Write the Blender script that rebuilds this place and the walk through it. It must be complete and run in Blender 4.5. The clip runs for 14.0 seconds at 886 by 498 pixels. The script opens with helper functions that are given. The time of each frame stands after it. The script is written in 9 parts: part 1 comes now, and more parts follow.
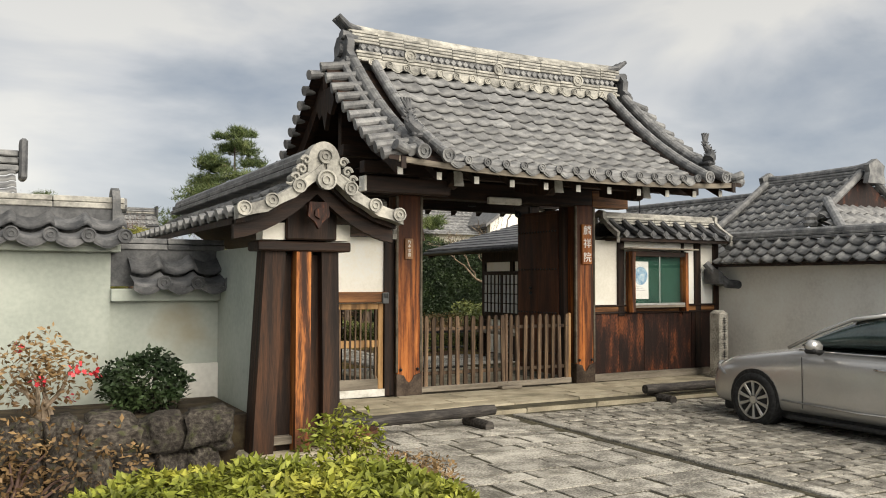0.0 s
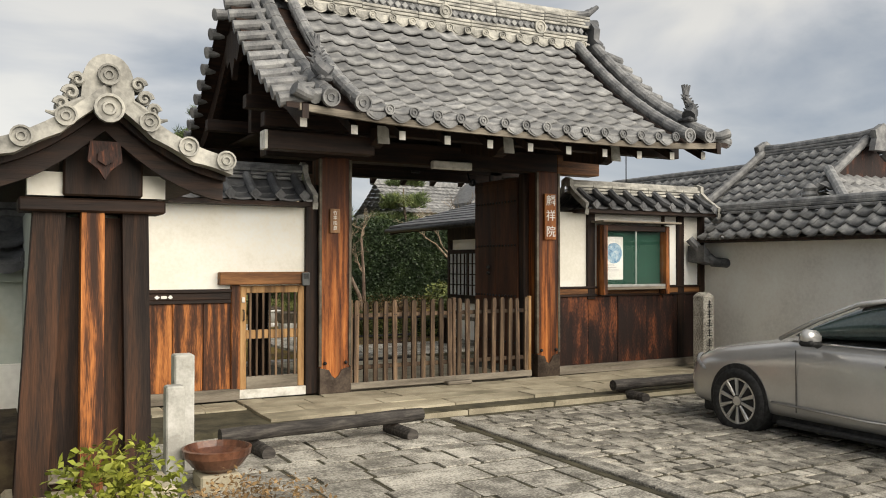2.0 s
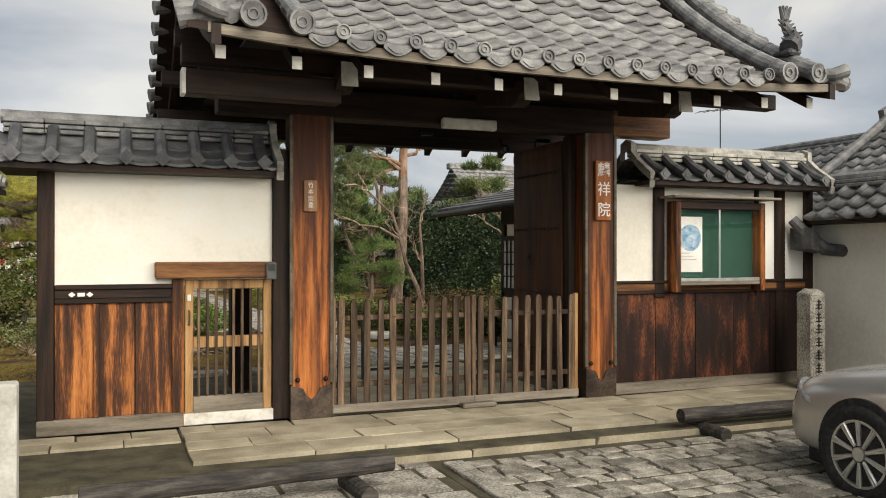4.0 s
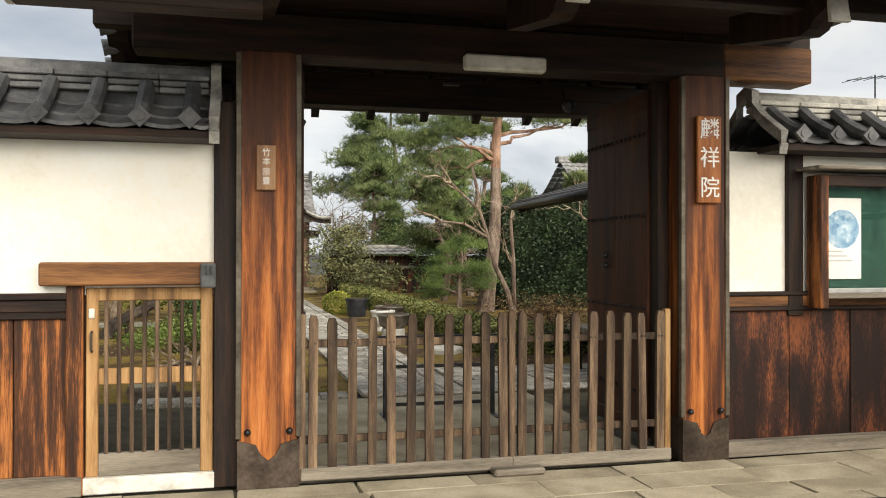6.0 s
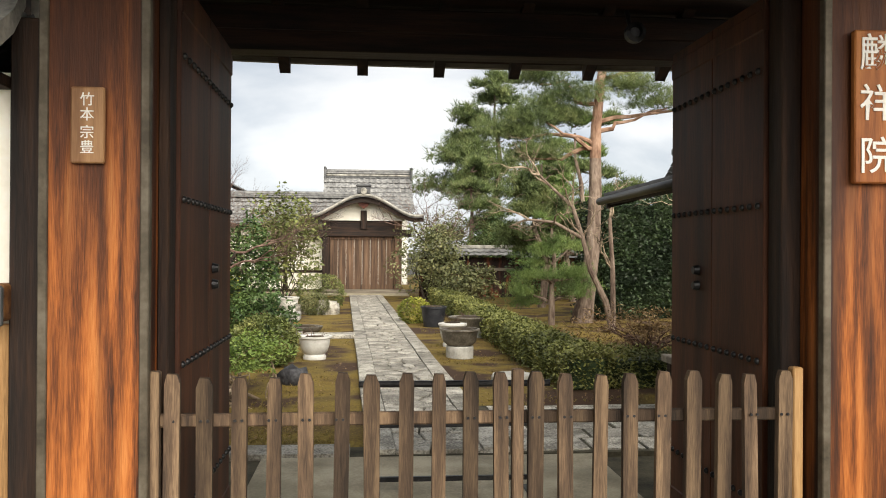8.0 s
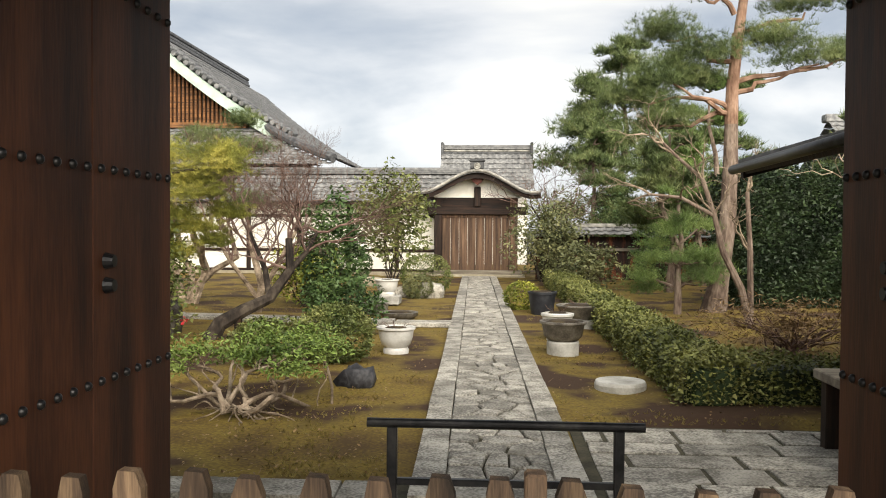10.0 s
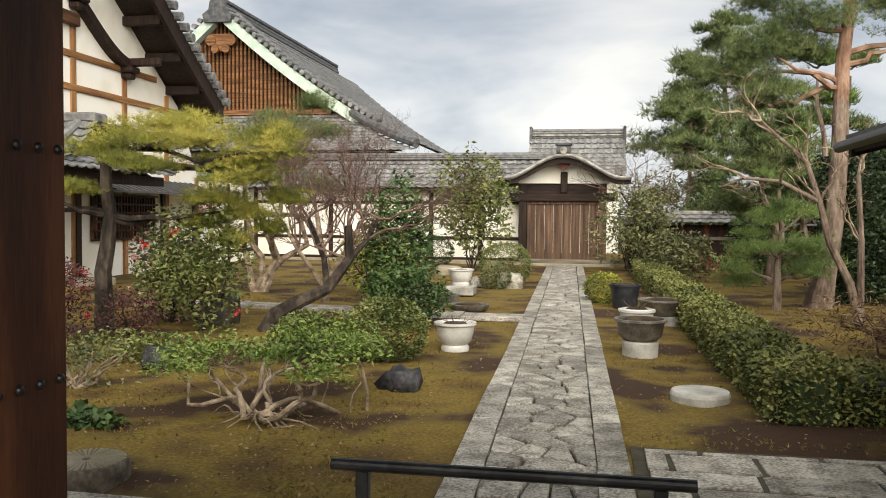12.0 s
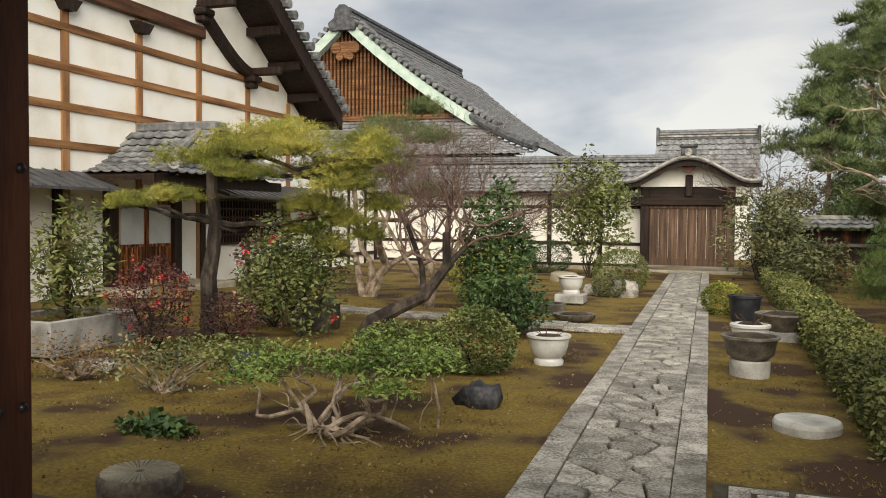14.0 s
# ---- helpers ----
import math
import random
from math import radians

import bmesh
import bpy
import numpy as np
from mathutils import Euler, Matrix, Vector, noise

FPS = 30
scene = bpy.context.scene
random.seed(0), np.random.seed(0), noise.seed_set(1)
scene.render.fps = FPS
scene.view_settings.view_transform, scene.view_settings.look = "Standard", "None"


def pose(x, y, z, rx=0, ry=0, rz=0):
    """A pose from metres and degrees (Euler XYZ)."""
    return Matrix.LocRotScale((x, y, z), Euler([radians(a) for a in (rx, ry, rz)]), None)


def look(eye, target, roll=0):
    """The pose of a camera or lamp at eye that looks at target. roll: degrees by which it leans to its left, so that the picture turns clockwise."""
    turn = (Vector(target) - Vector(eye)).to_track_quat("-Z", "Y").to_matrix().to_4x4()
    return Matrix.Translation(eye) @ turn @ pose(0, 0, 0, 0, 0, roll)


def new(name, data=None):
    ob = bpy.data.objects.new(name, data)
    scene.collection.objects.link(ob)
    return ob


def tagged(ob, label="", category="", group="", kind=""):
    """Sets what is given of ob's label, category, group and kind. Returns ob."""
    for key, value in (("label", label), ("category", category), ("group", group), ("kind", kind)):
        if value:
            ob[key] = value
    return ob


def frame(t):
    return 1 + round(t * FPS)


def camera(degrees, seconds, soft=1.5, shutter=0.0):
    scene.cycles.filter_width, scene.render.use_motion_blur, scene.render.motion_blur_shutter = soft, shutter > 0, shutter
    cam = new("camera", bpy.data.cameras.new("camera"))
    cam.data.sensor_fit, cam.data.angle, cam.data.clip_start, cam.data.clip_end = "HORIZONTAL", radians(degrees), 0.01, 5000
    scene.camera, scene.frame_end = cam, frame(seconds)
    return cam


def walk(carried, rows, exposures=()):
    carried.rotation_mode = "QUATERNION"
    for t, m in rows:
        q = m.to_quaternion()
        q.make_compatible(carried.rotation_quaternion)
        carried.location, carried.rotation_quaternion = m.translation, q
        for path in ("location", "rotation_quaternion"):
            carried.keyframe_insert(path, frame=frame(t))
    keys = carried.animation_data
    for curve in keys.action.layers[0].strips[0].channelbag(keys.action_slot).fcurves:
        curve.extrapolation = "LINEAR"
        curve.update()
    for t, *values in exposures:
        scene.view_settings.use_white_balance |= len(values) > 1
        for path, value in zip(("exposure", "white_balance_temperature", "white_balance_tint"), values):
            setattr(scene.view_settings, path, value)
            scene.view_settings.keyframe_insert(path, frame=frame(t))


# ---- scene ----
cam = camera(55.9, 14.0, soft=1.0)
METRES, EYE, TILT, LEAN, TURN = 12.6, 1.55, 0.0, 0.0, -28.7
ROWS = [
    (0.0, 0.0, 0.0, 0.0, -0.01, 2.19, -0.15),
    (0.5, 0.0118, 0.0253, -0.0003, 0.01, 1.93, -0.11),
    (1.0, 0.0276, 0.0572, 0.0013, 0.02, 1.8, -0.07),
    (1.5, 0.0483, 0.0967, -0.0004, 0.05, 1.61, -0.02),
    (2.0, 0.0634, 0.137, -0.0036, 0.07, 0.94, -0.05),
    (4.5, 0.1397, 0.3754, -0.0063, 9.08, 0.24, -0.04),
    (5.0, 0.1489, 0.4243, -0.0085, 11.07, 0.27, -0.02),
    (5.5, 0.1537, 0.4763, -0.0088, 13.16, 0.24, -0.0),
    (6.0, 0.1554, 0.5285, -0.0074, 15.33, 0.29, -0.07),
    (6.5, 0.1583, 0.5806, -0.0096, 17.18, 0.17, -0.12),
    (7.0, 0.1586, 0.6338, -0.0095, 19.23, 0.05, -0.31),
    (7.5, 0.1572, 0.6805, -0.0071, 20.75, 0.07, -0.27),
    (8.0, 0.1555, 0.7191, -0.0018, 23.54, 0.2, -0.34),
    (8.5, 0.148, 0.7586, -0.001, 26.33, 0.13, -0.41),
    (11.0, 0.1252, 0.8895, 0.0006, 35.56, -2.2, -0.43),
    (11.5, 0.1227, 0.9068, -0.0003, 37.19, -2.24, -0.52),
    (12.0, 0.1176, 0.9235, 0.0002, 38.97, -2.29, -0.49),
    (12.5, 0.115, 0.9381, 0.0023, 40.85, -2.27, -0.48),
    (13.0, 0.1182, 0.9519, 0.003, 42.87, -2.28, -0.4),
    (13.5, 0.1239, 0.961, 0.0043, 45.68, -2.17, -0.44),
    (14.0, 0.1264, 0.9646, 0.0049, 47.92, -2.19, -0.56),
]
walk(cam, [(t, pose(0, 0, EYE, TILT, LEAN, TURN) @ pose(METRES * x, METRES * y, METRES * z, 90 + pitch, roll, yaw)) for t, x, y, z, yaw, pitch, roll in ROWS],
     [(0.0, 0.38), (2.0, 0.36), (4.8, 0.36), (6.0, 0.68), (8.5, 0.87), (11.0, 0.75), (12.5, 0.55), (14.0, 0.37)])

# ---------- sky and sun ----------
SUN_EL, SUN_AZ = 32.0, 160.0
scene.view_settings.exposure = 0.5
world = bpy.data.worlds.new("sky")
scene.world = world
world.use_nodes = True
wt = world.node_tree
wt.nodes.clear()
w_out = wt.nodes.new("ShaderNodeOutputWorld")
w_bg = wt.nodes.new("ShaderNodeBackground")
w_sky = wt.nodes.new("ShaderNodeTexSky")
w_sky.sky_type, w_sky.sun_disc = "NISHITA", False
w_sky.sun_elevation, w_sky.sun_rotation = radians(SUN_EL), radians(SUN_AZ)
w_co = wt.nodes.new("ShaderNodeTexCoord")
w_map = wt.nodes.new("ShaderNodeMapping")
w_map.inputs["Scale"].default_value = (1.0, 1.0, 2.7)
w_map.inputs["Location"].default_value = (3.1, 0.4, 1.7)
w_noise = wt.nodes.new("ShaderNodeTexNoise")
w_noise.inputs["Scale"].default_value, w_noise.inputs["Detail"].default_value, w_noise.inputs["Roughness"].default_value = 2.3, 9.0, 0.50
w_noise.inputs["Distortion"].default_value = 0.35
w_ramp = wt.nodes.new("ShaderNodeValToRGB")
for k, (at, c) in enumerate(((0.36, (4.3, 4.9, 5.8)), (0.46, (6.3, 6.7, 7.2)), (0.54, (8.8, 8.9, 9.0)), (0.64, (11.4, 11.1, 10.4)))):
    e = w_ramp.color_ramp.elements[k] if k < 2 else w_ramp.color_ramp.elements.new(at)
    e.position, e.color = at, (*[v / 12 for v in c], 1)
w_gain = wt.nodes.new("ShaderNodeVectorMath")
w_gain.operation = "SCALE"
w_mix = wt.nodes.new("ShaderNodeMixRGB")
w_mix.inputs["Fac"].default_value = 0.88
wt.links.new(w_co.outputs["Generated"], w_map.inputs["Vector"])
wt.links.new(w_map.outputs["Vector"], w_noise.inputs["Vector"])
wt.links.new(w_noise.outputs["Fac"], w_ramp.inputs["Fac"])
w_sep = wt.nodes.new("ShaderNodeSeparateXYZ")
w_fall = wt.nodes.new("ShaderNodeMapRange")
for key, value in (("From Min", 0.04), ("From Max", 0.42), ("To Min", 10.6), ("To Max", 8.0)):
    w_fall.inputs[key].default_value = value
wt.links.new(w_co.outputs["Generated"], w_sep.inputs[0])
wt.links.new(w_sep.outputs["Z"], w_fall.inputs["Value"])
wt.links.new(w_fall.outputs["Result"], w_gain.inputs["Scale"])
wt.links.new(w_ramp.outputs["Color"], w_gain.inputs[0])
wt.links.new(w_sky.outputs["Color"], w_mix.inputs["Color1"])
wt.links.new(w_gain.outputs["Vector"], w_mix.inputs["Color2"])
wt.links.new(w_mix.outputs["Color"], w_bg.inputs["Color"])
w_bg.inputs["Strength"].default_value = 0.075
wt.links.new(w_bg.outputs["Background"], w_out.inputs["Surface"])

sun_data = bpy.data.lights.new("sun", "SUN")
sun_data.energy, sun_data.angle, sun_data.color = 4.5, radians(70), (1.0, 0.92, 0.80)
sun = new("sun", sun_data)
az = radians(SUN_AZ)
sun.matrix_world = look((0, 0, 0), (-math.sin(az) * math.cos(radians(SUN_EL)), -math.cos(az) * math.cos(radians(SUN_EL)), -math.sin(radians(SUN_EL))))

# ---------- materials ----------
MATS = {}


def material(name, colours, scale=4.0, stretch=(1, 1, 1), rough=0.8, metal=0.0, bump=0.2, fine=40.0, stops=None, vary=0.0, spec=0.3, dirt=None, dirt_scale=1.2, dirt_amt=(0.45, 0.65), island=0.0, grain=0.35, dirt_stretch=(1, 1, 1), world=False, stain=None):
    """colours: dark to light over a noise; fine: scale of the grain; vary: spread of value from object to object."""
    m = bpy.data.materials.new(name)
    m.use_nodes = True
    t = m.node_tree
    b = t.nodes["Principled BSDF"]
    co = t.nodes.new("ShaderNodeTexCoord")
    mp = t.nodes.new("ShaderNodeMapping")
    mp.inputs["Scale"].default_value = stretch
    info = t.nodes.new("ShaderNodeObjectInfo")
    add = t.nodes.new("ShaderNodeVectorMath")
    add.operation = "ADD"
    mul = t.nodes.new("ShaderNodeMath")
    mul.operation, mul.inputs[1].default_value = "MULTIPLY", 37.0 if vary else 0.0
    t.links.new(info.outputs["Random"], mul.inputs[0])
    place = t.nodes.new("ShaderNodeNewGeometry").outputs["Position"]
    t.links.new(place if world else co.outputs["Object"], add.inputs[0])
    t.links.new(mul.outputs[0], add.inputs[1])
    t.links.new(add.outputs[0], mp.inputs["Vector"])
    n1 = t.nodes.new("ShaderNodeTexNoise")
    n1.inputs["Scale"].default_value, n1.inputs["Detail"].default_value = scale, 6.0
    n2 = t.nodes.new("ShaderNodeTexNoise")
    n2.inputs["Scale"].default_value, n2.inputs["Detail"].default_value = fine, 4.0
    for n in (n1, n2):
        t.links.new(mp.outputs["Vector"], n.inputs["Vector"])
    ramp = t.nodes.new("ShaderNodeValToRGB")
    k = len(colours)
    stops = stops or [0.32 + 0.36 * i / max(1, k - 1) for i in range(k)]
    for i, c in enumerate(colours):
        e = ramp.color_ramp.elements[i] if i < 2 else ramp.color_ramp.elements.new(stops[i])
        e.position, e.color = stops[i], (*c, 1)
    blend = t.nodes.new("ShaderNodeMath")
    blend.operation, blend.inputs[1].default_value, blend.inputs[2].default_value = "MULTIPLY_ADD", grain, -grain / 2
    t.links.new(n2.outputs["Fac"], blend.inputs[0])
    s = t.nodes.new("ShaderNodeMath")
    s.operation = "ADD"
    t.links.new(n1.outputs["Fac"], s.inputs[0])
    t.links.new(blend.outputs[0], s.inputs[1])
    t.links.new(s.outputs[0], ramp.inputs["Fac"])
    colour = ramp.outputs["Color"]
    if dirt:
        n3 = t.nodes.new("ShaderNodeTexNoise")
        n3.inputs["Scale"].default_value, n3.inputs["Detail"].default_value = dirt_scale, 5.0
        mp3 = t.nodes.new("ShaderNodeMapping")
        mp3.inputs["Scale"].default_value = dirt_stretch
        t.links.new(add.outputs[0], mp3.inputs["Vector"])
        t.links.new(mp3.outputs["Vector"], n3.inputs["Vector"])
        r3 = t.nodes.new("ShaderNodeMapRange")
        r3.inputs["From Min"].default_value, r3.inputs["From Max"].default_value = dirt_amt
        t.links.new(n3.outputs["Fac"], r3.inputs["Value"])
        mx = t.nodes.new("ShaderNodeMixRGB")
        mx.inputs["Color2"].default_value = (*dirt, 1)
        t.links.new(r3.outputs["Result"], mx.inputs["Fac"])
        t.links.new(colour, mx.inputs["Color1"])
        colour = mx.outputs["Color"]
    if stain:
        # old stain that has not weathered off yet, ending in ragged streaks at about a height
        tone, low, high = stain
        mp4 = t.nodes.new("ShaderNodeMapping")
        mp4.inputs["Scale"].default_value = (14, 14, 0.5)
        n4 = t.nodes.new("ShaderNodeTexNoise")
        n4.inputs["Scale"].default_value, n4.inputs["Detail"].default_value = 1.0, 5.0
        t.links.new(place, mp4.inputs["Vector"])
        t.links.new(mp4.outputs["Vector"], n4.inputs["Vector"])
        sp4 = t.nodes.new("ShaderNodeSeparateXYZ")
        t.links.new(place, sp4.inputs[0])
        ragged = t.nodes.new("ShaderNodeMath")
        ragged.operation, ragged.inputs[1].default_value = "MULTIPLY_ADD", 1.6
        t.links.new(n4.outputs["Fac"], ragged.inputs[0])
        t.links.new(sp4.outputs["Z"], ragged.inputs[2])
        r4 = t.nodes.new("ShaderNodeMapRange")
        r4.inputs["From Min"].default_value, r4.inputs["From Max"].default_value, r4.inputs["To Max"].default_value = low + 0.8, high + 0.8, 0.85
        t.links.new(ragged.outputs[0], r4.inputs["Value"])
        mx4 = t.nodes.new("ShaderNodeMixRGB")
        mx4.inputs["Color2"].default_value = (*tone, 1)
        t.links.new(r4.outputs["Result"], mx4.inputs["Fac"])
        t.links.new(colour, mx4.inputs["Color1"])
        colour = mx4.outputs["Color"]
    if vary or island:
        rnd = info.outputs["Random"]
        if island:
            rnd = t.nodes.new("ShaderNodeNewGeometry").outputs["Random Per Island"]
        hsv = t.nodes.new("ShaderNodeHueSaturation")
        rg = t.nodes.new("ShaderNodeMapRange")
        v = vary or island
        rg.inputs["To Min"].default_value, rg.inputs["To Max"].default_value = 1 - v, 1 + v
        t.links.new(rnd, rg.inputs["Value"])
        t.links.new(rg.outputs["Result"], hsv.inputs["Value"])
        t.links.new(colour, hsv.inputs["Color"])
        colour = hsv.outputs["Color"]
    t.links.new(colour, b.inputs["Base Color"])
    b.inputs["Roughness"].default_value, b.inputs["Metallic"].default_value = rough, metal
    b.inputs["Specular IOR Level"].default_value = spec
    if bump:
        bp = t.nodes.new("ShaderNodeBump")
        bp.inputs["Strength"].default_value, bp.inputs["Distance"].default_value = bump, 0.02
        t.links.new(s.outputs[0], bp.inputs["Height"])
        t.links.new(bp.outputs["Normal"], b.inputs["Normal"])
    MATS[name] = m
    return m


TILE = material("roof tile", [(0.085, 0.088, 0.09), (0.16, 0.16, 0.158), (0.25, 0.25, 0.24)], 7, rough=0.5, bump=0.12, fine=60, vary=0.28, spec=0.45)
TILE_JOIN = material("roof tile field", [(0.085, 0.088, 0.09), (0.16, 0.16, 0.158), (0.25, 0.25, 0.24)], 7, rough=0.5, bump=0.12, fine=60, island=0.28, spec=0.45)
TILE_PALE = material("pale weathered ridge tile", [(0.16, 0.155, 0.14), (0.33, 0.32, 0.285), (0.5, 0.48, 0.42)], 5, stretch=(1, 1, 1), rough=0.7, bump=0.25, fine=45, vary=0.15)
TILE_DARK = material("dark roof tile", [(0.04, 0.042, 0.045), (0.085, 0.087, 0.09), (0.14, 0.14, 0.14)], 6, rough=0.5, bump=0.15, fine=50, vary=0.25)
PLASTER = material("cream lime plaster", [(0.784, 0.75, 0.649), (0.874, 0.84, 0.748), (0.88, 0.88, 0.836)], 1.3, rough=0.9, bump=0.05, fine=30, dirt=(0.70, 0.66, 0.57), dirt_scale=0.7, dirt_amt=(0.6, 0.95))
PLASTER_GREEN = material("grey-green plaster", [(0.345, 0.375, 0.33), (0.43, 0.462, 0.405), (0.50, 0.525, 0.465)], 1.1, rough=0.9, bump=0.08, fine=25, dirt=(0.33, 0.27, 0.16), dirt_scale=1.1, dirt_amt=(0.6, 0.78))
PLASTER_GREY = material("pale grey plaster", [(0.688, 0.668, 0.606), (0.825, 0.805, 0.738), (0.88, 0.88, 0.817)], 0.9, rough=0.9, bump=0.05, fine=25)
WOOD_DARK = material("dark stained timber", [(0.007, 0.0039, 0.0026), (0.0196, 0.00975, 0.00585), (0.0385, 0.0182, 0.0091)], 3, stretch=(6, 6, 0.5), rough=0.65, bump=0.25, fine=22, vary=0.1)
WOOD_DARK_X = material("dark stained beam", [(0.007, 0.0039, 0.0026), (0.0196, 0.00975, 0.00585), (0.0385, 0.0182, 0.0091)], 3, stretch=(0.5, 6, 6), rough=0.65, bump=0.25, fine=22)
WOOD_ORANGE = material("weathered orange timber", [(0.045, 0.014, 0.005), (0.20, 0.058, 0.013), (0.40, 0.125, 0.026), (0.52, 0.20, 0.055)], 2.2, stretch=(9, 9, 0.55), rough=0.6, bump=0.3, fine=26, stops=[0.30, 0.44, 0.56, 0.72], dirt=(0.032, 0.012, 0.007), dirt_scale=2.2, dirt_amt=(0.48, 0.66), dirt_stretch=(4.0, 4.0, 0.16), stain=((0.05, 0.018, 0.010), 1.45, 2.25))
WOOD_PANEL = material("weathered plank cladding", [(0.03, 0.0121, 0.006), (0.09, 0.0324, 0.012), (0.33, 0.115, 0.03), (0.54, 0.216, 0.06)], 1.6, stretch=(9, 9, 0.6), rough=0.65, bump=0.3, fine=24, stops=[0.37, 0.48, 0.58, 0.72], vary=0.15, dirt=(0.025, 0.010, 0.006), dirt_scale=1.6, dirt_amt=(0.58, 0.74))
WOOD_PANEL_DARK = material("dark plank cladding", [(0.014, 0.006, 0.004), (0.04, 0.014, 0.008), (0.21, 0.065, 0.022)], 1.5, stretch=(4.5, 4.5, 1.0), rough=0.65, bump=0.3, fine=24, vary=0.15, stops=[0.44, 0.55, 0.70])
WOOD_BEAM_X = material("brown beam", [(0.05, 0.022, 0.010), (0.16, 0.07, 0.026), (0.30, 0.14, 0.05)], 2, stretch=(0.5, 9, 9), rough=0.65, bump=0.3, fine=24)
WOOD_TAN = material("tan door timber", [(0.14, 0.075, 0.03), (0.34, 0.19, 0.075), (0.47, 0.29, 0.13)], 2, stretch=(8, 8, 0.6), rough=0.65, bump=0.25, fine=24, vary=0.12)
WOOD_GREY = material("weathered grey-brown picket", [(0.034, 0.023, 0.016), (0.092, 0.060, 0.038), (0.20, 0.135, 0.08)], 2, stretch=(9, 9, 0.7), rough=0.8, bump=0.35, fine=26, vary=0.5)
WOOD_SILVER = material("silver weathered timber", [(0.10, 0.085, 0.065), (0.19, 0.165, 0.13), (0.29, 0.255, 0.2)], 1.4, stretch=(0.7, 8, 8), rough=0.85, bump=0.3, fine=24)
WOOD_DOOR = material("brown leaf door", [(0.026, 0.010, 0.0058), (0.062, 0.022, 0.0105), (0.115, 0.041, 0.0175)], 1.2, stretch=(5, 5, 0.5), rough=0.6, bump=0.12, fine=18, spec=0.25)
WOOD_GATE = material("inner gate plank", [(0.05, 0.032, 0.022), (0.115, 0.068, 0.042), (0.19, 0.12, 0.075)], 1.6, stretch=(9, 9, 0.5), rough=0.75, bump=0.3, fine=24, vary=0.2)
SIGN_WOOD = material("reddish sign board", [(0.16, 0.05, 0.014), (0.30, 0.10, 0.026), (0.42, 0.16, 0.045)], 2, stretch=(8, 8, 0.6), rough=0.6, bump=0.15, fine=24)
WHITE_END = material("white painted rafter end", [(0.5, 0.48, 0.42), (0.66, 0.64, 0.58), (0.76, 0.74, 0.68)], 9, rough=0.85, bump=0.1)
IRON = material("black iron", [(0.012, 0.012, 0.013), (0.025, 0.025, 0.027), (0.045, 0.044, 0.043)], 8, rough=0.4, metal=0.6, bump=0.06, spec=0.5)
BRONZE = material("aged bronze plate", [(0.035, 0.026, 0.02), (0.07, 0.052, 0.04), (0.11, 0.085, 0.065)], 5, rough=0.5, metal=0.5, bump=0.1)
BRASS = material("dull brass strip", [(0.06, 0.05, 0.036), (0.105, 0.088, 0.064), (0.16, 0.138, 0.105)], 6, rough=0.55, metal=0.4, bump=0.1)
GRANITE = material("granite paving stone", [(0.15, 0.14, 0.12), (0.31, 0.292, 0.25), (0.47, 0.445, 0.39)], 5, rough=0.8, bump=0.5, fine=52, vary=0.24, grain=1.1, dirt=(0.12, 0.11, 0.085), dirt_scale=2.2, dirt_amt=(0.56, 0.8), world=True)
GRANITE_STEP = material("pale granite step", [(0.24, 0.21, 0.15), (0.34, 0.30, 0.215), (0.43, 0.385, 0.285)], 3, rough=0.85, bump=0.2, fine=60, vary=0.10, grain=0.45, dirt=(0.15, 0.135, 0.09), dirt_scale=1.3, dirt_amt=(0.52, 0.8), world=True)
JOINT = material("dark paving joint", [(0.035, 0.0313, 0.0204), (0.063, 0.0564, 0.036), (0.091, 0.0816, 0.051)], 5, rough=0.95, bump=0.3, fine=50)
ROCK = material("dark mossy rock", [(0.022, 0.018, 0.015), (0.058, 0.049, 0.040), (0.125, 0.11, 0.088)], 5, rough=0.85, bump=0.6, fine=30, vary=0.3, dirt=(0.05, 0.055, 0.018), dirt_scale=2.5, dirt_amt=(0.55, 0.75))
ROCK_DARK = material("black garden rock", [(0.02, 0.02, 0.022), (0.045, 0.045, 0.05), (0.09, 0.09, 0.095)], 7, rough=0.7, bump=0.6, fine=30)
MOSS = material("moss ground", [(0.072, 0.042, 0.014), (0.155, 0.105, 0.020), (0.25, 0.19, 0.033), (0.34, 0.26, 0.05)], 0.8, rough=0.95, bump=0.5, fine=35, stops=[0.33, 0.45, 0.56, 0.70], dirt=(0.05, 0.027, 0.014), dirt_scale=0.8, dirt_amt=(0.46, 0.58))
ASPHALT = material("street asphalt", [(0.035, 0.035, 0.034), (0.055, 0.054, 0.051), (0.08, 0.078, 0.074)], 4, rough=0.9, bump=0.3, fine=90)


# ---------- mesh helpers ----------
def box(bm, x0, y0, z0, x1, y1, z1, bev=0.0, m=None):
    """A box between two corners, with bevelled edges."""
    r = bmesh.ops.create_cube(bm, size=1.0)
    vs = r["verts"]
    for v in vs:
        v.co = Vector(((x0 + x1) / 2 + v.co.x * (x1 - x0), (y0 + y1) / 2 + v.co.y * (y1 - y0), (z0 + z1) / 2 + v.co.z * (z1 - z0)))
    if bev:
        es = list({e for v in vs for e in v.link_edges})
        r = bmesh.ops.bevel(bm, geom=es, offset=bev, segments=1, affect="EDGES")
        vs = list({v for f in r["faces"] for v in f.verts} | {v for v in vs if v.is_valid})
    if m is not None:
        bmesh.ops.transform(bm, matrix=m, verts=vs)
    return vs


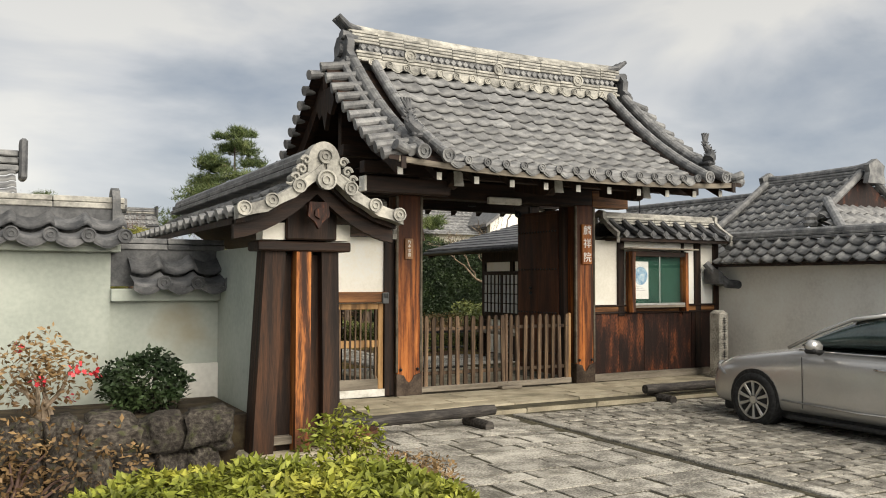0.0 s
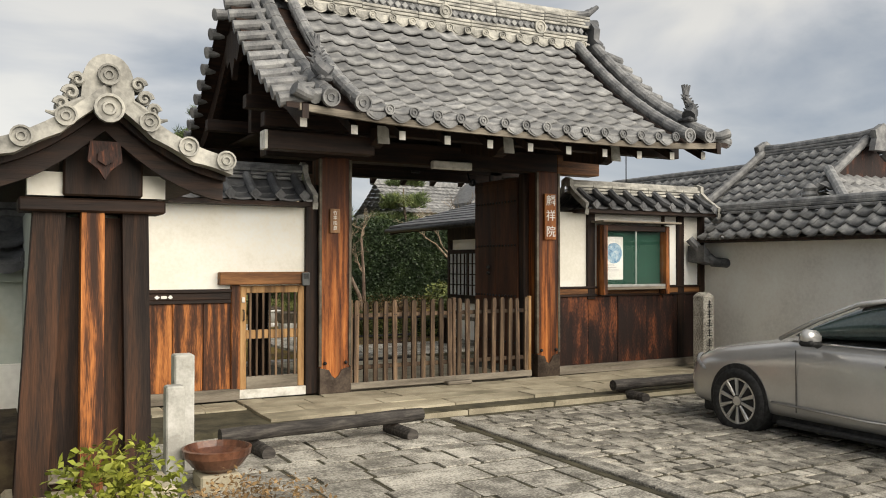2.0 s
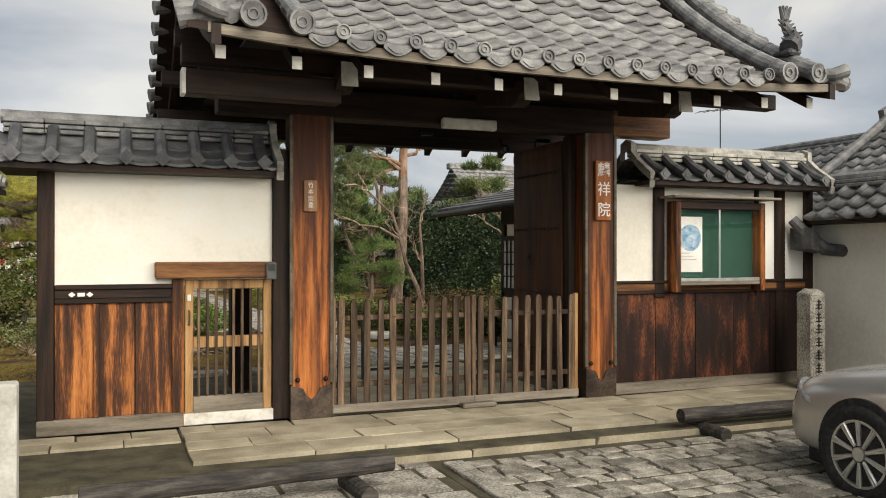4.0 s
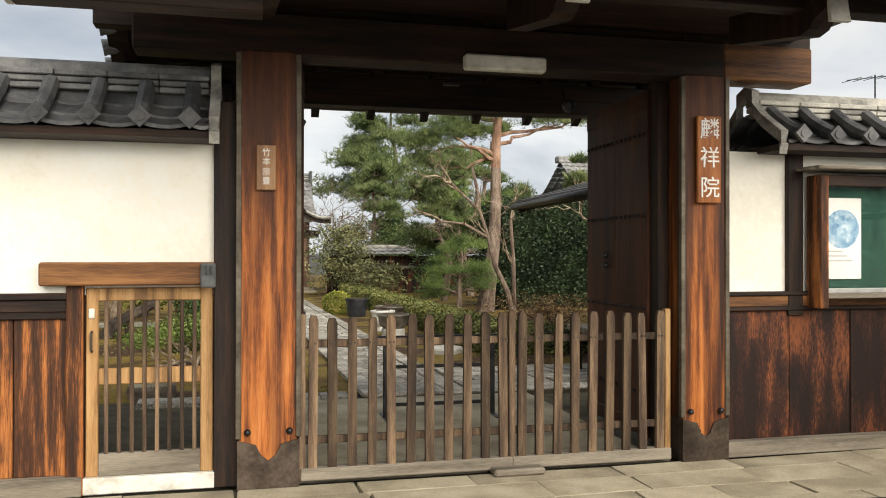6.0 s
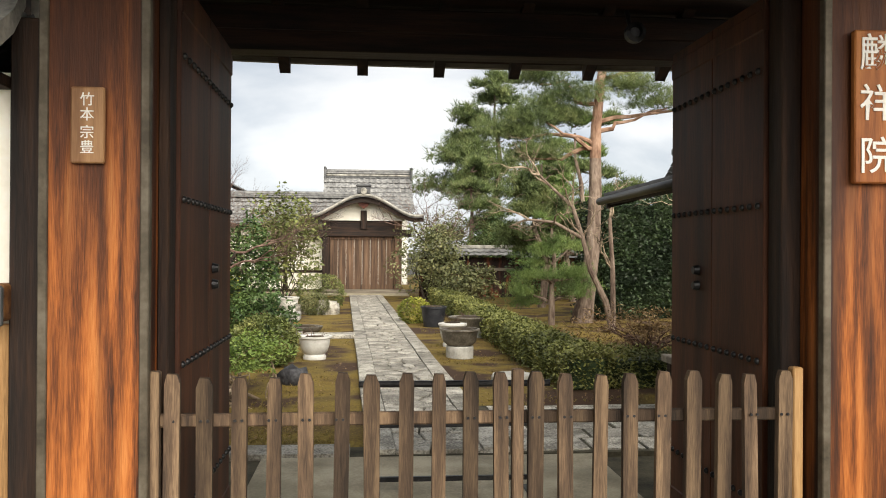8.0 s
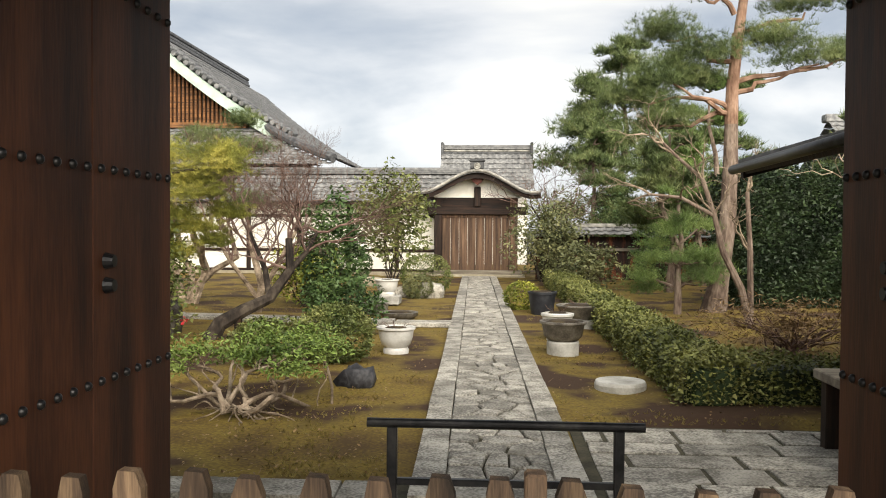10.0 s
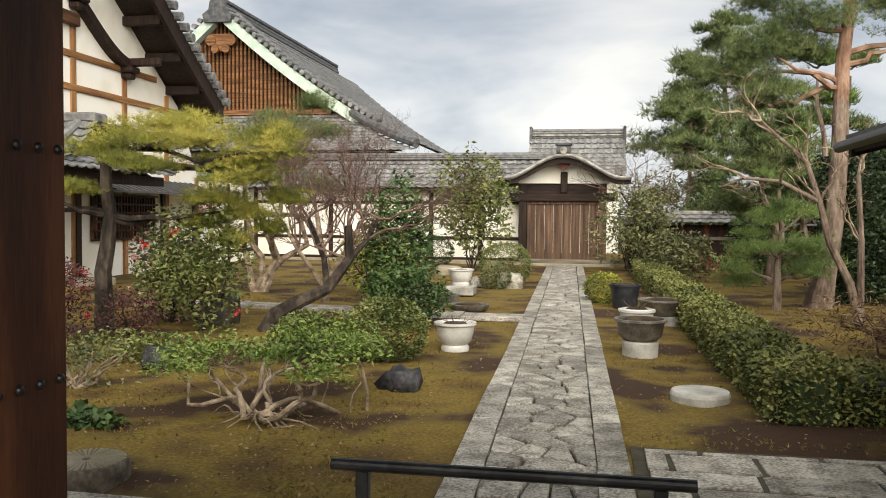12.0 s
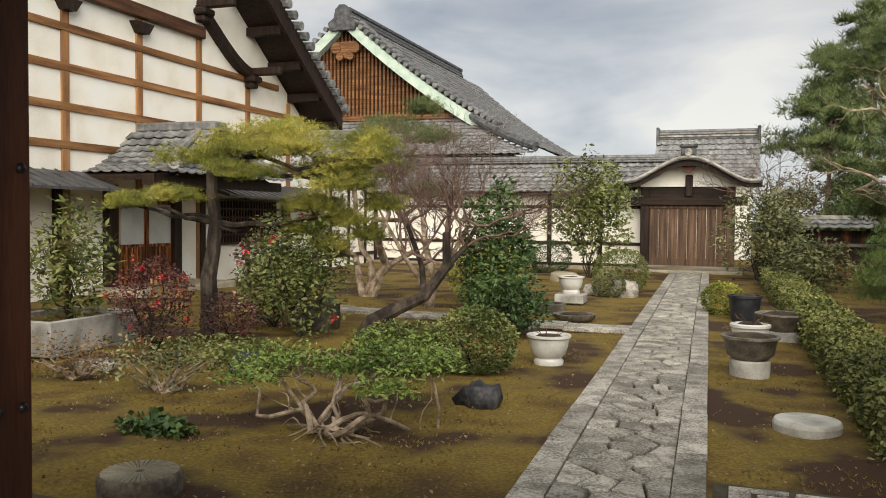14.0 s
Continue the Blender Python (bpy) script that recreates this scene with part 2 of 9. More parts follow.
def rod(bm, a, b, r0, r1=None, seg=10, cap=True):
    """A round bar from a to b."""
    a, b = Vector(a), Vector(b)
    r1 = r0 if r1 is None else r1
    q = (b - a).to_track_quat("Z", "Y").to_matrix().to_4x4()
    m = Matrix.Translation((a + b) / 2) @ q
    return bmesh.ops.create_cone(bm, cap_ends=cap, segments=seg, radius1=r0, radius2=r1, depth=(b - a).length, matrix=m)["verts"]


def lathe(bm, profile, centre, seg=24):
    """Turns a profile of (radius, height) round the upright axis through centre."""
    c = Vector(centre)
    rings = []
    for r, z in profile:
        rings.append([bm.verts.new(c + Vector((r * math.cos(2 * math.pi * i / seg), r * math.sin(2 * math.pi * i / seg), z))) for i in range(seg)])
    for a, b in zip(rings, rings[1:]):
        for i in range(seg):
            bm.faces.new((a[i], a[(i + 1) % seg], b[(i + 1) % seg], b[i]))
    bm.faces.new(rings[0][::-1])
    bm.faces.new(rings[-1])


def pipe(bm, pts, radii, seg=7):
    """A tapering tube along points."""
    pts = [Vector(p) for p in pts]
    rings, side = [], None
    for i, p in enumerate(pts):
        d = (pts[min(i + 1, len(pts) - 1)] - pts[max(i - 1, 0)]).normalized()
        if side is None:
            side = d.orthogonal().normalized()
        side = (side - d * side.dot(d)).normalized()
        up = d.cross(side)
        r = radii[i] if hasattr(radii, "__len__") else radii
        rings.append([bm.verts.new(p + (side * math.cos(2 * math.pi * k / seg) + up * math.sin(2 * math.pi * k / seg)) * r) for k in range(seg)])
    for a, b in zip(rings, rings[1:]):
        for k in range(seg):
            bm.faces.new((a[k], a[(k + 1) % seg], b[(k + 1) % seg], b[k]))
    bm.faces.new(rings[0][::-1])
    bm.faces.new(rings[-1])


def plate(bm, outline, axis, a, b):
    """An outline of 2D points drawn out from a to b along an axis: 'x' takes (y, z), 'y' takes (x, z), 'z' takes (x, y)."""
    def at(p, d):
        return Vector((d, p[0], p[1])) if axis == "x" else Vector((p[0], d, p[1])) if axis == "y" else Vector((p[0], p[1], d))
    v0 = [bm.verts.new(at(p, a)) for p in outline]
    v1 = [bm.verts.new(at(p, b)) for p in outline]
    n = len(outline)
    for i in range(n):
        bm.faces.new((v0[i], v0[(i + 1) % n], v1[(i + 1) % n], v1[i]))
    bm.faces.new(v0[::-1])
    bm.faces.new(v1)


def strip(bm, upper, lower, axis, a, b):
    """A curved board between an upper and a lower line of as many points, drawn out from a to b."""
    def at(p, d):
        return Vector((d, p[0], p[1])) if axis == "x" else Vector((p[0], d, p[1])) if axis == "y" else Vector((p[0], p[1], d))
    rows = [[bm.verts.new(at(p, d)) for p in line] for line, d in ((upper, a), (upper, b), (lower, b), (lower, a))]
    for p, q in zip(rows, rows[1:] + rows[:1]):
        for i in range(len(p) - 1):
            bm.faces.new((p[i], p[i + 1], q[i + 1], q[i]))
    for i in (0, -1):
        bm.faces.new([r[i] for r in rows])


def mesh_of(name, bm, mat, smooth=False):
    bmesh.ops.recalc_face_normals(bm, faces=bm.faces[:])
    me = bpy.data.meshes.new(name)
    bm.to_mesh(me)
    bm.free()
    me.materials.append(mat)
    if smooth:
        me.shade_smooth()
    return me


def thing(name, at, label="", category="", group="", kind=""):
    ob = new(name)
    ob.location = at
    ob.empty_display_size = 0.1
    return tagged(ob, label, category, group, kind)


def attach(ob, parent):
    """Puts ob, whose mesh is drawn in the world's metres, under a parent that stands anywhere."""
    ob.parent = parent
    m = Matrix.Translation(-parent.location) if parent.type == "EMPTY" else Matrix.Identity(4)
    ob.matrix_parent_inverse = m
    return ob


def part(name, bm, mat, parent, label="", smooth=False):
    ob = new(name, mesh_of(name, bm, mat, smooth))
    attach(ob, parent)
    return tagged(ob, label)


def solid(name, bm, mat, label="", category="", group="", kind="", smooth=False):
    return tagged(new(name, mesh_of(name, bm, mat, smooth)), label, category, group, kind)


def piece(name, me, parent, m):
    """One of many alike pieces, sharing a mesh."""
    ob = new(name, me)
    attach(ob, parent)
    ob.matrix_basis = m
    return ob


def B(*boxes, bev=0.006):
    """A bmesh of boxes."""
    bm = bmesh.new()
    for b in boxes:
        box(bm, *b, bev=bev)
    return bm


# ---------- roof tiles ----------
def pantile_profile(n=9, wave=1.0):
    out = []
    for i in range(n):
        u = i / (n - 1)
        z = -0.015 * math.sin(math.pi * u / 0.70) if u < 0.70 else 0.020 * math.sin(math.pi * (u - 0.70) / 0.30)
        out.append((u, z * wave))
    return out


def pantile_verts(w, l, lip=0.030, lift=0.036, n=9, wave=1.0):
    """Verts and faces of one S-shaped tile: x across, y up the slope; its lower edge stands proud of the tile below."""
    vs, fs = [], []
    pr = pantile_profile(n, wave)
    for y, dz in ((0.0, lift - lip), (0.0, lift), (l * 1.03, 0.0)):
        vs += [(u * w, y, z + dz) for u, z in pr]
    for r in range(2):
        fs += [(r * n + i, r * n + i + 1, (r + 1) * n + i + 1, (r + 1) * n + i) for i in range(n - 1)]
    return vs, fs


def pantile_mesh(name, w, l, mat, **k):
    vs, fs = pantile_verts(w, l, **k)
    me = bpy.data.meshes.new(name)
    me.from_pydata(vs, [], fs)
    me.materials.append(mat)
    me.shade_smooth()
    return me


class Slope:
    """A roof slope: eave and top as 3D points at its middle, the run along 'across', concave by sag."""

    def __init__(self, eave, top, across, sag=0.08, lift=0.0, half=1.0):
        self.e, self.t, self.a, self.sag, self.lift, self.half = Vector(eave), Vector(top), Vector(across).normalized(), sag, lift, half
        self.len = (self.t - self.e).length

    def at(self, s, c):
        """The point a part s of the way up and c metres along."""
        p = self.e.lerp(self.t, s) + self.a * c
        p.z += -self.sag * 4 * s * (1 - s) + self.lift * (abs(c) / self.half) ** 3 * (1 - s)
        return p

    def frame_at(self, s, c):
        up = (self.at(min(s + 0.02, 1.02), c) - self.at(s - 0.02, c)).normalized()
        n = self.a.cross(up).normalized()
        m = Matrix((self.a, up, n)).transposed().to_4x4()
        m.translation = self.at(s, c)
        return m


def tile_field(sl, c0, cols, w, rows, parent=None, me=None, limit=None, name="tile_field", mat=None, skip=None, wave=1.0):
    """Rows of pantiles up a slope: single pieces under a parent, or one joined mesh."""
    l = sl.len / rows
    V, Fc = [], []
    bv, bf = pantile_verts(w, l, wave=wave)
    bv = np.array(bv)
    for r in range(rows):
        for k in range(cols):
            c = c0 + k * w
            if skip and skip(r / rows, c + w / 2):
                continue
            m = sl.frame_at(r / rows, c)
            m = m @ pose(0, 0, 0, random.uniform(-0.7, 0.7), random.uniform(-0.7, 0.7), random.uniform(-0.5, 0.5))
            if me is not None:
                piece("roof_tile", me, parent, m)
            else:
                M4 = np.array(m)
                o = len(V)
                V += [tuple(p) for p in bv @ M4[:3, :3].T + M4[:3, 3]]
                Fc += [tuple(i + o for i in f) for f in bf]
    if me is None:
        d = bpy.data.meshes.new(name)
        d.from_pydata(V, [], Fc)
        d.materials.append(mat or TILE_JOIN)
        d.shade_smooth()
        ob = new(name, d)
        if parent:
            attach(ob, parent)
        return tagged(ob, kind="stuff")


def roll_along(bm, sl, c, r, n=12, s0=0.0, s1=1.0, up=0.04, seg=10):
    """A round cover tile row that runs up a slope at c."""
    pts = [sl.frame_at(s0 + (s1 - s0) * i / n, c) @ Vector((0, 0, up)) for i in range(n + 1)]
    pipe(bm, pts, r, seg)


def disc_mesh(name, r, mat, depth=0.03):
    """A round eave-end tile with a raised rim and crest, its face to -y."""
    bm = bmesh.new()
    prof = [(r, 0), (r, depth), (r * 0.82, depth), (r * 0.78, depth * 0.55), (r * 0.5, depth * 0.55), (r * 0.46, depth * 0.85), (r * 0.32, depth * 0.85), (r * 0.28, depth * 0.5), (0.004, depth * 0.5)]
    lathe(bm, prof, (0, 0, 0), 14)
    bmesh.ops.transform(bm, matrix=pose(0, 0, 0, 90), verts=bm.verts[:])
    return mesh_of(name, bm, mat)


def pendant_mesh(name, w, h, mat):
    """The drooping apron of an eave tile, with a swag cut on it; its face to -y."""
    bm = bmesh.new()
    n = 8
    low = [(w * (i / n - 0.5), -h * (0.45 + 0.55 * math.sin(math.pi * i / n))) for i in range(n + 1)]
    top = [(w * (i / n - 0.5), -0.16 * h * math.sin(math.pi * i / n)) for i in range(n + 1)]
    strip(bm, top, low, "y", -0.012, 0.012)
    low2 = [(x * 0.72, z * 0.82 - 0.002) for x, z in low]
    top2 = [(x * 0.72, z * 0.60 - 0.004) for x, z in low]
    strip(bm, top2, low2, "y", -0.020, -0.012)
    return mesh_of(name, bm, mat)

# ---------- ground ----------
bm = bmesh.new()
box(bm, -900, -900, -0.6, 900, 900, -0.14)
solid("ground", bm, ASPHALT, "plain grey asphalt street ground", "ground", kind="structure")
bm = B((2.4, 8.75, -0.14, 11.0, 10.25, -0.03), (2.4, 10.25, -0.14, 11.0, 13.7, -0.03), bev=0)
solid("gate_floor", bm, JOINT, "worn stone bedding under the gate", "floor", kind="structure")


def garden_ground():
    """Moss ground, gently uneven, behind the gate wall."""
    bm = bmesh.new()
    nx, ny = 110, 110
    x0, x1, y0, y1 = -9.0, 24.0, 12.3, 60.0
    grid = []
    for j in range(ny + 1):
        row = []
        for i in range(nx + 1):
            x, y = x0 + (x1 - x0) * i / nx, y0 + (y1 - y0) * (j / ny) ** 1.5
            h = 0.06 * noise.noise((x * 0.5, y * 0.5, 0)) + 0.02 * noise.noise((x * 2, y * 2, 3))
            near = min(1.0, max(0.0, (abs(x - 6.3) - 0.75) / 0.8))
            z = 0.0 + h * near
            if x > 7.2 and y < 15.4 or y < 13.7:
                z = -0.05
            row.append(bm.verts.new((x, y, z)))
        grid.append(row)
    for j in range(ny):
        for i in range(nx):
            bm.faces.new((grid[j][i], grid[j][i + 1], grid[j + 1][i + 1], grid[j + 1][i]))
    return solid("garden_ground", bm, MOSS, "moss and bare soil of the temple garden", "ground", kind="structure", smooth=True)


garden_ground()

# ---------- main gate ----------
CX = 6.55
main_gate = thing("main_gate", (CX, 10.4, 0), "old dark timber temple gate with a grey tiled gable roof", "gate")


def gate_pillar(x0, x1, side):
    """A broad front pillar, weathered orange, with bronze foot and brass edge strips."""
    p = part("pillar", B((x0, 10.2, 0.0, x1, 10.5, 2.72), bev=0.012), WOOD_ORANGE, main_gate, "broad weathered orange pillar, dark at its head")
    bm = bmesh.new()
    plate(bm, [(x0 - 0.012, 0.0), (x1 + 0.012, 0.0), (x1 + 0.012, 0.30), (x1 - 0.10, 0.27), (x1 - 0.13, 0.21), ((x0 + x1) / 2 + 0.04, 0.20), ((x0 + x1) / 2, 0.17), ((x0 + x1) / 2 - 0.04, 0.20), (x0 + 0.13, 0.21), (x0 + 0.10, 0.27), (x0 - 0.012, 0.30)], "y", 10.185, 10.51)
    o = part("foot_plate", bm, BRONZE, main_gate, "aged bronze foot plate")
    for x in (x0 - 0.022, x1 - 0.012):
        part("edge_strip", B((x, 10.188, 0.31, x + 0.034, 10.23, 2.70), bev=0.004), BRASS, main_gate, "dull brass edge strip")
    for x in (x0 + 0.05, x1 - 0.05):
        bm = bmesh.new()
        bmesh.ops.create_uvsphere(bm, u_segments=10, v_segments=6, radius=0.022, matrix=pose(x, 10.185, 0.35))
        part("stud", bm, IRON, main_gate, smooth=True)


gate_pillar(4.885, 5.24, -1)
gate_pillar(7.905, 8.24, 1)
for x in (4.60, 8.28):
    part("rear_post", B((x, 12.0, 0.0, x + 0.22, 12.22, 2.9), bev=0.012), WOOD_DARK, main_gate)
    part("side_rail", B((x + 0.06, 10.5, 1.9, x + 0.16, 12.0, 2.1)), WOOD_DARK, main_gate)
# one beam in two colours: shade under the roof darkened in, lit end brown
part("lintel", B((4.25, 10.22, 2.70, 8.24, 10.48, 2.96), bev=0.01), WOOD_DARK_X, main_gate)
part("lintel_end", B((8.24, 10.222, 2.702, 8.96, 10.478, 2.958), bev=0.01), WOOD_BEAM_X, main_gate, "weathered brown lintel end, lighter than the shade-darkened beam")
part("upper_wall", B((4.1, 10.30, 2.96, 9.0, 10.42, 4.0), bev=0), WOOD_DARK_X, main_gate)
part("rear_lintel", B((4.6, 12.02, 2.72, 8.5, 12.2, 2.94)), WOOD_DARK_X, main_gate)
for x in (4.95, 6.45, 7.95):
    bm = bmesh.new()
    plate(bm, [(8.78, 2.78), (8.78, 2.86), (9.7, 2.98), (9.7, 2.80), (9.0, 2.68), (8.92, 2.70), (8.88, 2.74)], "x", x, x + 0.13)
    part("bracket_arm", bm, WOOD_DARK, main_gate)
    bm = bmesh.new()
    plate(bm, [(8.77, 2.70), (8.79, 2.88), (8.775, 2.88), (8.76, 2.78), (8.74, 2.70)], "x", x + 0.005, x + 0.125)
    part("bracket_nose", bm, WHITE_END, main_gate, "white painted carved bracket nose")
    part("gable_post", B((x, 10.28, 2.96, x + 0.16, 10.45, 4.35)), WOOD_DARK, main_gate)
for y, z in ((8.95, 2.92), (9.6, 3.2), (11.3, 3.2), (12.0, 2.94)):
    part("purlin", B((3.85, y, z - 0.1, 9.2, y + 0.14, z + 0.04)), WOOD_DARK_X, main_gate)
part("eave_beam", B((3.88, 8.94, 2.6, 5.0, 9.1, 2.78)), WOOD_DARK_X, main_gate)
for x in (3.85,):
    part("purlin_end", B((x, 8.94, 2.6, x + 0.03, 9.1, 2.78), bev=0.003), WHITE_END, main_gate, "white painted beam end")

front = Slope((CX, 8.2, 2.88), (CX, 10.25, 4.42), (1, 0, 0), sag=0.13, lift=0.10, half=2.8)
back = Slope((CX, 12.7, 2.88), (CX, 10.65, 4.42), (-1, 0, 0), sag=0.13, lift=0.10, half=2.8)
# boarding under the tiles, both slopes
for sl in (front, back):
    bm = bmesh.new()
    rows = []
    for i in range(11):
        s = 0.01 + 0.99 * i / 10
        rows.append([(bm.verts.new(sl.at(s, c) + Vector((0, 0, -0.045))), bm.verts.new(sl.at(s, c) + Vector((0, 0, -0.10)))) for c in np.linspace(-2.72, 2.72, 15)])
    for a, b in zip(rows, rows[1:]):
        for i in range(14):
            bm.faces.new((a[i][0], a[i + 1][0], b[i + 1][0], b[i][0]))
            bm.faces.new((a[i][1], b[i][1], b[i + 1][1], a[i + 1][1]))
    for i in range(14):
        bm.faces.new((rows[0][i][0], rows[0][i][1], rows[0][i + 1][1], rows[0][i + 1][0]))
    part("roof_boarding", bm, WOOD_DARK_X, main_gate)
    # eave board
    cs = np.linspace(-2.6, 2.6, 13)
    for a, b in zip(cs, cs[1:]):
        bm = bmesh.new()
        p, q = sl.at(0, a), sl.at(0, b)
        d = 0.03 if sl is front else -0.03
        for z0, z1, y in ((-0.10, -0.035, 0.015),):
            vs = [bm.verts.new(v) for v in (p + Vector((0, d * 0.5, z0)), q + Vector((0, d * 0.5, z0)), q + Vector((0, d * 0.5, z1)), p + Vector((0, d * 0.5, z1)), p + Vector((0, d * 2, z0)), q + Vector((0, d * 2, z0)), q + Vector((0, d * 2, z1)), p + Vector((0, d * 2, z1)))]
            for f in ((0, 1, 2, 3), (4, 7, 6, 5), (0, 4, 5, 1), (3, 2, 6, 7)):
                bm.faces.new([vs[i] for i in f])
        part("eave_board", bm, WOOD_SILVER, main_gate, "silver-grey weathered eave board")
    # rafters with white ends
    for k in range(11):
        c = -2.5 + 0.5 * k + (0.0 if sl is front else 0.02)
        bm = bmesh.new()
        pts = [sl.at(0.10 + 0.86 * i / 6, c) for i in range(7)]
        strip(bm, [(p.y, p.z - 0.22) for p in pts], [(p.y, p.z - 0.31) for p in pts], "x", pts[0].x - 0.035, pts[0].x + 0.035)
        part("rafter", bm, WOOD_DARK, main_gate)
        p = pts[0]
        d = -0.006 if sl is front else 0.006
        part("rafter_end", B((p.x - 0.033, min(p.y, p.y + d), p.z - 0.308, p.x + 0.033, max(p.y, p.y + d), p.z - 0.222), bev=0), WHITE_END, main_gate, "white painted rafter end")
main_roof_tile = pantile_mesh("roof_tile", 0.2555, front.len / 11, TILE)
tile_field(front, -1.96, 15, 0.2555, 11, parent=main_gate, me=main_roof_tile)
tile_field(back, -1.96, 15, 0.2555, 11, parent=main_gate, name="rear_tile_field")
EAVE_DISC, EAVE_PENDANT = disc_mesh("eave_disc", 0.052, TILE), pendant_mesh("eave_apron", 0.20, 0.085, TILE)
BIG_DISC = disc_mesh("verge_disc", 0.085, TILE, 0.04)
for k in range(15):
    c = -1.96 + 0.2555 * (k + 0.86)
    p = front.at(0, c)
    piece("eave_disc", EAVE_DISC, main_gate, Matrix.Translation(p + Vector((0, -0.005, 0.03))))
    piece("eave_apron", EAVE_PENDANT, main_gate, Matrix.Translation(p + Vector((-0.128, 0.0, 0.008))))
for k in range(15):
    p = back.at(0, -1.96 + 0.2555 * (k + 0.86))
    piece("eave_disc", EAVE_DISC, main_gate, Matrix.Translation(p + Vector((0, 0.005, 0.03))) @ pose(0, 0, 0, 0, 0, 180))
    piece("eave_apron", EAVE_PENDANT, main_gate, Matrix.Translation(p + Vector((0.128, 0.0, 0.008))) @ pose(0, 0, 0, 0, 0, 180))
for sd in (-1, 1):
    for c, r in ((2.02, 0.068), (2.33, 0.078)):
        bm = bmesh.new()
        roll_along(bm, front, sd * c, r, 14, -0.01, 1.0, 0.065, 12)
        for i in range(9):
            f = front.frame_at(0.06 + i * 0.105, sd * c)
            rod(bm, f @ Vector((0, -0.006, 0.065)), f @ Vector((0, 0.006, 0.065)), r + 0.006, seg=12)
        part("descending_ridge", bm, TILE, main_gate, "round descending ridge of cover tiles", smooth=False)
        piece("verge_disc", BIG_DISC, main_gate, Matrix.Translation(front.at(-0.01, sd * c) + Vector((0, -0.01, 0.055))))
        bm = bmesh.new()
        roll_along(bm, back, sd * c, r, 12, 0.0, 1.0, 0.065, 10)
        part("descending_ridge", bm, TILE, main_gate)
    # verge cover tiles, laid across the slope's edge
    for sl in (front, back):
        q = sd if sl is front else -sd
        for i in range(11):
            f = sl.frame_at(0.03 + i * 0.094, q * 2.60)
            bm = bmesh.new()
            rod(bm, f @ Vector((-0.22 * q, 0, 0.040)), f @ Vector((0.16 * q, 0, -0.045)), 0.056, 0.066, 12)
            rod(bm, f @ Vector((0.155 * q, 0, -0.045)), f @ Vector((0.175 * q, 0, -0.05)), 0.070, 0.070, 12)
            part("verge_tile", bm, TILE, main_gate)
        bm = bmesh.new()
        roll_along(bm, sl, q * 2.46, 0.05, 12, 0.0, 1.0, 0.02, 8)
        part("verge_bed", bm, TILE, main_gate)
        # bargeboard
        bm = bmesh.new()
        pts = [sl.at(i / 10, q * 2.55) for i in range(11)]
        strip(bm, [(p.y, p.z - 0.04) for p in pts], [(p.y, p.z - 0.17 - 0.16 * min(1.0, i / 4)) for i, p in enumerate(pts)], "x", pts[0].x - 0.03, pts[0].x + 0.03)
        part("bargeboard", bm, WOOD_DARK, main_gate)
    bm = bmesh.new()
    plate(bm, [(10.2, 4.1), (10.7, 4.1), (10.78, 3.9), (10.66, 3.72), (10.55, 3.78), (10.45, 3.55), (10.35, 3.78), (10.24, 3.72), (10.12, 3.9)], "x", CX + sd * 2.60 - 0.03, CX + sd * 2.60 + 0.03)
    part("gable_pendant", bm, WOOD_DARK, main_gate, "carved dark gable pendant")
    # corner tip tile that sweeps up at the eave's end
    bm = bmesh.new()
    e = front.at(0, sd * 2.45)
    pipe(bm, [e + Vector((0, 0.05, 0.05)), e + Vector((sd * 0.10, 0.0, 0.05)), e + Vector((sd * 0.22, -0.03, 0.09))], [0.05, 0.055, 0.06], 12)
    part("corner_tile", bm, TILE, main_gate)


def roof_finial(x, y, z, sd):
    """A leaping fish-shaped finial tile on the end of a descending ridge: coiled body, fins and forked tail."""
    bm = bmesh.new()
    box(bm, x - 0.07, y - 0.10, z, x + 0.07, y + 0.12, z + 0.06, 0.02)
    body = [Vector((x + sd * (0.05 * math.sin(i * 0.75) + 0.02 * i - 0.04), y - 0.05 + 0.02 * i, z + 0.06 + 0.042 * i)) for i in range(8)]
    pipe(bm, body, [0.085, 0.088, 0.075, 0.062, 0.052, 0.043, 0.034, 0.02], 9)
    for i, b in enumerate(body[1:7]):
        for k in range(4):
            a = k * 1.57 + i * 0.6
            d = Vector((math.cos(a), math.sin(a) * 0.6, 0.45))
            rod(bm, b, b + d * (0.115 - 0.009 * i), 0.026, 0.006, 5)
    for a in (-0.8, -0.35, 0.1, 0.55):
        tip = body[-1] + Vector((sd * math.sin(a) * 0.10 + sd * 0.02, 0.01, 0.09 + 0.035 * math.cos(a)))
        rod(bm, body[-2], tip, 0.028, 0.012, 6)
    part("roof_finial", bm, TILE_DARK, main_gate, "dark fish-shaped finial tile")


for sd in (-1, 1):
    f = front.at(0.12, sd * 2.30)
    roof_finial(f.x, f.y, f.z + 0.12, sd)

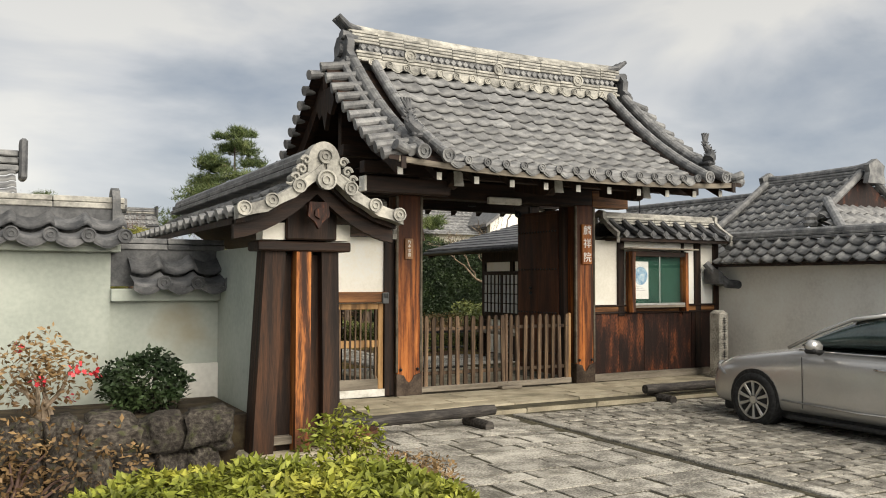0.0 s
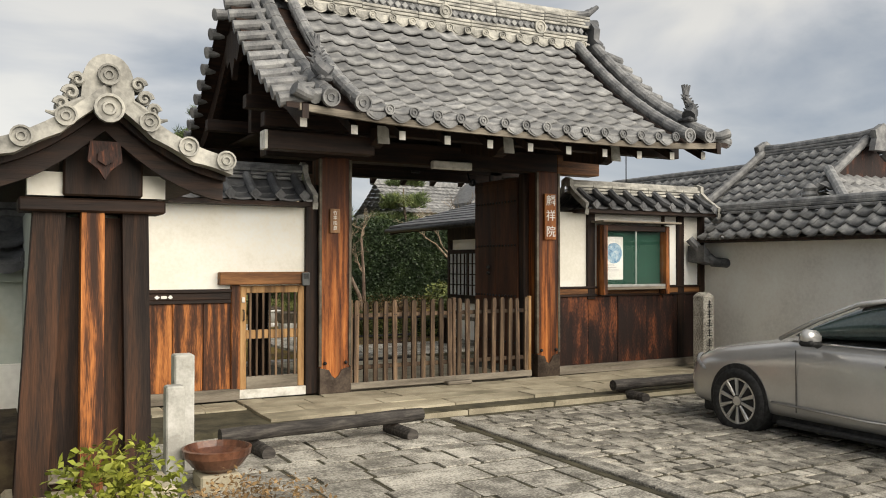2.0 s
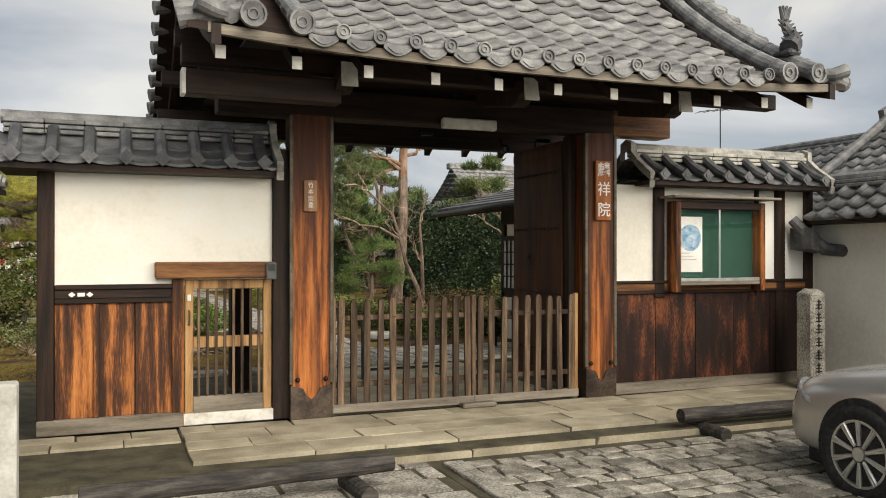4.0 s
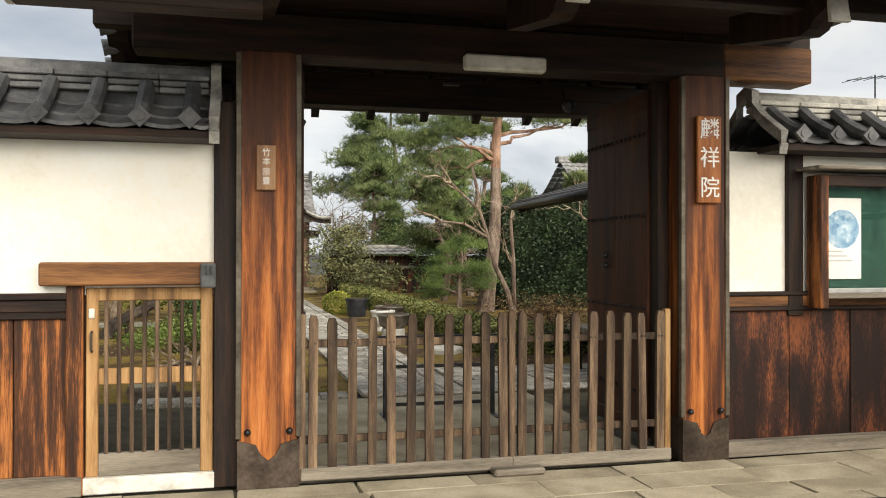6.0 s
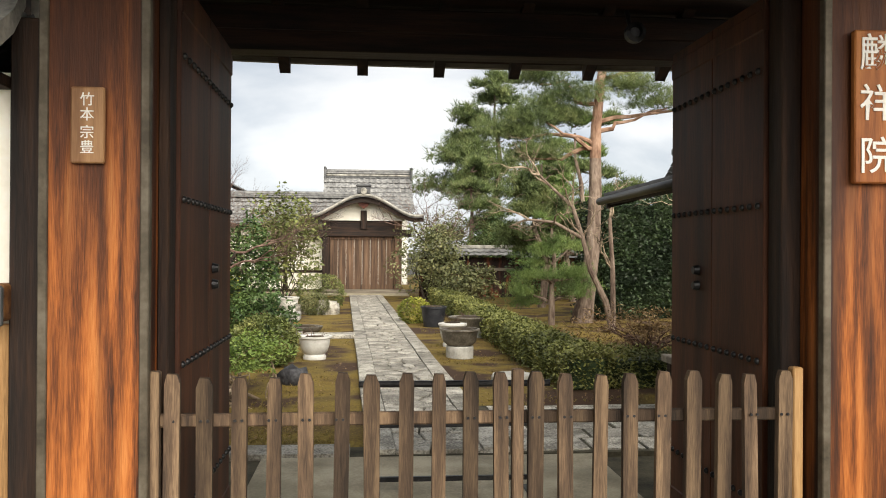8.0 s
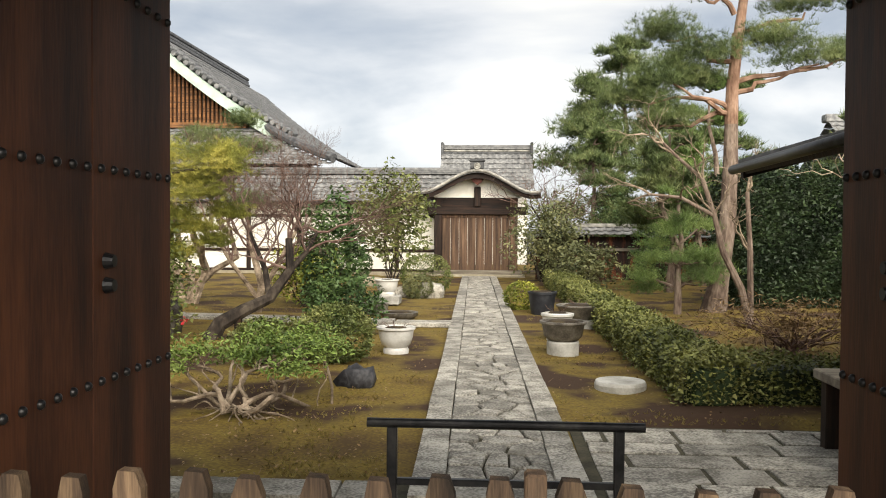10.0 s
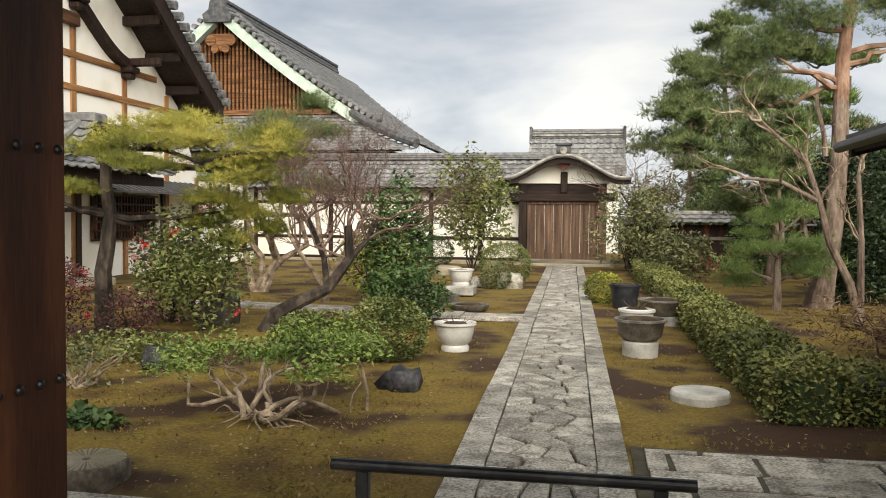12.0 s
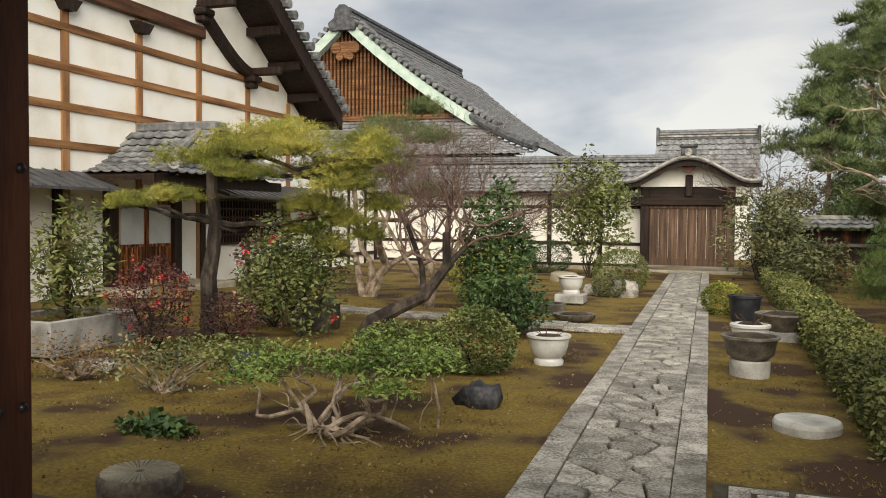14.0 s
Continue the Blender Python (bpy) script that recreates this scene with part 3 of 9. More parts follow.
# ridge: courses of flat tiles, a patterned band, scalloped apron and end tiles
for z0, z1, half, hy in ((4.44, 4.47, 2.22, 0.27), (4.48, 4.515, 2.24, 0.185), (4.525, 4.56, 2.25, 0.18), (4.57, 4.605, 2.26, 0.175), (4.71, 4.745, 2.29, 0.165), (4.755, 4.79, 2.30, 0.16), (4.80, 4.835, 2.31, 0.155), (4.845, 4.88, 2.32, 0.15)):
    n = 12
    for i in range(n):
        a, b = -half + 2 * half * i / n, -half + 2 * half * (i + 1) / n
        da, db = 0.05 * abs((a + b) / 2 / half) ** 2, 0
        part("ridge_tile", B((CX + a + 0.002, 10.45 - hy, z0 + da, CX + b - 0.002, 10.45 + hy, z1 + da)), TILE_PALE, main_gate, "pale flat ridge tile")
part("ridge_core", B((CX - 2.2, 10.31, 4.40, CX + 2.2, 10.59, 4.88)), TILE_DARK, main_gate)
bm = bmesh.new()
pipe(bm, [(CX - 2.32 + 4.64 * i / 12, 10.45, 4.90 + 0.05 * ((i - 6) / 6) ** 2) for i in range(13)], 0.085, 12)
part("ridge_cap", bm, TILE_PALE, main_gate, "rounded ridge cap tiles")
for sgn in (-1, 1):
    bm = bmesh.new()
    for i in range(44):
        x = CX - 2.15 + 4.3 * i / 43
        z = 4.655 + 0.05 * ((x - CX) / 2.25) ** 2
        box(bm, -0.035, -0.012, -0.035, 0.035, 0.012, 0.035, 0.008, Matrix.Translation((x, 10.45 + sgn * 0.152, z)) @ pose(0, 0, 0, 0, 45, 0))
    tagged(part("ridge_pattern", bm, TILE, main_gate, "band of diamond pattern tiles"), "band of diamond pattern tiles", kind="stuff")
RIDGE_DISC, RIDGE_SWAG = disc_mesh("ridge_disc", 0.05, TILE_PALE), pendant_mesh("ridge_swag", 0.25, 0.125, TILE_PALE)
CREST = disc_mesh("ridge_crest", 0.09, TILE_PALE, 0.035)
for i in range(17):
    x = CX - 2.08 + 0.26 * i
    piece("ridge_disc", RIDGE_DISC, main_gate, pose(x, 10.175, 4.43 + 0.05 * ((x - CX) / 2.2) ** 2))
    if i < 16:
        piece("ridge_swag", RIDGE_SWAG, main_gate, pose(x + 0.13, 10.19, 4.475 + 0.05 * ((x + 0.13 - CX) / 2.2) ** 2))
for x in (-1.45, 0.0, 1.45):
    piece("ridge_crest", CREST, main_gate, pose(CX + x, 10.29, 4.66))
for sd in (-1, 1):
    x = CX + sd * 2.28
    bm = bmesh.new()
    plate(bm, [(10.12, 4.22), (10.06, 4.34), (10.16, 4.42), (10.13, 4.52), (10.22, 4.60), (10.20, 4.74), (10.30, 4.86), (10.60, 4.86), (10.70, 4.74), (10.68, 4.60), (10.77, 4.52), (10.74, 4.42), (10.84, 4.34), (10.78, 4.22)], "x", x + sd * 0.03, x + sd * 0.13)
    for y in (10.20, 10.70):
        rod(bm, (x + sd * 0.02, y, 4.46), (x + sd * 0.17, y, 4.46), 0.06, seg=10)
    rod(bm, (x, 10.45, 4.66), (x + sd * 0.18, 10.45, 4.66), 0.10, seg=14)
    part("ridge_end_tile", bm, TILE_DARK, main_gate, "carved ridge-end tile")
    bm = bmesh.new()
    rod(bm, (x - sd * 0.1, 10.36, 4.80), (x + sd * 0.17, 10.34, 4.84), 0.07, seg=10)
    for dy in (-0.08, 0.0, 0.08):
        pipe(bm, [(x - sd * 0.15, 10.45 + dy * 0.4, 4.95), (x + sd * 0.06, 10.45 + dy, 4.99), (x + sd * 0.20, 10.45 + dy * 1.3, 5.10)], [0.05, 0.045, 0.03], 8)
    part("ridge_horn", bm, TILE_DARK, main_gate, "horned ridge-end roll tiles")
part("lamp", B((6.31, 10.14, 2.66, 6.87, 10.22, 2.76), bev=0.012), WHITE_END, main_gate, "white flat lamp housing on the lintel")
# dark sheet added under the roof, standing in for the deep shade there
part("ceiling", B((4.3, 8.95, 3.02, 8.85, 12.1, 3.05), bev=0), WOOD_DARK_X, main_gate)
bm = bmesh.new()
lathe(bm, [(0.045, 0), (0.05, 0.01), (0.05, 0.05), (0.03, 0.06), (0.028, 0.03), (0.004, 0.03)], (0, 0, 0), 14)
bmesh.ops.transform(bm, matrix=pose(7.36, 11.0, 2.60, 90), verts=bm.verts[:])
rod(bm, (7.36, 11.02, 2.60), (7.36, 11.1, 2.74), 0.012)
part("camera_dome", bm, IRON, main_gate, "small round dark camera under the beam")
part("iron_hook_bar", B((6.3, 10.7, 2.66, 6.42, 10.74, 2.69)), IRON, main_gate)


def leaf_door(x0, x1, face, name, end):
    """An open leaf of boards with rows of iron studs."""
    d = thing(name, (x0, 10.52, 0.1), "tall dark brown board leaf door, swung open inward", "door", "gate leaves", "structure")
    n = 2
    for i in range(n):
        a, b = 10.53 + (end - 10.53) * i / n, 10.53 + (end - 10.53) * (i + 1) / n
        part("board", B((x0, a + 0.002, 0.10, x1, b - 0.002, 2.66), bev=0.004), WOOD_DOOR, d)
    for z in (0.16, 2.56):
        part("end_rail", B((x0 - 0.006, 10.53, z - 0.05, x1 + 0.006, end, z + 0.05)), WOOD_DOOR, d)
    stud = bmesh.new()
    bmesh.ops.create_uvsphere(stud, u_segments=8, v_segments=5, radius=0.016)
    me = mesh_of("stud", stud, IRON, True)
    for z in (0.42, 1.05, 1.74, 2.34):
        for i in range(14):
            piece("stud", me, d, pose(face, 10.58 + (end - 10.62) * i / 13, z))
    for z in (1.36, 1.44):
        bm = bmesh.new()
        rod(bm, (face, 11.25, z), (face + (0.03 if face < 6.5 else -0.03), 11.25, z), 0.028, 0.02, 12)
        part("knob", bm, IRON, d)


leaf_door(5.25, 5.30, 5.302, "door_1", 11.80)
leaf_door(7.80, 7.85, 7.798, "door_2", 11.64)
for x, w in ((5.24, 0.045), (7.815, 0.088)):
    part("door_jamb", B((x, 10.40, 0.0, x + w, 10.52, 2.70)), WOOD_DARK, main_gate)
part("threshold", B((5.24, 10.30, -0.02, 7.86, 10.42, 0.07)), WOOD_SILVER, main_gate, "worn silver-grey threshold")

# picket fence across the opening
fence = thing("picket_fence", (CX, 10.26, 0.0), "low weathered picket fence standing across the gate opening", "fence")
PICKETS = []
for i in range(5):
    v = random.uniform
    bm = bmesh.new()
    w = 0.028
    plate(bm, [(-w, 0.0), (w, 0.0), (w + v(-0.003, 0.003), 0.93), (w - 0.010, 0.965), (-w + 0.010, 0.967), (-w + v(-0.003, 0.003), 0.93)], "y", -0.016, 0.016)
    PICKETS.append(mesh_of("picket", bm, WOOD_GREY))
for i in range(20):
    x = 5.335 + i * 0.1265
    piece("picket", PICKETS[i % 5], fence, pose(x, 10.235, 0.085 + random.uniform(-0.01, 0.012), random.uniform(-0.6, 0.6), random.uniform(-0.7, 0.7), random.uniform(-3, 3)))
for x in (5.27, 6.66, 7.80):
    part("stile", B((x - 0.022, 10.225, 0.03, x + 0.022, 10.275, 1.07), bev=0.006), WOOD_TAN if x > 7 else WOOD_GREY, fence, "square fence stile")
for x0, x1 in ((5.28, 6.64), (6.68, 7.80)):
    for z in (0.27, 0.88):
        part("rail", B((x0, 10.25, z - 0.025, x1, 10.28, z + 0.025)), WOOD_GREY, fence)
    part("foot_rail", B((x0 - 0.02, 10.21, 0.02, x1 + 0.02, 10.29, 0.10)), WOOD_SILVER, fence)
part("foot_block", B((6.5, 10.10, 0.0, 6.85, 10.22, 0.045), bev=0.012), WOOD_SILVER, fence)
bm = bmesh.new()
for i in range(20):
    for dx in (-0.013, 0.013):
        rod(bm, (5.335 + i * 0.1265 + dx, 10.214, 0.885), (5.335 + i * 0.1265 + dx, 10.221, 0.885), 0.006, seg=6)
tagged(part("nail_heads", bm, IRON, fence), kind="stuff")


# ---------- writing ----------
def written(name, text, size, at, mat, parent, label, bold=0.0):
    """Characters set in the built-in font, standing upright and facing -y."""
    cu = bpy.data.curves.new(name, "FONT")
    cu.body, cu.size, cu.align_x, cu.align_y, cu.extrude, cu.offset = text, size, "CENTER", "CENTER", 0.002, bold
    ob = new(name, cu)
    me = bpy.data.meshes.new_from_object(ob.evaluated_get(bpy.context.evaluated_depsgraph_get()))
    bpy.data.objects.remove(ob)
    me.materials.append(mat)
    o = new(name, me)
    attach(o, parent)
    o.matrix_basis = pose(*at, 90)
    return tagged(o, label)


PAPER = material("paper", [(0.62, 0.62, 0.58), (0.72, 0.72, 0.68), (0.78, 0.78, 0.75)], 3, rough=0.8, bump=0.0)
INK_WHITE = material("white paint", [(0.78, 0.76, 0.70), (0.84, 0.82, 0.77), (0.88, 0.86, 0.82)], 12, rough=0.7, bump=0.05)
INK_BLACK = material("black ink", [(0.015, 0.015, 0.015), (0.03, 0.03, 0.03), (0.05, 0.05, 0.05)], 9, rough=0.8, bump=0.0)
sign = thing("name_board", (8.08, 10.17, 1.81), "upright orange wooden board with three white characters on the pillar", "sign")
part("board", B((7.99, 10.155, 1.81, 8.175, 10.188, 2.42), bev=0.006), SIGN_WOOD, sign)
for ch, z in (("\u9e9f", 2.32), ("\u7965", 2.12), ("\u9662", 1.91)):
    written("character", ch, 0.155, (8.083, 10.152, z), INK_WHITE, sign, "white brushed character", 0.0007)
PLAQUE_WOOD = material("tan plaque board", [(0.20, 0.10, 0.045), (0.30, 0.16, 0.075), (0.40, 0.23, 0.11)], 2, stretch=(8, 8, 0.6), rough=0.5, bump=0.1, fine=24)
plaque = thing("name_plaque", (5.045, 10.18, 1.9), "small brown wooden plaque with four white characters on the pillar", "sign")
part("board", B((4.985, 10.165, 1.845, 5.105, 10.188, 2.125), bev=0.005), PLAQUE_WOOD, plaque)
for ch, z in (("\u7af9", 2.075), ("\u672c", 2.02), ("\u5b97", 1.955), ("\u8c4a", 1.90)):
    written("character", ch, 0.052, (5.045, 10.162, z), INK_WHITE, plaque, "white brushed character")

# ---------- walls beside the gate ----------
wall_left = thing("wall_left", (3.8, 10.4, 0), "cream plaster wall with weathered plank dado and a tiled coping", "wall", kind="structure")
part("plaster", B((2.97, 10.32, 1.20, 4.73, 10.50, 2.2), bev=0), PLASTER, wall_left)
part("post", B((2.84, 10.28, 0.0, 2.97, 10.52, 2.3)), WOOD_DARK, wall_left)
part("post", B((4.73, 10.27, 0.0, 4.882, 10.52, 2.4)), WOOD_DARK, wall_left)
for z0, z1, y in ((1.06, 1.10, 10.27), (1.10, 1.175, 10.285), (1.175, 1.215, 10.265)):
    part("rail", B((2.97, y, z0, 3.89, 10.50, z1)), WOOD_DARK_X, wall_left)
for i in range(3):
    a = 2.97 + 0.307 * i
    part("plank", B((a + 0.002, 10.30 + 0.004 * (i % 2), 0.12, a + 0.303, 10.40, 1.06), bev=0.004), WOOD_PANEL, wall_left)
part("batten", B((3.26, 10.275, 0.12, 3.31, 10.30, 1.06)), WOOD_PANEL, wall_left)
part("base_beam", B((2.84, 10.24, 0.0, 3.97, 10.50, 0.12)), WOOD_SILVER, wall_left)
part("rear_face", B((2.84, 10.5, 0.0, 3.9, 10.56, 2.2), bev=0), PLASTER, wall_left)
for i, x in enumerate((3.10, 3.17, 3.235)):
    bm = bmesh.new()
    plate(bm, [(x - 0.028, 1.135), (x, 1.113), (x + 0.028, 1.135), (x, 1.157)] if i != 1 else [(x - 0.028, 1.12), (x + 0.028, 1.12), (x + 0.028, 1.15), (x - 0.028, 1.15)], "y", 10.275, 10.285)
    part("small_tag", bm, INK_WHITE, wall_left, "small pale tag")

side_door = thing("door_3", (4.35, 10.32, 0), "low tan barred wicket door in a timber frame, shut", "door", kind="structure")
part("lintel", B((3.74, 10.20, 1.26, 4.74, 10.36, 1.40), bev=0.01), WOOD_BEAM_X, side_door, "thick brown lintel")
part("jamb", B((3.88, 10.26, 0.0, 3.975, 10.42, 1.26)), WOOD_PANEL, side_door)
for x0, x1 in ((3.985, 4.055), (4.65, 4.725)):
    part("stile", B((x0, 10.30, 0.10, x1, 10.345, 1.245)), WOOD_TAN, side_door)
part("top_rail", B((4.055, 10.302, 1.165, 4.65, 10.343, 1.245)), WOOD_TAN, side_door)
part("middle_rail", B((4.055, 10.31, 0.655, 4.65, 10.335, 0.755)), WOOD_TAN, side_door)
part("bottom_rail", B((4.055, 10.302, 0.10, 4.65, 10.343, 0.24)), WOOD_SILVER, side_door)
for i in range(8):
    x = 4.10 + 0.0735 * i
    part("bar", B((x - 0.012, 10.296, 0.24, x + 0.012, 10.32, 1.165), bev=0.003), WOOD_GREY, side_door)
part("kick_plate", B((3.97, 10.27, 0.0, 4.74, 10.36, 0.10)), WHITE_END, side_door, "pale metal sill plate")
part("latch", B((4.002, 10.288, 1.06, 4.035, 10.30, 1.12), bev=0.004), WHITE_END, side_door, "pale latch plate")
bm = bmesh.new()
pipe(bm, [(4.02, 10.30, 0.98), (4.02, 10.265, 0.97), (4.02, 10.265, 0.87), (4.02, 10.30, 0.86)], 0.008, 8)
part("handle", bm, BRASS, side_door, "brass pull handle")
intercom = tagged(solid("intercom", B((4.655, 10.165, 1.245, 4.745, 10.20, 1.395), bev=0.008), material("grey plastic", [(0.07, 0.075, 0.075), (0.10, 0.105, 0.105), (0.13, 0.135, 0.13)], 9, rough=0.5, bump=0.05)), "grey intercom box with a slotted speaker on the lintel", "intercom")
bm = bmesh.new()
for i in range(9):
    box(bm, 4.668 + i * 0.0075, 10.1625, 1.32, 4.671 + i * 0.0075, 10.166, 1.38)
sp = part("speaker_slots", bm, INK_BLACK, intercom)


def wall_coping(parent, x0, x1, y, z_eave, z_ridge, depth, pitch, pale, ends=(True, True)):
    """A small tiled roof along x: round cover rows with crested ends, pan tiles, ridge courses."""
    n = max(2, round((x1 - x0) / pitch))
    for sgn in (-1, 1):
        sl = Slope(((x0 + x1) / 2, y + sgn * depth, z_eave), ((x0 + x1) / 2, y + sgn * 0.06, z_ridge - 0.12), (-sgn, 0, 0), sag=0.02)
        for i in range(n):
            c = -(x1 - x0) / 2 + (x1 - x0) * (i + 0.5) / n
            bm = bmesh.new()
            roll_along(bm, sl, c, 0.05, 3, -0.02, 1.0, 0.035, 8)
            part("cover_tile", bm, TILE_DARK, parent)
            if sgn < 0:
                f = sl.frame_at(0, c)
                bm = bmesh.new()
                p = f @ Vector((0, 0, 0.035))
                rod(bm, p + Vector((0, -0.035, 0)), p + Vector((0, 0.0, 0)), 0.066, 0.062, 4)
                bmesh.ops.rotate(bm, cent=p, matrix=Matrix.Rotation(radians(0), 3, "Y"), verts=bm.verts[:])
                rod(bm, p + Vector((0, -0.042, 0)), p + Vector((0, -0.03, 0)), 0.030, seg=10)
                part("eave_end_tile", bm, TILE_DARK, parent, "crested eave-end tile")
        for i in range(n + 1):
            c0 = -(x1 - x0) / 2 + (x1 - x0) * (i - 0.5) / n
            for r in range(3):
                a, b = r / 3, (r + 1) / 3
                bm = bmesh.new()
                w = (x1 - x0) / n
                lo, hi = max(c0, -(x1 - x0) / 2), min(c0 + w, (x1 - x0) / 2)
                pts = []
                for s, dz in ((a, 0.012), (b + 0.03, -0.005)):
                    row = []
                    for k in range(6):
                        u = k / 5
                        cc = lo + (hi - lo) * u
                        p = sl.at(s, cc)
                        p.z += dz - 0.022 * math.sin(math.pi * u)
                        row.append(p)
                    pts.append(row)
                top = [[bm.verts.new(p) for p in row] for row in pts]
                low = [bm.verts.new(p - Vector((0, 0, 0.022))) for p in pts[0]]
                for k in range(5):
                    bm.faces.new((top[0][k], top[0][k + 1], top[1][k + 1], top[1][k]))
                    bm.faces.new((low[k], low[k + 1], top[0][k + 1], top[0][k]))
                part("pan_tile", bm, TILE_DARK, parent)
        part("soffit", B((x0 + 0.02, min(y + sgn * depth * 0.92, y), z_eave - 0.075, x1 - 0.02, max(y + sgn * depth * 0.92, y), z_eave - 0.03), bev=0), WOOD_DARK_X, parent)
    for k, (h, hw) in enumerate(((0.10, 0.10), (0.055, 0.085), (0.015, 0.095))):
        m = 7
        for i in range(m):
            a, b = x0 + 0.04 + (x1 - x0 - 0.08) * i / m, x0 + 0.04 + (x1 - x0 - 0.08) * (i + 1) / m
            part("ridge_tile", B((a + 0.002, y - hw, z_ridge - h - 0.035, b - 0.002, y + hw, z_ridge - h), bev=0.006), TILE_PALE if pale else TILE, parent)
    bm = bmesh.new()
    pipe(bm, [(x0 + 0.02, y, z_ridge), (x1 - 0.02, y, z_ridge)], 0.06, 10)
    part("ridge_cap", bm, TILE_PALE if pale else TILE, parent)
    for flag, x, sd in ((ends[0], x0, -1), (ends[1], x1, 1)):
        if flag:
            bm = bmesh.new()
            prof = [(y - depth, z_eave - 0.02), (y - depth - 0.02, z_eave + 0.05), (y - depth * 0.5, z_eave + 0.20), (y - 0.10, z_ridge - 0.04), (y - 0.10, z_ridge + 0.05), (y, z_ridge + 0.09), (y + 0.10, z_ridge + 0.05), (y + 0.10, z_ridge - 0.04), (y + depth * 0.5, z_eave + 0.20), (y + depth + 0.02, z_eave + 0.05), (y + depth, z_eave - 0.02)]
            low = [(p, q - 0.09) for p, q in prof]
            strip(bm, prof, low, "x", x - 0.03, x + 0.03)
            part("verge_tile", bm, TILE_PALE, parent, "pale curved verge tile")


wall_coping(wall_left, 2.55, 4.74, 10.41, 2.21, 2.58, 0.42, 0.29, False, (False, True))

wall_right = thing("wall_right", (9.6, 10.4, 0), "cream plaster wall with dark plank dado and a pale tiled coping", "wall", kind="structure")
part("plaster", B((8.27, 10.32, 1.15, 10.92, 10.50, 2.2), bev=0), PLASTER, wall_right)
for x0, x1 in ((8.24, 8.30), (8.80, 8.93), (10.18, 10.22), (10.47, 10.60), (10.90, 11.02)):
    part("post", B((x0, 10.28, 1.0 if x0 in (8.80, 10.18) else 0.0, x1, 10.52, 2.2)), WOOD_DARK, wall_right)
for z0, z1, y in ((1.04, 1.07, 10.27), (1.07, 1.15, 10.285), (1.15, 1.18, 10.265)):
    part("rail", B((8.30, y, z0, 10.92, 10.50, z1)), WOOD_BEAM_X if z0 == 1.07 else WOOD_DARK_X, wall_right)
for i in range(5):
    a = 8.30 + 0.524 * i
    part("plank", B((a + 0.002, 10.30 + 0.004 * (i % 2), 0.11, a + 0.52, 10.40, 1.04), bev=0.004), WOOD_PANEL_DARK, wall_right)
part("base_beam", B((8.25, 10.22, 0.0, 11.0, 10.50, 0.11)), WOOD_SILVER, wall_right)
part("rear_face", B((8.25, 10.5, 0.0, 11.0, 10.56, 2.2), bev=0), PLASTER, wall_right)
wall_coping(wall_right, 8.55, 11.0, 10.41, 2.26, 2.60, 0.42, 0.27, True, (True, True))

notice = thing("notice_case", (9.56, 10.15, 1.1), "glazed timber notice case with a green board and one pinned poster", "notice board")
GREEN_FELT = material("green felt", [(0.012, 0.05, 0.034), (0.018, 0.065, 0.045), (0.024, 0.08, 0.056)], 20, rough=0.95, bump=0.05)
part("back_board", B((9.03, 10.26, 1.17, 10.10, 10.29, 2.0), bev=0), GREEN_FELT, notice, "dark green felt back")
for x0, x1 in ((8.96, 9.03), (10.10, 10.17)):
    part("side_frame", B((x0, 10.13, 1.06, x1, 10.29, 2.03)), WOOD_PANEL, notice, "brown weathered side frame")
part("bottom_frame", B((9.03, 10.14, 1.13, 10.10, 10.28, 1.17)), WOOD_SILVER, notice)
part("top_frame", B((9.03, 10.14, 1.95, 10.10, 10.28, 2.03)), WOOD_DARK_X, notice)
part("hood", B((8.86, 10.02, 2.06, 10.30, 10.30, 2.085)), WOOD_SILVER, notice, "thin grey hood board")
ALU = material("aluminium", [(0.45, 0.45, 0.43), (0.55, 0.55, 0.53), (0.62, 0.62, 0.6)], 9, rough=0.4, metal=0.7, bump=0.02)
part("track", B((9.03, 10.145, 1.17, 10.10, 10.17, 1.205), bev=0.003), ALU, notice, "aluminium track")
part("sash_stile", B((9.545, 10.15, 1.205, 9.565, 10.165, 1.95), bev=0.003), ALU, notice)
GLASS = bpy.data.materials.new("pane glass")
GLASS.use_nodes = True
g = GLASS.node_tree.nodes["Principled BSDF"]
g.inputs["Transmission Weight"].default_value, g.inputs["Roughness"].default_value, g.inputs["IOR"].default_value = 1.0, 0.02, 1.45
for x0, x1, y in ((9.03, 9.555, 10.156), (9.555, 10.10, 10.162)):
    o = part("pane", B((x0, y, 1.205, x1, y + 0.004, 1.95), bev=0), GLASS, notice, "clear glass pane")
    o.visible_shadow = False
poster = solid("poster", B((9.07, 10.252, 1.27, 9.40, 10.257, 1.87), bev=0), PAPER, "pale paper poster with a blue round print", "poster")
BLUE_PRINT = material("blue print", [(0.10, 0.22, 0.36), (0.25, 0.40, 0.52), (0.55, 0.62, 0.66)], 16, rough=0.8, bump=0.0)
bm = bmesh.new()
rod(bm, (9.235, 10.249, 1.64), (9.235, 10.252, 1.64), 0.145, seg=28)
part("print", bm, BLUE_PRINT, poster, "round blue print")
bm = bmesh.new()
for i in range(3):
    box(bm, 9.12, 10.2495, 1.40 + 0.035 * i, 9.32 - 0.04 * i, 10.252, 1.41 + 0.035 * i)
part("text_bars", bm, material("grey print", [(0.3, 0.3, 0.28), (0.38, 0.38, 0.36), (0.45, 0.45, 0.43)], 8, bump=0.0), poster)

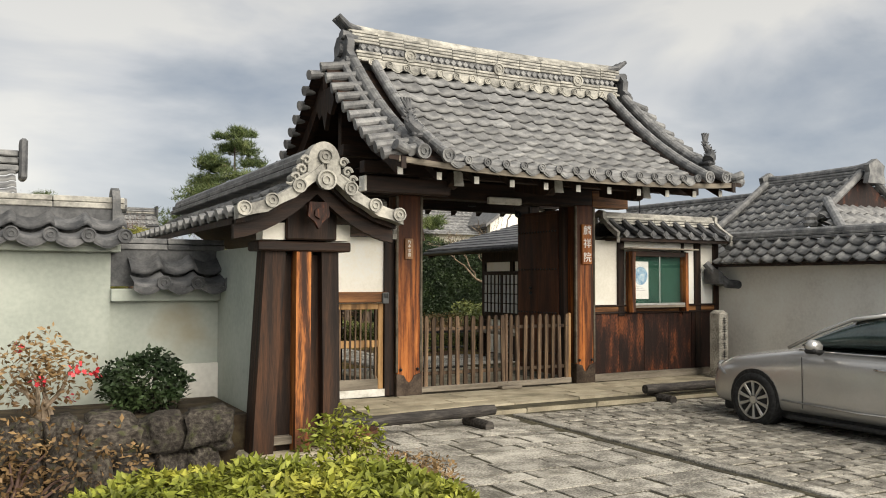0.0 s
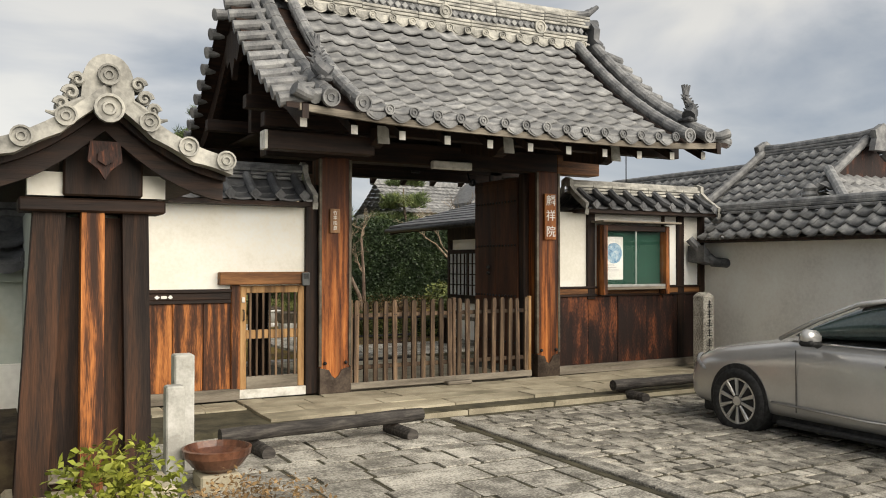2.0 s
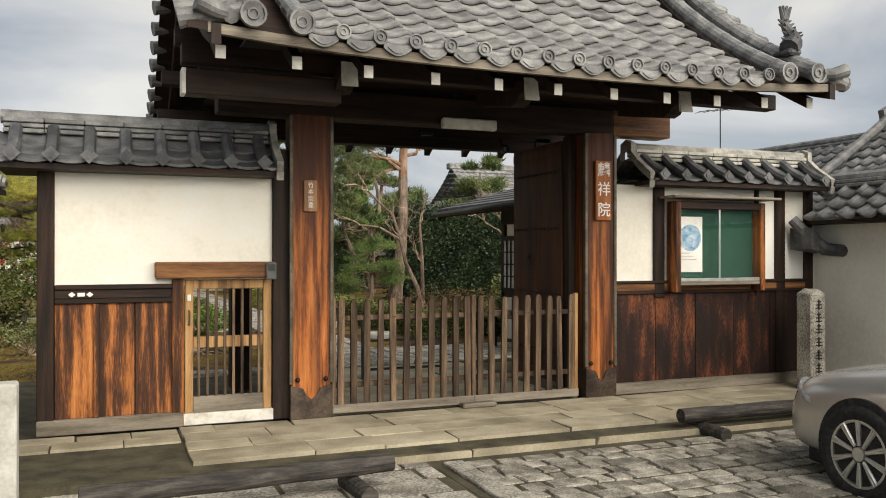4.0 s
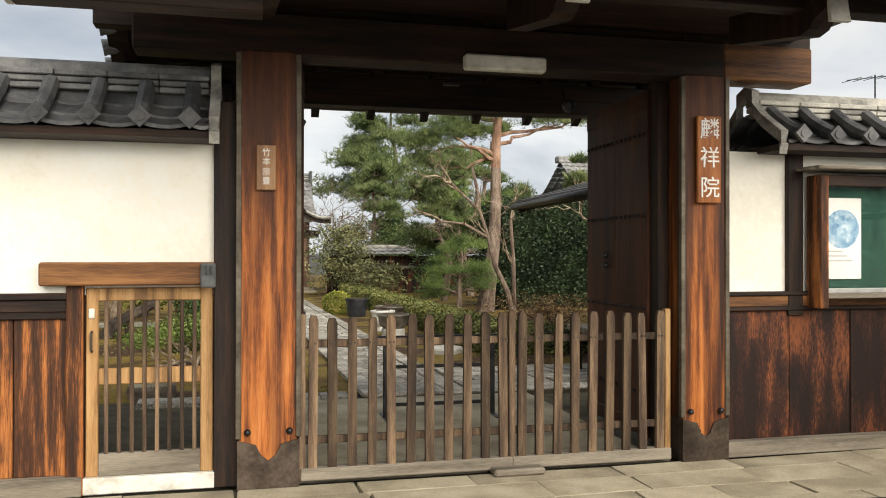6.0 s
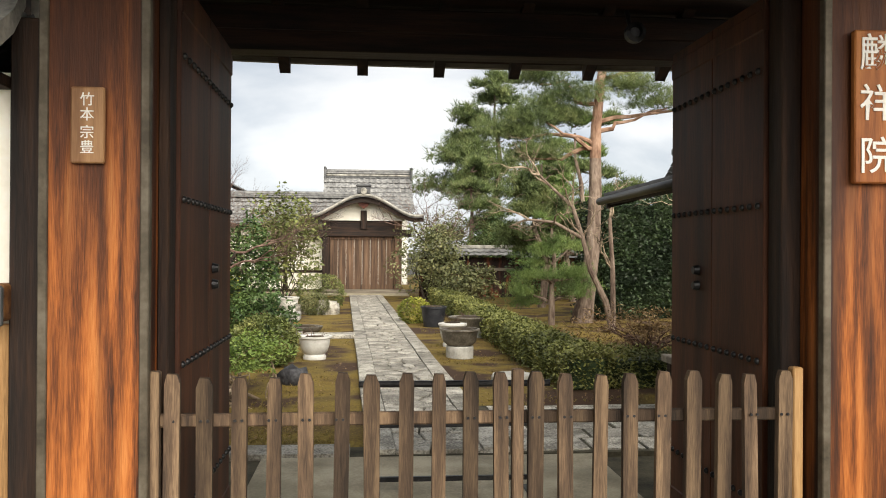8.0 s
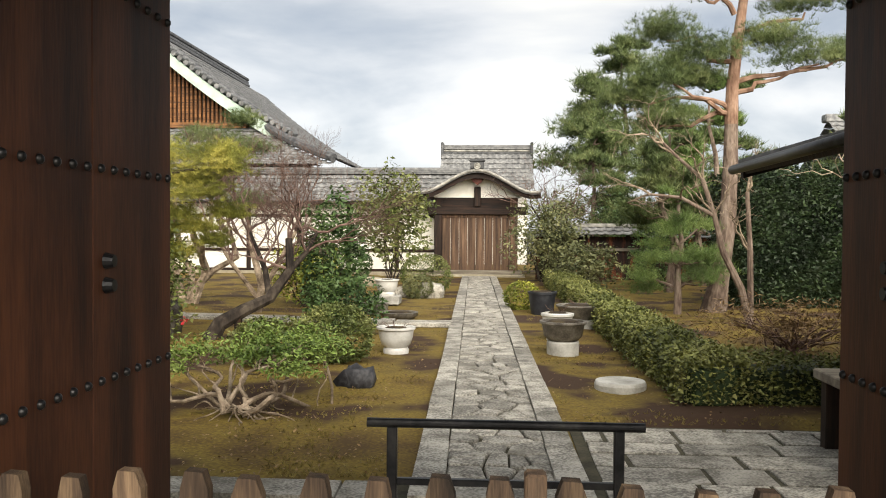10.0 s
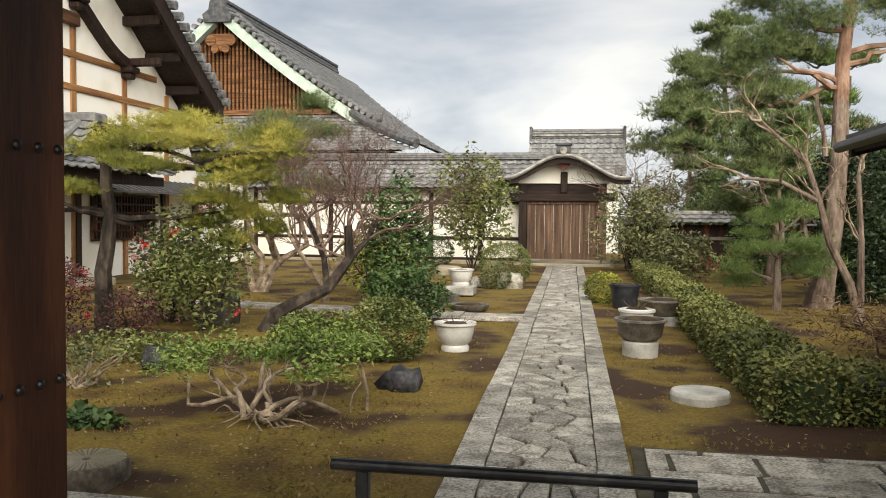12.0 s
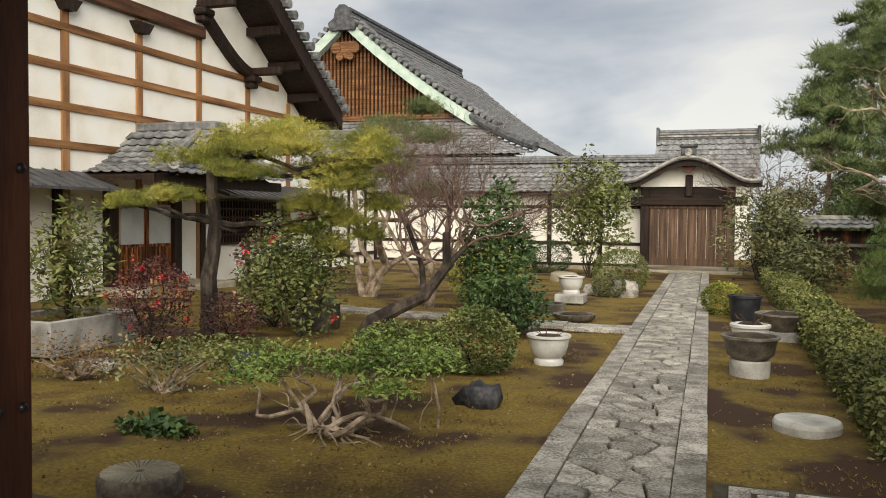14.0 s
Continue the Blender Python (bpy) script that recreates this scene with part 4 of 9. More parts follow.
# ---------- street wall beside the car ----------
wall_street = thing("wall_street", (11.2, 3, 0), "pale grey plaster street wall with a dark pantile coping", "wall", kind="structure")
part("plaster", B((11.02, -9, -0.2, 11.35, 10.28, 1.88), bev=0), PLASTER_GREY, wall_street)
for sgn in (-1, 1):
    sl = Slope((11.19 + sgn * 0.50, 0.6, 1.86), (11.19 + sgn * 0.05, 0.6, 2.24), (0, sgn, 0), sag=0.02)
    ob = tile_field(sl, -9.5, 74, 0.262, 3, parent=wall_street, name="coping_tiles", mat=TILE_JOIN, wave=2.1)
bm = bmesh.new()
for i in range(40):
    y = -9 + 0.5 * i
    for z, hw in ((2.22, 0.10), (2.27, 0.08)):
        box(bm, 11.19 - hw, y + 0.003, z, 11.19 + hw, y + 0.497, z + 0.04, 0.006)
pipe(bm, [(11.19, -9, 2.33), (11.19, 10.9, 2.33)], 0.065, 10)
tagged(part("ridge", bm, TILE, wall_street), kind="stuff")
part("soffit", B((10.72, -9, 1.80, 11.66, 10.25, 1.84), bev=0), WOOD_DARK, wall_street)
hip = thing("corner_hip", (11.0, 10.1, 1.3), "dark tiled return roof at the wall's corner", "roof", kind="structure")
bm = bmesh.new()
pipe(bm, [(10.62, 10.2, 1.86), (10.72, 10.1, 1.70), (10.85, 9.95, 1.52), (11.05, 9.85, 1.50)], [0.06, 0.07, 0.08, 0.07], 10)
plate(bm, [(10.66, 1.52), (10.66, 1.76), (10.74, 1.71), (10.84, 1.60), (11.0, 1.54), (11.02, 1.47)], "y", 9.95, 10.27)
part("hip_tile", bm, TILE_DARK, hip)
stone_post = thing("stone_post", (10.44, 9.75, -0.05), "square granite marker post with carved dark characters", "stone post")
bm = bmesh.new()
box(bm, 10.335, 9.645, -0.1, 10.545, 9.855, 1.04, 0.012)
plate(bm, [(10.34, 1.04), (10.54, 1.04), (10.44, 1.09)], "y", 9.655, 9.845)
part("shaft", bm, GRANITE, stone_post)
for i, z in enumerate((0.92, 0.78, 0.66, 0.52, 0.38, 0.24)):
    bm = bmesh.new()
    for a in range(3):
        box(bm, 10.395 + 0.01 * a, 9.637, z - 0.04 + 0.035 * a, 10.485 - 0.008 * a, 9.644, z - 0.028 + 0.035 * a)
    box(bm, 10.433, 9.637, z - 0.05, 10.447, 9.644, z + 0.06)
    part("carved_mark", bm, INK_BLACK, stone_post)

# ---------- wheel-stop logs ----------
WOOD_LOG = material("blackened log", [(0.02, 0.018, 0.016), (0.045, 0.04, 0.036), (0.085, 0.076, 0.066)], 5, stretch=(1, 6, 6), rough=0.75, bump=0.4, fine=30)


def stop_log(a, b, feet):
    t = thing("wheel_stop_log", (a[0], a[1], -0.1), "blackened round log on two short cross logs, lying on the paving", "wheel stop", "wheel stops")
    bm = bmesh.new()
    a, b = Vector(a), Vector(b)
    pipe(bm, [a.lerp(b, i / 8) for i in range(9)], [0.062 + 0.004 * math.sin(i * 2.1) for i in range(9)], 14)
    part("log", bm, WOOD_LOG, t)
    d = (b - a).normalized()
    n = Vector((-d.y, d.x, 0))
    for f in feet:
        p = a.lerp(b, f)
        p.z = -0.05
        bm = bmesh.new()
        rod(bm, p - n * 0.30, p + n * 0.16, 0.058, 0.062, 14)
        part("cross_log", bm, WOOD_LOG, t)


stop_log((3.22, 8.05, 0.075), (5.15, 8.18, 0.075), (0.16, 0.86))
stop_log((7.95, 8.75, 0.075), (9.9, 8.75, 0.075), (0.12, 0.86))

# ---------- near wing wall with its gabled end ----------
wing = thing("wing_wall", (2.03, 6.0, 0), "short tiled wing wall with a dark timber gabled end", "wall", kind="structure")
part("plaster", B((1.73, 5.95, 0.1, 2.30, 10.28, 1.80), bev=0), PLASTER_GREEN, wing)
part("plinth", B((1.60, 5.66, -0.14, 2.42, 6.05, 0.33), bev=0.02), GRANITE_STEP, wing)
WOOD_POST = material("grey-brown wing post", [(0.010, 0.006, 0.0045), (0.026, 0.015, 0.010), (0.075, 0.034, 0.017)], 2, stretch=(8, 8, 0.5), rough=0.75, bump=0.35, fine=24)
for x0, x1, t in ((1.73, 1.88, 0.08), (1.95, 2.06, 0.0), (2.15, 2.28, -0.025)):
    bm = bmesh.new()
    plate(bm, [(x0 - t, 0.30), (x1 - t * 1.0, 0.30), (x1, 1.76), (x0, 1.76)], "y", 5.74 if t == 0 else 5.77, 5.98)
    part("post", bm, WOOD_PANEL if t == 0 else WOOD_POST, wing)
bm = bmesh.new()
plate(bm, [(1.67, 0.30), (2.30, 0.30), (2.27, 1.74), (1.75, 1.74)], "y", 5.86, 5.97)
part("panel", bm, WOOD_POST, wing)
part("foot_rail", B((1.70, 5.80, 0.38, 1.95, 5.87, 0.44)), WOOD_SILVER, wing)
part("tie_beam", B((1.66, 5.72, 1.76, 2.36, 5.98, 1.83), bev=0.01), WOOD_DARK_X, wing)
part("gable_plaster", B((1.70, 5.74, 1.84, 2.36, 5.90, 1.96), bev=0), PLASTER, wing, "white plaster gable patch")
part("king_block", B((1.86, 5.70, 1.84, 2.24, 5.98, 2.10), bev=0.01), WOOD_DARK, wing)
WR = 2.035
for sd in (-1, 1):
    half = 0.585
    sl = Slope((WR + sd * half, 7.95, 1.99), (WR, 7.95, 2.32), (0, sd, 0), sag=0.06)
    tile_field(sl, -2.4, 18, 0.268, 4, parent=wing, name="wing_tiles", mat=TILE_JOIN)
    bm = bmesh.new()
    pts = [sl.at(i / 8, 0) for i in range(9)]
    strip(bm, [(p.x, p.z - 0.02) for p in pts], [(p.x, p.z - 0.06) for p in pts], "y", 5.5, 10.3)
    part("roof_boarding", bm, WOOD_DARK, wing)
    bm = bmesh.new()
    strip(bm, [(p.x, p.z - 0.03) for p in pts], [(p.x, p.z - 0.16) for p in pts], "y", 5.56, 5.62)
    part("bargeboard", bm, WOOD_DARK_X, wing)
    # scalloped pale verge with crested discs
    bm = bmesh.new()
    n = 24
    up, lo = [], []
    for i in range(n + 1):
        p = sl.at(i / n * 1.0 - 0.02, 0)
        w = 0.022 * abs(math.sin(math.pi * i / n * 3))
        up.append((p.x, p.z + 0.055))
        lo.append((p.x, p.z - 0.035 + w * 0.6))
    strip(bm, up, lo, "y", 5.40, 5.52)
    part("verge_apron", bm, TILE_PALE, wing, "pale scalloped verge tiles")
    d = disc_mesh("verge_disc", 0.05, TILE_PALE, 0.03)
    for s in (0.04, 0.36, 0.68):
        p = sl.at(s, 0)
        o = piece("verge_disc", d, wing, pose(p.x, 5.41, p.z + 0.03))
    # eave round tiles along the low edge
    bm = bmesh.new()
    for i in range(17):
        p = sl.at(0, -2.3 * sd + 0.27 * i * sd)
        rod(bm, (p.x - sd * 0.02, p.y, p.z + 0.03), (p.x + sd * 0.03, p.y, p.z + 0.02), 0.045, seg=8)
    tagged(part("eave_ends", bm, TILE, wing), kind="stuff")
bm = bmesh.new()
for k, (z, hw) in enumerate(((2.33, 0.12), (2.38, 0.10))):
    for i in range(10):
        box(bm, WR - hw, 5.55 + 0.47 * i + 0.003, z, WR + hw, 5.55 + 0.47 * (i + 1) - 0.003, z + 0.04, 0.006)
pipe(bm, [(WR, 5.5, 2.44), (WR, 10.3, 2.44)], 0.06, 10)
tagged(part("ridge", bm, TILE, wing), kind="stuff")
# ridge-end ornament: a rounded crest between scrolls, over a large crested disc
bm = bmesh.new()
arch = [(WR + 0.115 * math.cos(a), 2.375 + 0.135 * math.sin(a)) for a in np.linspace(0.0, math.pi, 15)]
plate(bm, arch + [(WR - 0.125, 2.24), (WR + 0.125, 2.24)], "y", 5.42, 5.54)
for sd in (-1, 1):
    # curled leaf scrolls and a fin at either side of the crest
    for cx, cz, r in ((0.135, 2.37, 0.034), (0.165, 2.305, 0.036), (0.205, 2.25, 0.032)):
        curl = [(WR + sd * (cx + r * (1 - k / 16) * math.cos(k * 0.55)), 5.412, cz + r * (1 - k / 16) * math.sin(k * 0.55)) for k in range(15)]
        pipe(bm, curl, [0.014 - 0.0006 * k for k in range(15)], 6)
        rod(bm, (WR + sd * cx, 5.425, cz), (WR + sd * cx, 5.53, cz), r * 0.9, seg=14)
    pipe(bm, [(WR + sd * 0.11, 5.415, 2.28), (WR + sd * 0.17, 5.415, 2.245), (WR + sd * 0.24, 5.415, 2.20), (WR + sd * 0.275, 5.415, 2.21)], [0.016, 0.018, 0.014, 0.006], 6)
part("ridge_end_tile", bm, TILE_PALE, wing, "pale scrolled ridge-end tile")
piece("crest_disc", disc_mesh("crest_disc", 0.07, TILE_PALE, 0.04), wing, pose(WR, 5.40, 2.24))
piece("crest_disc", disc_mesh("crest_disc", 0.052, TILE_PALE, 0.03), wing, pose(WR, 5.415, 2.405))
bm = bmesh.new()
plate(bm, [(WR - 0.07, 2.10), (WR + 0.07, 2.10), (WR + 0.08, 2.0), (WR + 0.03, 1.96), (WR, 1.91), (WR - 0.03, 1.96), (WR - 0.08, 2.0)], "y", 5.52, 5.56)
rod(bm, (WR, 5.50, 2.02), (WR, 5.53, 2.02), 0.04, seg=6)
part("gable_pendant", bm, WOOD_PANEL_DARK, wing, "carved wooden gable pendant")

# ---------- grey-green walls over the stone bank ----------
wall_green = thing("wall_neighbour", (0, 7.2, 0.6), "grey-green plaster wall in two heights with tiled copings, stained low down", "wall", kind="structure")
part("plaster_low", B((0.87, 7.12, 0.4, 1.73, 7.4, 1.42), bev=0), PLASTER_GREEN, wall_green)
part("plaster_high", B((-7.0, 7.08, 0.4, 0.87, 7.4, 1.80), bev=0), PLASTER_GREEN, wall_green)
part("footing_low", B((0.92, 7.09, 0.4, 1.73, 7.12, 0.86), bev=0.004), PLASTER_GREY, wall_green, "paler mended footing")
part("cornice_low", B((0.87, 7.03, 1.38, 1.73, 7.4, 1.48)), PLASTER_GREEN, wall_green)
part("cornice_high", B((-7.0, 6.98, 1.77, 0.93, 7.4, 1.85)), PLASTER_GREEN, wall_green)
for x0, x1, ze, zr, yr, big in ((0.85, 1.80, 1.50, 1.84, 7.28, 0), (-7.0, 0.98, 1.86, 2.16, 7.24, 1)):
    sl = Slope(((x0 + x1) / 2, 6.86, ze), ((x0 + x1) / 2, yr - 0.06, zr - 0.06), (1, 0, 0), sag=0.03)
    w = 0.262
    cols = int((x1 - x0) / w)
    tile_field(sl, (x1 - x0) / 2 - cols * w, cols, w, 2, parent=wall_green, me=pantile_mesh("coping_tile", w, sl.len / 2, TILE_DARK, wave=1.7))
    dm = disc_mesh("eave_disc", 0.056, TILE_DARK)
    am = pendant_mesh("eave_apron", 0.2, 0.07, TILE_DARK)
    for k in range(cols):
        p = sl.at(0, (x1 - x0) / 2 - cols * w + w * (k + 0.86))
        piece("eave_disc", dm, wall_green, Matrix.Translation(p + Vector((0, -0.005, 0.03))))
        piece("eave_apron", am, wall_green, Matrix.Translation(p + Vector((-0.128, 0, 0.005))))
    part("ridge_core", B((x0 + 0.02, yr - 0.085, ze, x1 - 0.02, yr + 0.085, zr), bev=0), TILE_DARK, wall_green)
    for k in range(max(2, cols // 2)):
        for z, hw in ((zr - 0.04, 0.10), (zr + 0.01, 0.08)):
            a = x0 + (x1 - x0) * k / max(2, cols // 2)
            part("ridge_tile", B((a + 0.003, yr - hw, z, a + (x1 - x0) / max(2, cols // 2) - 0.003, yr + hw, z + 0.045)), TILE_PALE if big else TILE, wall_green)
bm = bmesh.new()
plate(bm, [(7.10, 1.98), (7.10, 2.20), (7.16, 2.27), (7.24, 2.30), (7.32, 2.27), (7.38, 2.20), (7.38, 1.98)], "x", 0.88, 0.94)
rod(bm, (0.90, 7.24, 2.16), (1.0, 7.24, 2.16), 0.06, seg=12)
part("ridge_end_tile", bm, TILE, wall_green)

# stone bank
bank = thing("stone_bank", (-0.5, 6.0, -0.1), "low dry-stone bank of dark mossy boulders", "retaining wall", kind="structure")
SOIL = material("dark garden soil", [(0.022, 0.016, 0.011), (0.05, 0.036, 0.022), (0.085, 0.066, 0.036)], 6, rough=0.95, bump=0.6, fine=30)
part("fill", B((-7, 6.02, -0.15, 1.70, 7.1, 0.58), bev=0), SOIL, bank, "dark earth fill")


def boulder(sx, sy, sz, seed, mat, rough=0.14, sub=2):
    bm = bmesh.new()
    bmesh.ops.create_icosphere(bm, subdivisions=sub, radius=1.0)
    for v in bm.verts:
        d = v.co.normalized()
        v.co = Vector((math.copysign(abs(d.x) ** 0.42, d.x), math.copysign(abs(d.y) ** 0.42, d.y), math.copysign(abs(d.z) ** 0.42, d.z)))
        v.co *= 1 + rough * (noise.noise(d * 1.7 + Vector((seed * 3.7, 0, 0))) + 0.45 * noise.noise(d * 4.5 + Vector((seed * 3.7, 5, 0))))
        v.co = Vector((v.co.x * sx, v.co.y * sy, v.co.z * sz))
    return mesh_of("stone", bm, mat, True)


sh = [boulder(1, 1, 1, i, ROCK, 0.42, 3) for i in range(7)]
for row, (z, h) in enumerate(((0.02, 0.15), (0.26, 0.15), (0.50, 0.14))):
    x = 1.56 - 0.1 * (row % 2)
    while x > -6.5:
        w = random.uniform(0.15, 0.34) * (1.3 if row == 2 else 1)
        o = piece("stone", random.choice(sh), bank, pose(x - w / 2, 6.0 + random.uniform(-0.02, 0.03), z + random.uniform(-0.03, 0.03), random.uniform(-8, 8), random.uniform(-6, 6), random.uniform(-8, 8)) @ Matrix.Diagonal((w * 0.50, 0.16, h * random.uniform(0.85, 1.02), 1)))
        x -= w * 0.98

# ---------- inner gate with its curved gable, and the long white wall ----------
KX, KY = 5.93, 36.4
inner_gate = thing("inner_gate", (KX, KY, 0), "small weathered inner gate with a curved tiled gable, doors shut", "gate")
part("step", B((4.4, 35.7, -0.05, 7.5, 36.4, 0.08), bev=0.02), GRANITE_STEP, inner_gate, "pale stone step")
part("sill", B((4.5, 36.1, 0.08, 7.4, 36.5, 0.20), bev=0.01), WOOD_SILVER, inner_gate)
for x in (4.50, 7.0):
    part("post", B((x, 36.2, 0.1, x + 0.26, 36.46, 2.75), bev=0.015), WOOD_GATE if x > 6 else WOOD_DARK, inner_gate)
for i in range(8):
    a = 4.76 + 0.28 * i
    part("door_plank", B((a + 0.004, 36.32 + 0.004 * (i % 2), 0.2, a + 0.276, 36.38, 2.02), bev=0.004), WOOD_GATE, inner_gate)
part("door_frame", B((4.76, 36.28, 1.94, 7.0, 36.34, 2.04)), WOOD_GATE, inner_gate)
part("lintel", B((4.2, 36.15, 2.04, 7.6, 36.5, 2.30), bev=0.015), WOOD_DARK_X, inner_gate)
part("frieze", B((4.5, 36.25, 2.30, 7.26, 36.45, 2.62), bev=0), WOOD_DARK_X, inner_gate)
part("strut", B((5.82, 36.08, 2.3, 6.04, 36.15, 2.95), bev=0.02), WOOD_DARK, inner_gate)
bm = bmesh.new()
plate(bm, [(5.71, 3.20), (6.15, 3.20), (6.08, 3.10), (5.99, 3.04), (5.93, 2.98), (5.87, 3.04), (5.78, 3.10)], "y", 35.70, 35.76)
part("carved_pendant", bm, material("faded red carving", [(0.05, 0.02, 0.015), (0.10, 0.035, 0.025), (0.15, 0.055, 0.035)], 8, bump=0.2), inner_gate, "faded red carved pendant")


def bow(u):
    """Height of the curved gable at u in -1..1: a swelling middle and upturned ends."""
    return 2.68 + 0.74 * (0.5 + 0.5 * math.cos(math.pi * min(1, abs(u) * 1.05))) ** 1.0 + 0.06 * max(0, abs(u) - 0.75) / 0.25


us = [i / 20 - 1 for i in range(41)]
line = [(KX + 2.05 * u, bow(u)) for u in us]
bm = bmesh.new()
strip(bm, [(x, z + 0.06) for x, z in line], [(x, z - 0.04) for x, z in line], "y", 35.45, 38.2)
part("roof_shell", bm, TILE, inner_gate, "curved grey tiled gable roof")
bm = bmesh.new()
strip(bm, [(x, z - 0.04) for x, z in line], [(x, z - 0.22 + 0.05 * abs(u)) for u, (x, z) in zip(us, line)], "y", 35.58, 35.66)
part("bargeboard", bm, WOOD_DARK_X, inner_gate)
bm = bmesh.new()
strip(bm, [(x, z - 0.15) for x, z in line[6:-6]], [(x, 2.60) for x, z in line[6:-6]], "y", 36.16, 36.22)
part("tympanum", bm, PLASTER, inner_gate, "pale plaster tympanum")
bm = bmesh.new()
pipe(bm, [(x, 35.44, z + 0.03) for x, z in line], 0.045, 8)
part("verge_roll", bm, TILE_PALE, inner_gate)
for x, z in line[::2]:
    bm = bmesh.new()
    rod(bm, (x, 35.5, z + 0.08), (x, 38.2, z + 0.08), 0.05, seg=8)
    part("cover_tile_row", bm, TILE, inner_gate)
bm = bmesh.new()
box(bm, KX - 0.22, 35.4, 3.48, KX + 0.22, 35.6, 3.72, 0.03)
box(bm, KX - 0.26, 35.38, 3.72, KX + 0.26, 35.62, 3.80, 0.03)
part("ridge_end_tile", bm, TILE_DARK, inner_gate)
piece("crest_disc", disc_mesh("crest_disc", 0.11, TILE_PALE, 0.04), inner_gate, pose(KX, 35.39, 3.58))

wall_far = thing("wall_far", (0, 36.7, 0), "white plaster wall with dark posts under a long tiled roof", "wall", kind="structure")
part("plaster", B((-5.0, 36.72, 0.0, 4.5, 37.0, 2.5), bev=0), PLASTER, wall_far)
for x in (-4.6, -1.9, -0.15, 1.56, 3.2):
    part("post", B((x - 0.07, 36.66, 0.0, x + 0.07, 37.0, 2.5)), WOOD_DARK, wall_far)
for z in (0.14, 0.82, 1.98):
    part("rail", B((-5.0, 36.68, z - 0.05, 4.5, 37.0, z + 0.05)), WOOD_DARK_X, wall_far)
part("footing", B((-5.0, 36.60, -0.05, 4.5, 37.0, 0.1)), GRANITE_STEP, wall_far)
far_slope = Slope((0.4, 36.05, 2.46), (0.4, 37.7, 3.48), (1, 0, 0), sag=0.08)
tile_field(far_slope, -5.3, 40, 0.27, 7, parent=wall_far, name="wall_roof_tiles", mat=TILE_JOIN, skip=lambda s, c: c + 0.4 > 3.75 and far_slope.at(s, c).z < bow((c + 0.4 - KX) / 2.05) + 0.06)
part("roof_boards", B((-5.0, 36.1, 2.38, 3.9, 37.0, 2.42), bev=0), WOOD_DARK_X, wall_far)
bm = bmesh.new()
for z, hw in ((3.46, 0.16), (3.53, 0.13)):
    box(bm, -5, 37.7 - hw, z, 5.8, 37.7 + hw, z + 0.06, 0.01)
pipe(bm, [(-5, 37.7, 3.62), (5.8, 37.7, 3.62)], 0.08, 8)
part("ridge", bm, TILE, wall_far)
back_slope = Slope((0.4, 39.4, 2.46), (0.4, 37.7, 3.48), (-1, 0, 0), sag=0.08)
tile_field(back_slope, -5.3, 40, 0.27, 5, parent=wall_far, name="wall_roof_tiles", mat=TILE_JOIN)

# ---------- hall roof beyond the inner gate ----------
hall_far = thing("far_hall", (6.0, 46, 0), "distant grey tiled hall roof with a pale ridge", "building")
part("wall", B((4.2, 45.6, 0, 7.9, 51, 3.4), bev=0), PLASTER_GREY, hall_far)
for sgn in (-1, 1):
    sl = Slope((6.08, 47.8 + sgn * 3.2, 3.3), (6.08, 47.8 + sgn * 0.2, 5.1), (-sgn, 0, 0), sag=0.2)
    tile_field(sl, -2.1, 15, 0.28, 9, parent=hall_far, name="hall_tiles", mat=TILE_JOIN)
for z, hw, mat in ((5.06, 0.26, TILE_DARK), (5.17, 0.20, TILE_PALE), (5.28, 0.22, TILE)):
    part("ridge_course", B((4.0, 47.8 - hw, z, 8.15, 47.8 + hw, z + 0.09), bev=0.02), mat, hall_far)
bm = bmesh.new()
pipe(bm, [(3.98, 47.8, 5.42), (8.2, 47.8, 5.42)], 0.09, 8)
part("ridge_cap", bm, TILE, hall_far)
for x in (3.95, 8.1):
    part("ridge_end", B((x, 47.4, 4.8, x + 0.12, 48.2, 5.6), bev=0.03), TILE_DARK, hall_far)

# ---------- main hall with a hipped gable ----------
hall = thing("main_hall", (-7.5, 46, 0), "large temple hall with a hipped gable roof and pale green bargeboards", "building")
RX, GY, RZ = -7.85, 41.0, 9.6
MINT = material("pale verdigris board", [(0.36, 0.46, 0.38), (0.46, 0.56, 0.47), (0.54, 0.62, 0.54)], 3, rough=0.8, bump=0.05)
part("body", B((-14.5, 39.6, 0, -0.4, 56.5, 3.9), bev=0), PLASTER, hall, "cream plaster body")
for x in (-6.5, -4.5, -2.5, -0.5):
    part("post", B((x - 0.1, 39.5, 0, x + 0.1, 39.7, 3.9)), WOOD_BEAM_X, hall)
part("rail", B((-14.5, 39.5, 2.8, -0.4, 39.7, 3.0)), WOOD_BEAM_X, hall)
side = Slope((1.1, 48.5, 3.95), (RX + 0.2, 48.5, RZ), (0, 1, 0), sag=0.55)
hall_tile = TILE_JOIN
tile_field(side, -10.4, 69, 0.30, 26, parent=hall, name="hall_tiles", mat=hall_tile, skip=lambda s, c: (48.5 + c) < min(41.0, 38.2 + s * 8.0))
side2 = Slope((-16.1, 48.5, 3.95), (RX - 0.2, 48.5, RZ), (0, -1, 0), sag=0.55)
tile_field(side2, -10.2, 60, 0.34, 20, parent=hall, name="hall_tiles", mat=hall_tile, skip=lambda s, c: (48.5 - c) < min(41.3, 38.2 + s * 8.0))
low = Slope((RX, 38.1, 3.85), (RX, 41.3, 5.55), (1, 0, 0), sag=0.16)
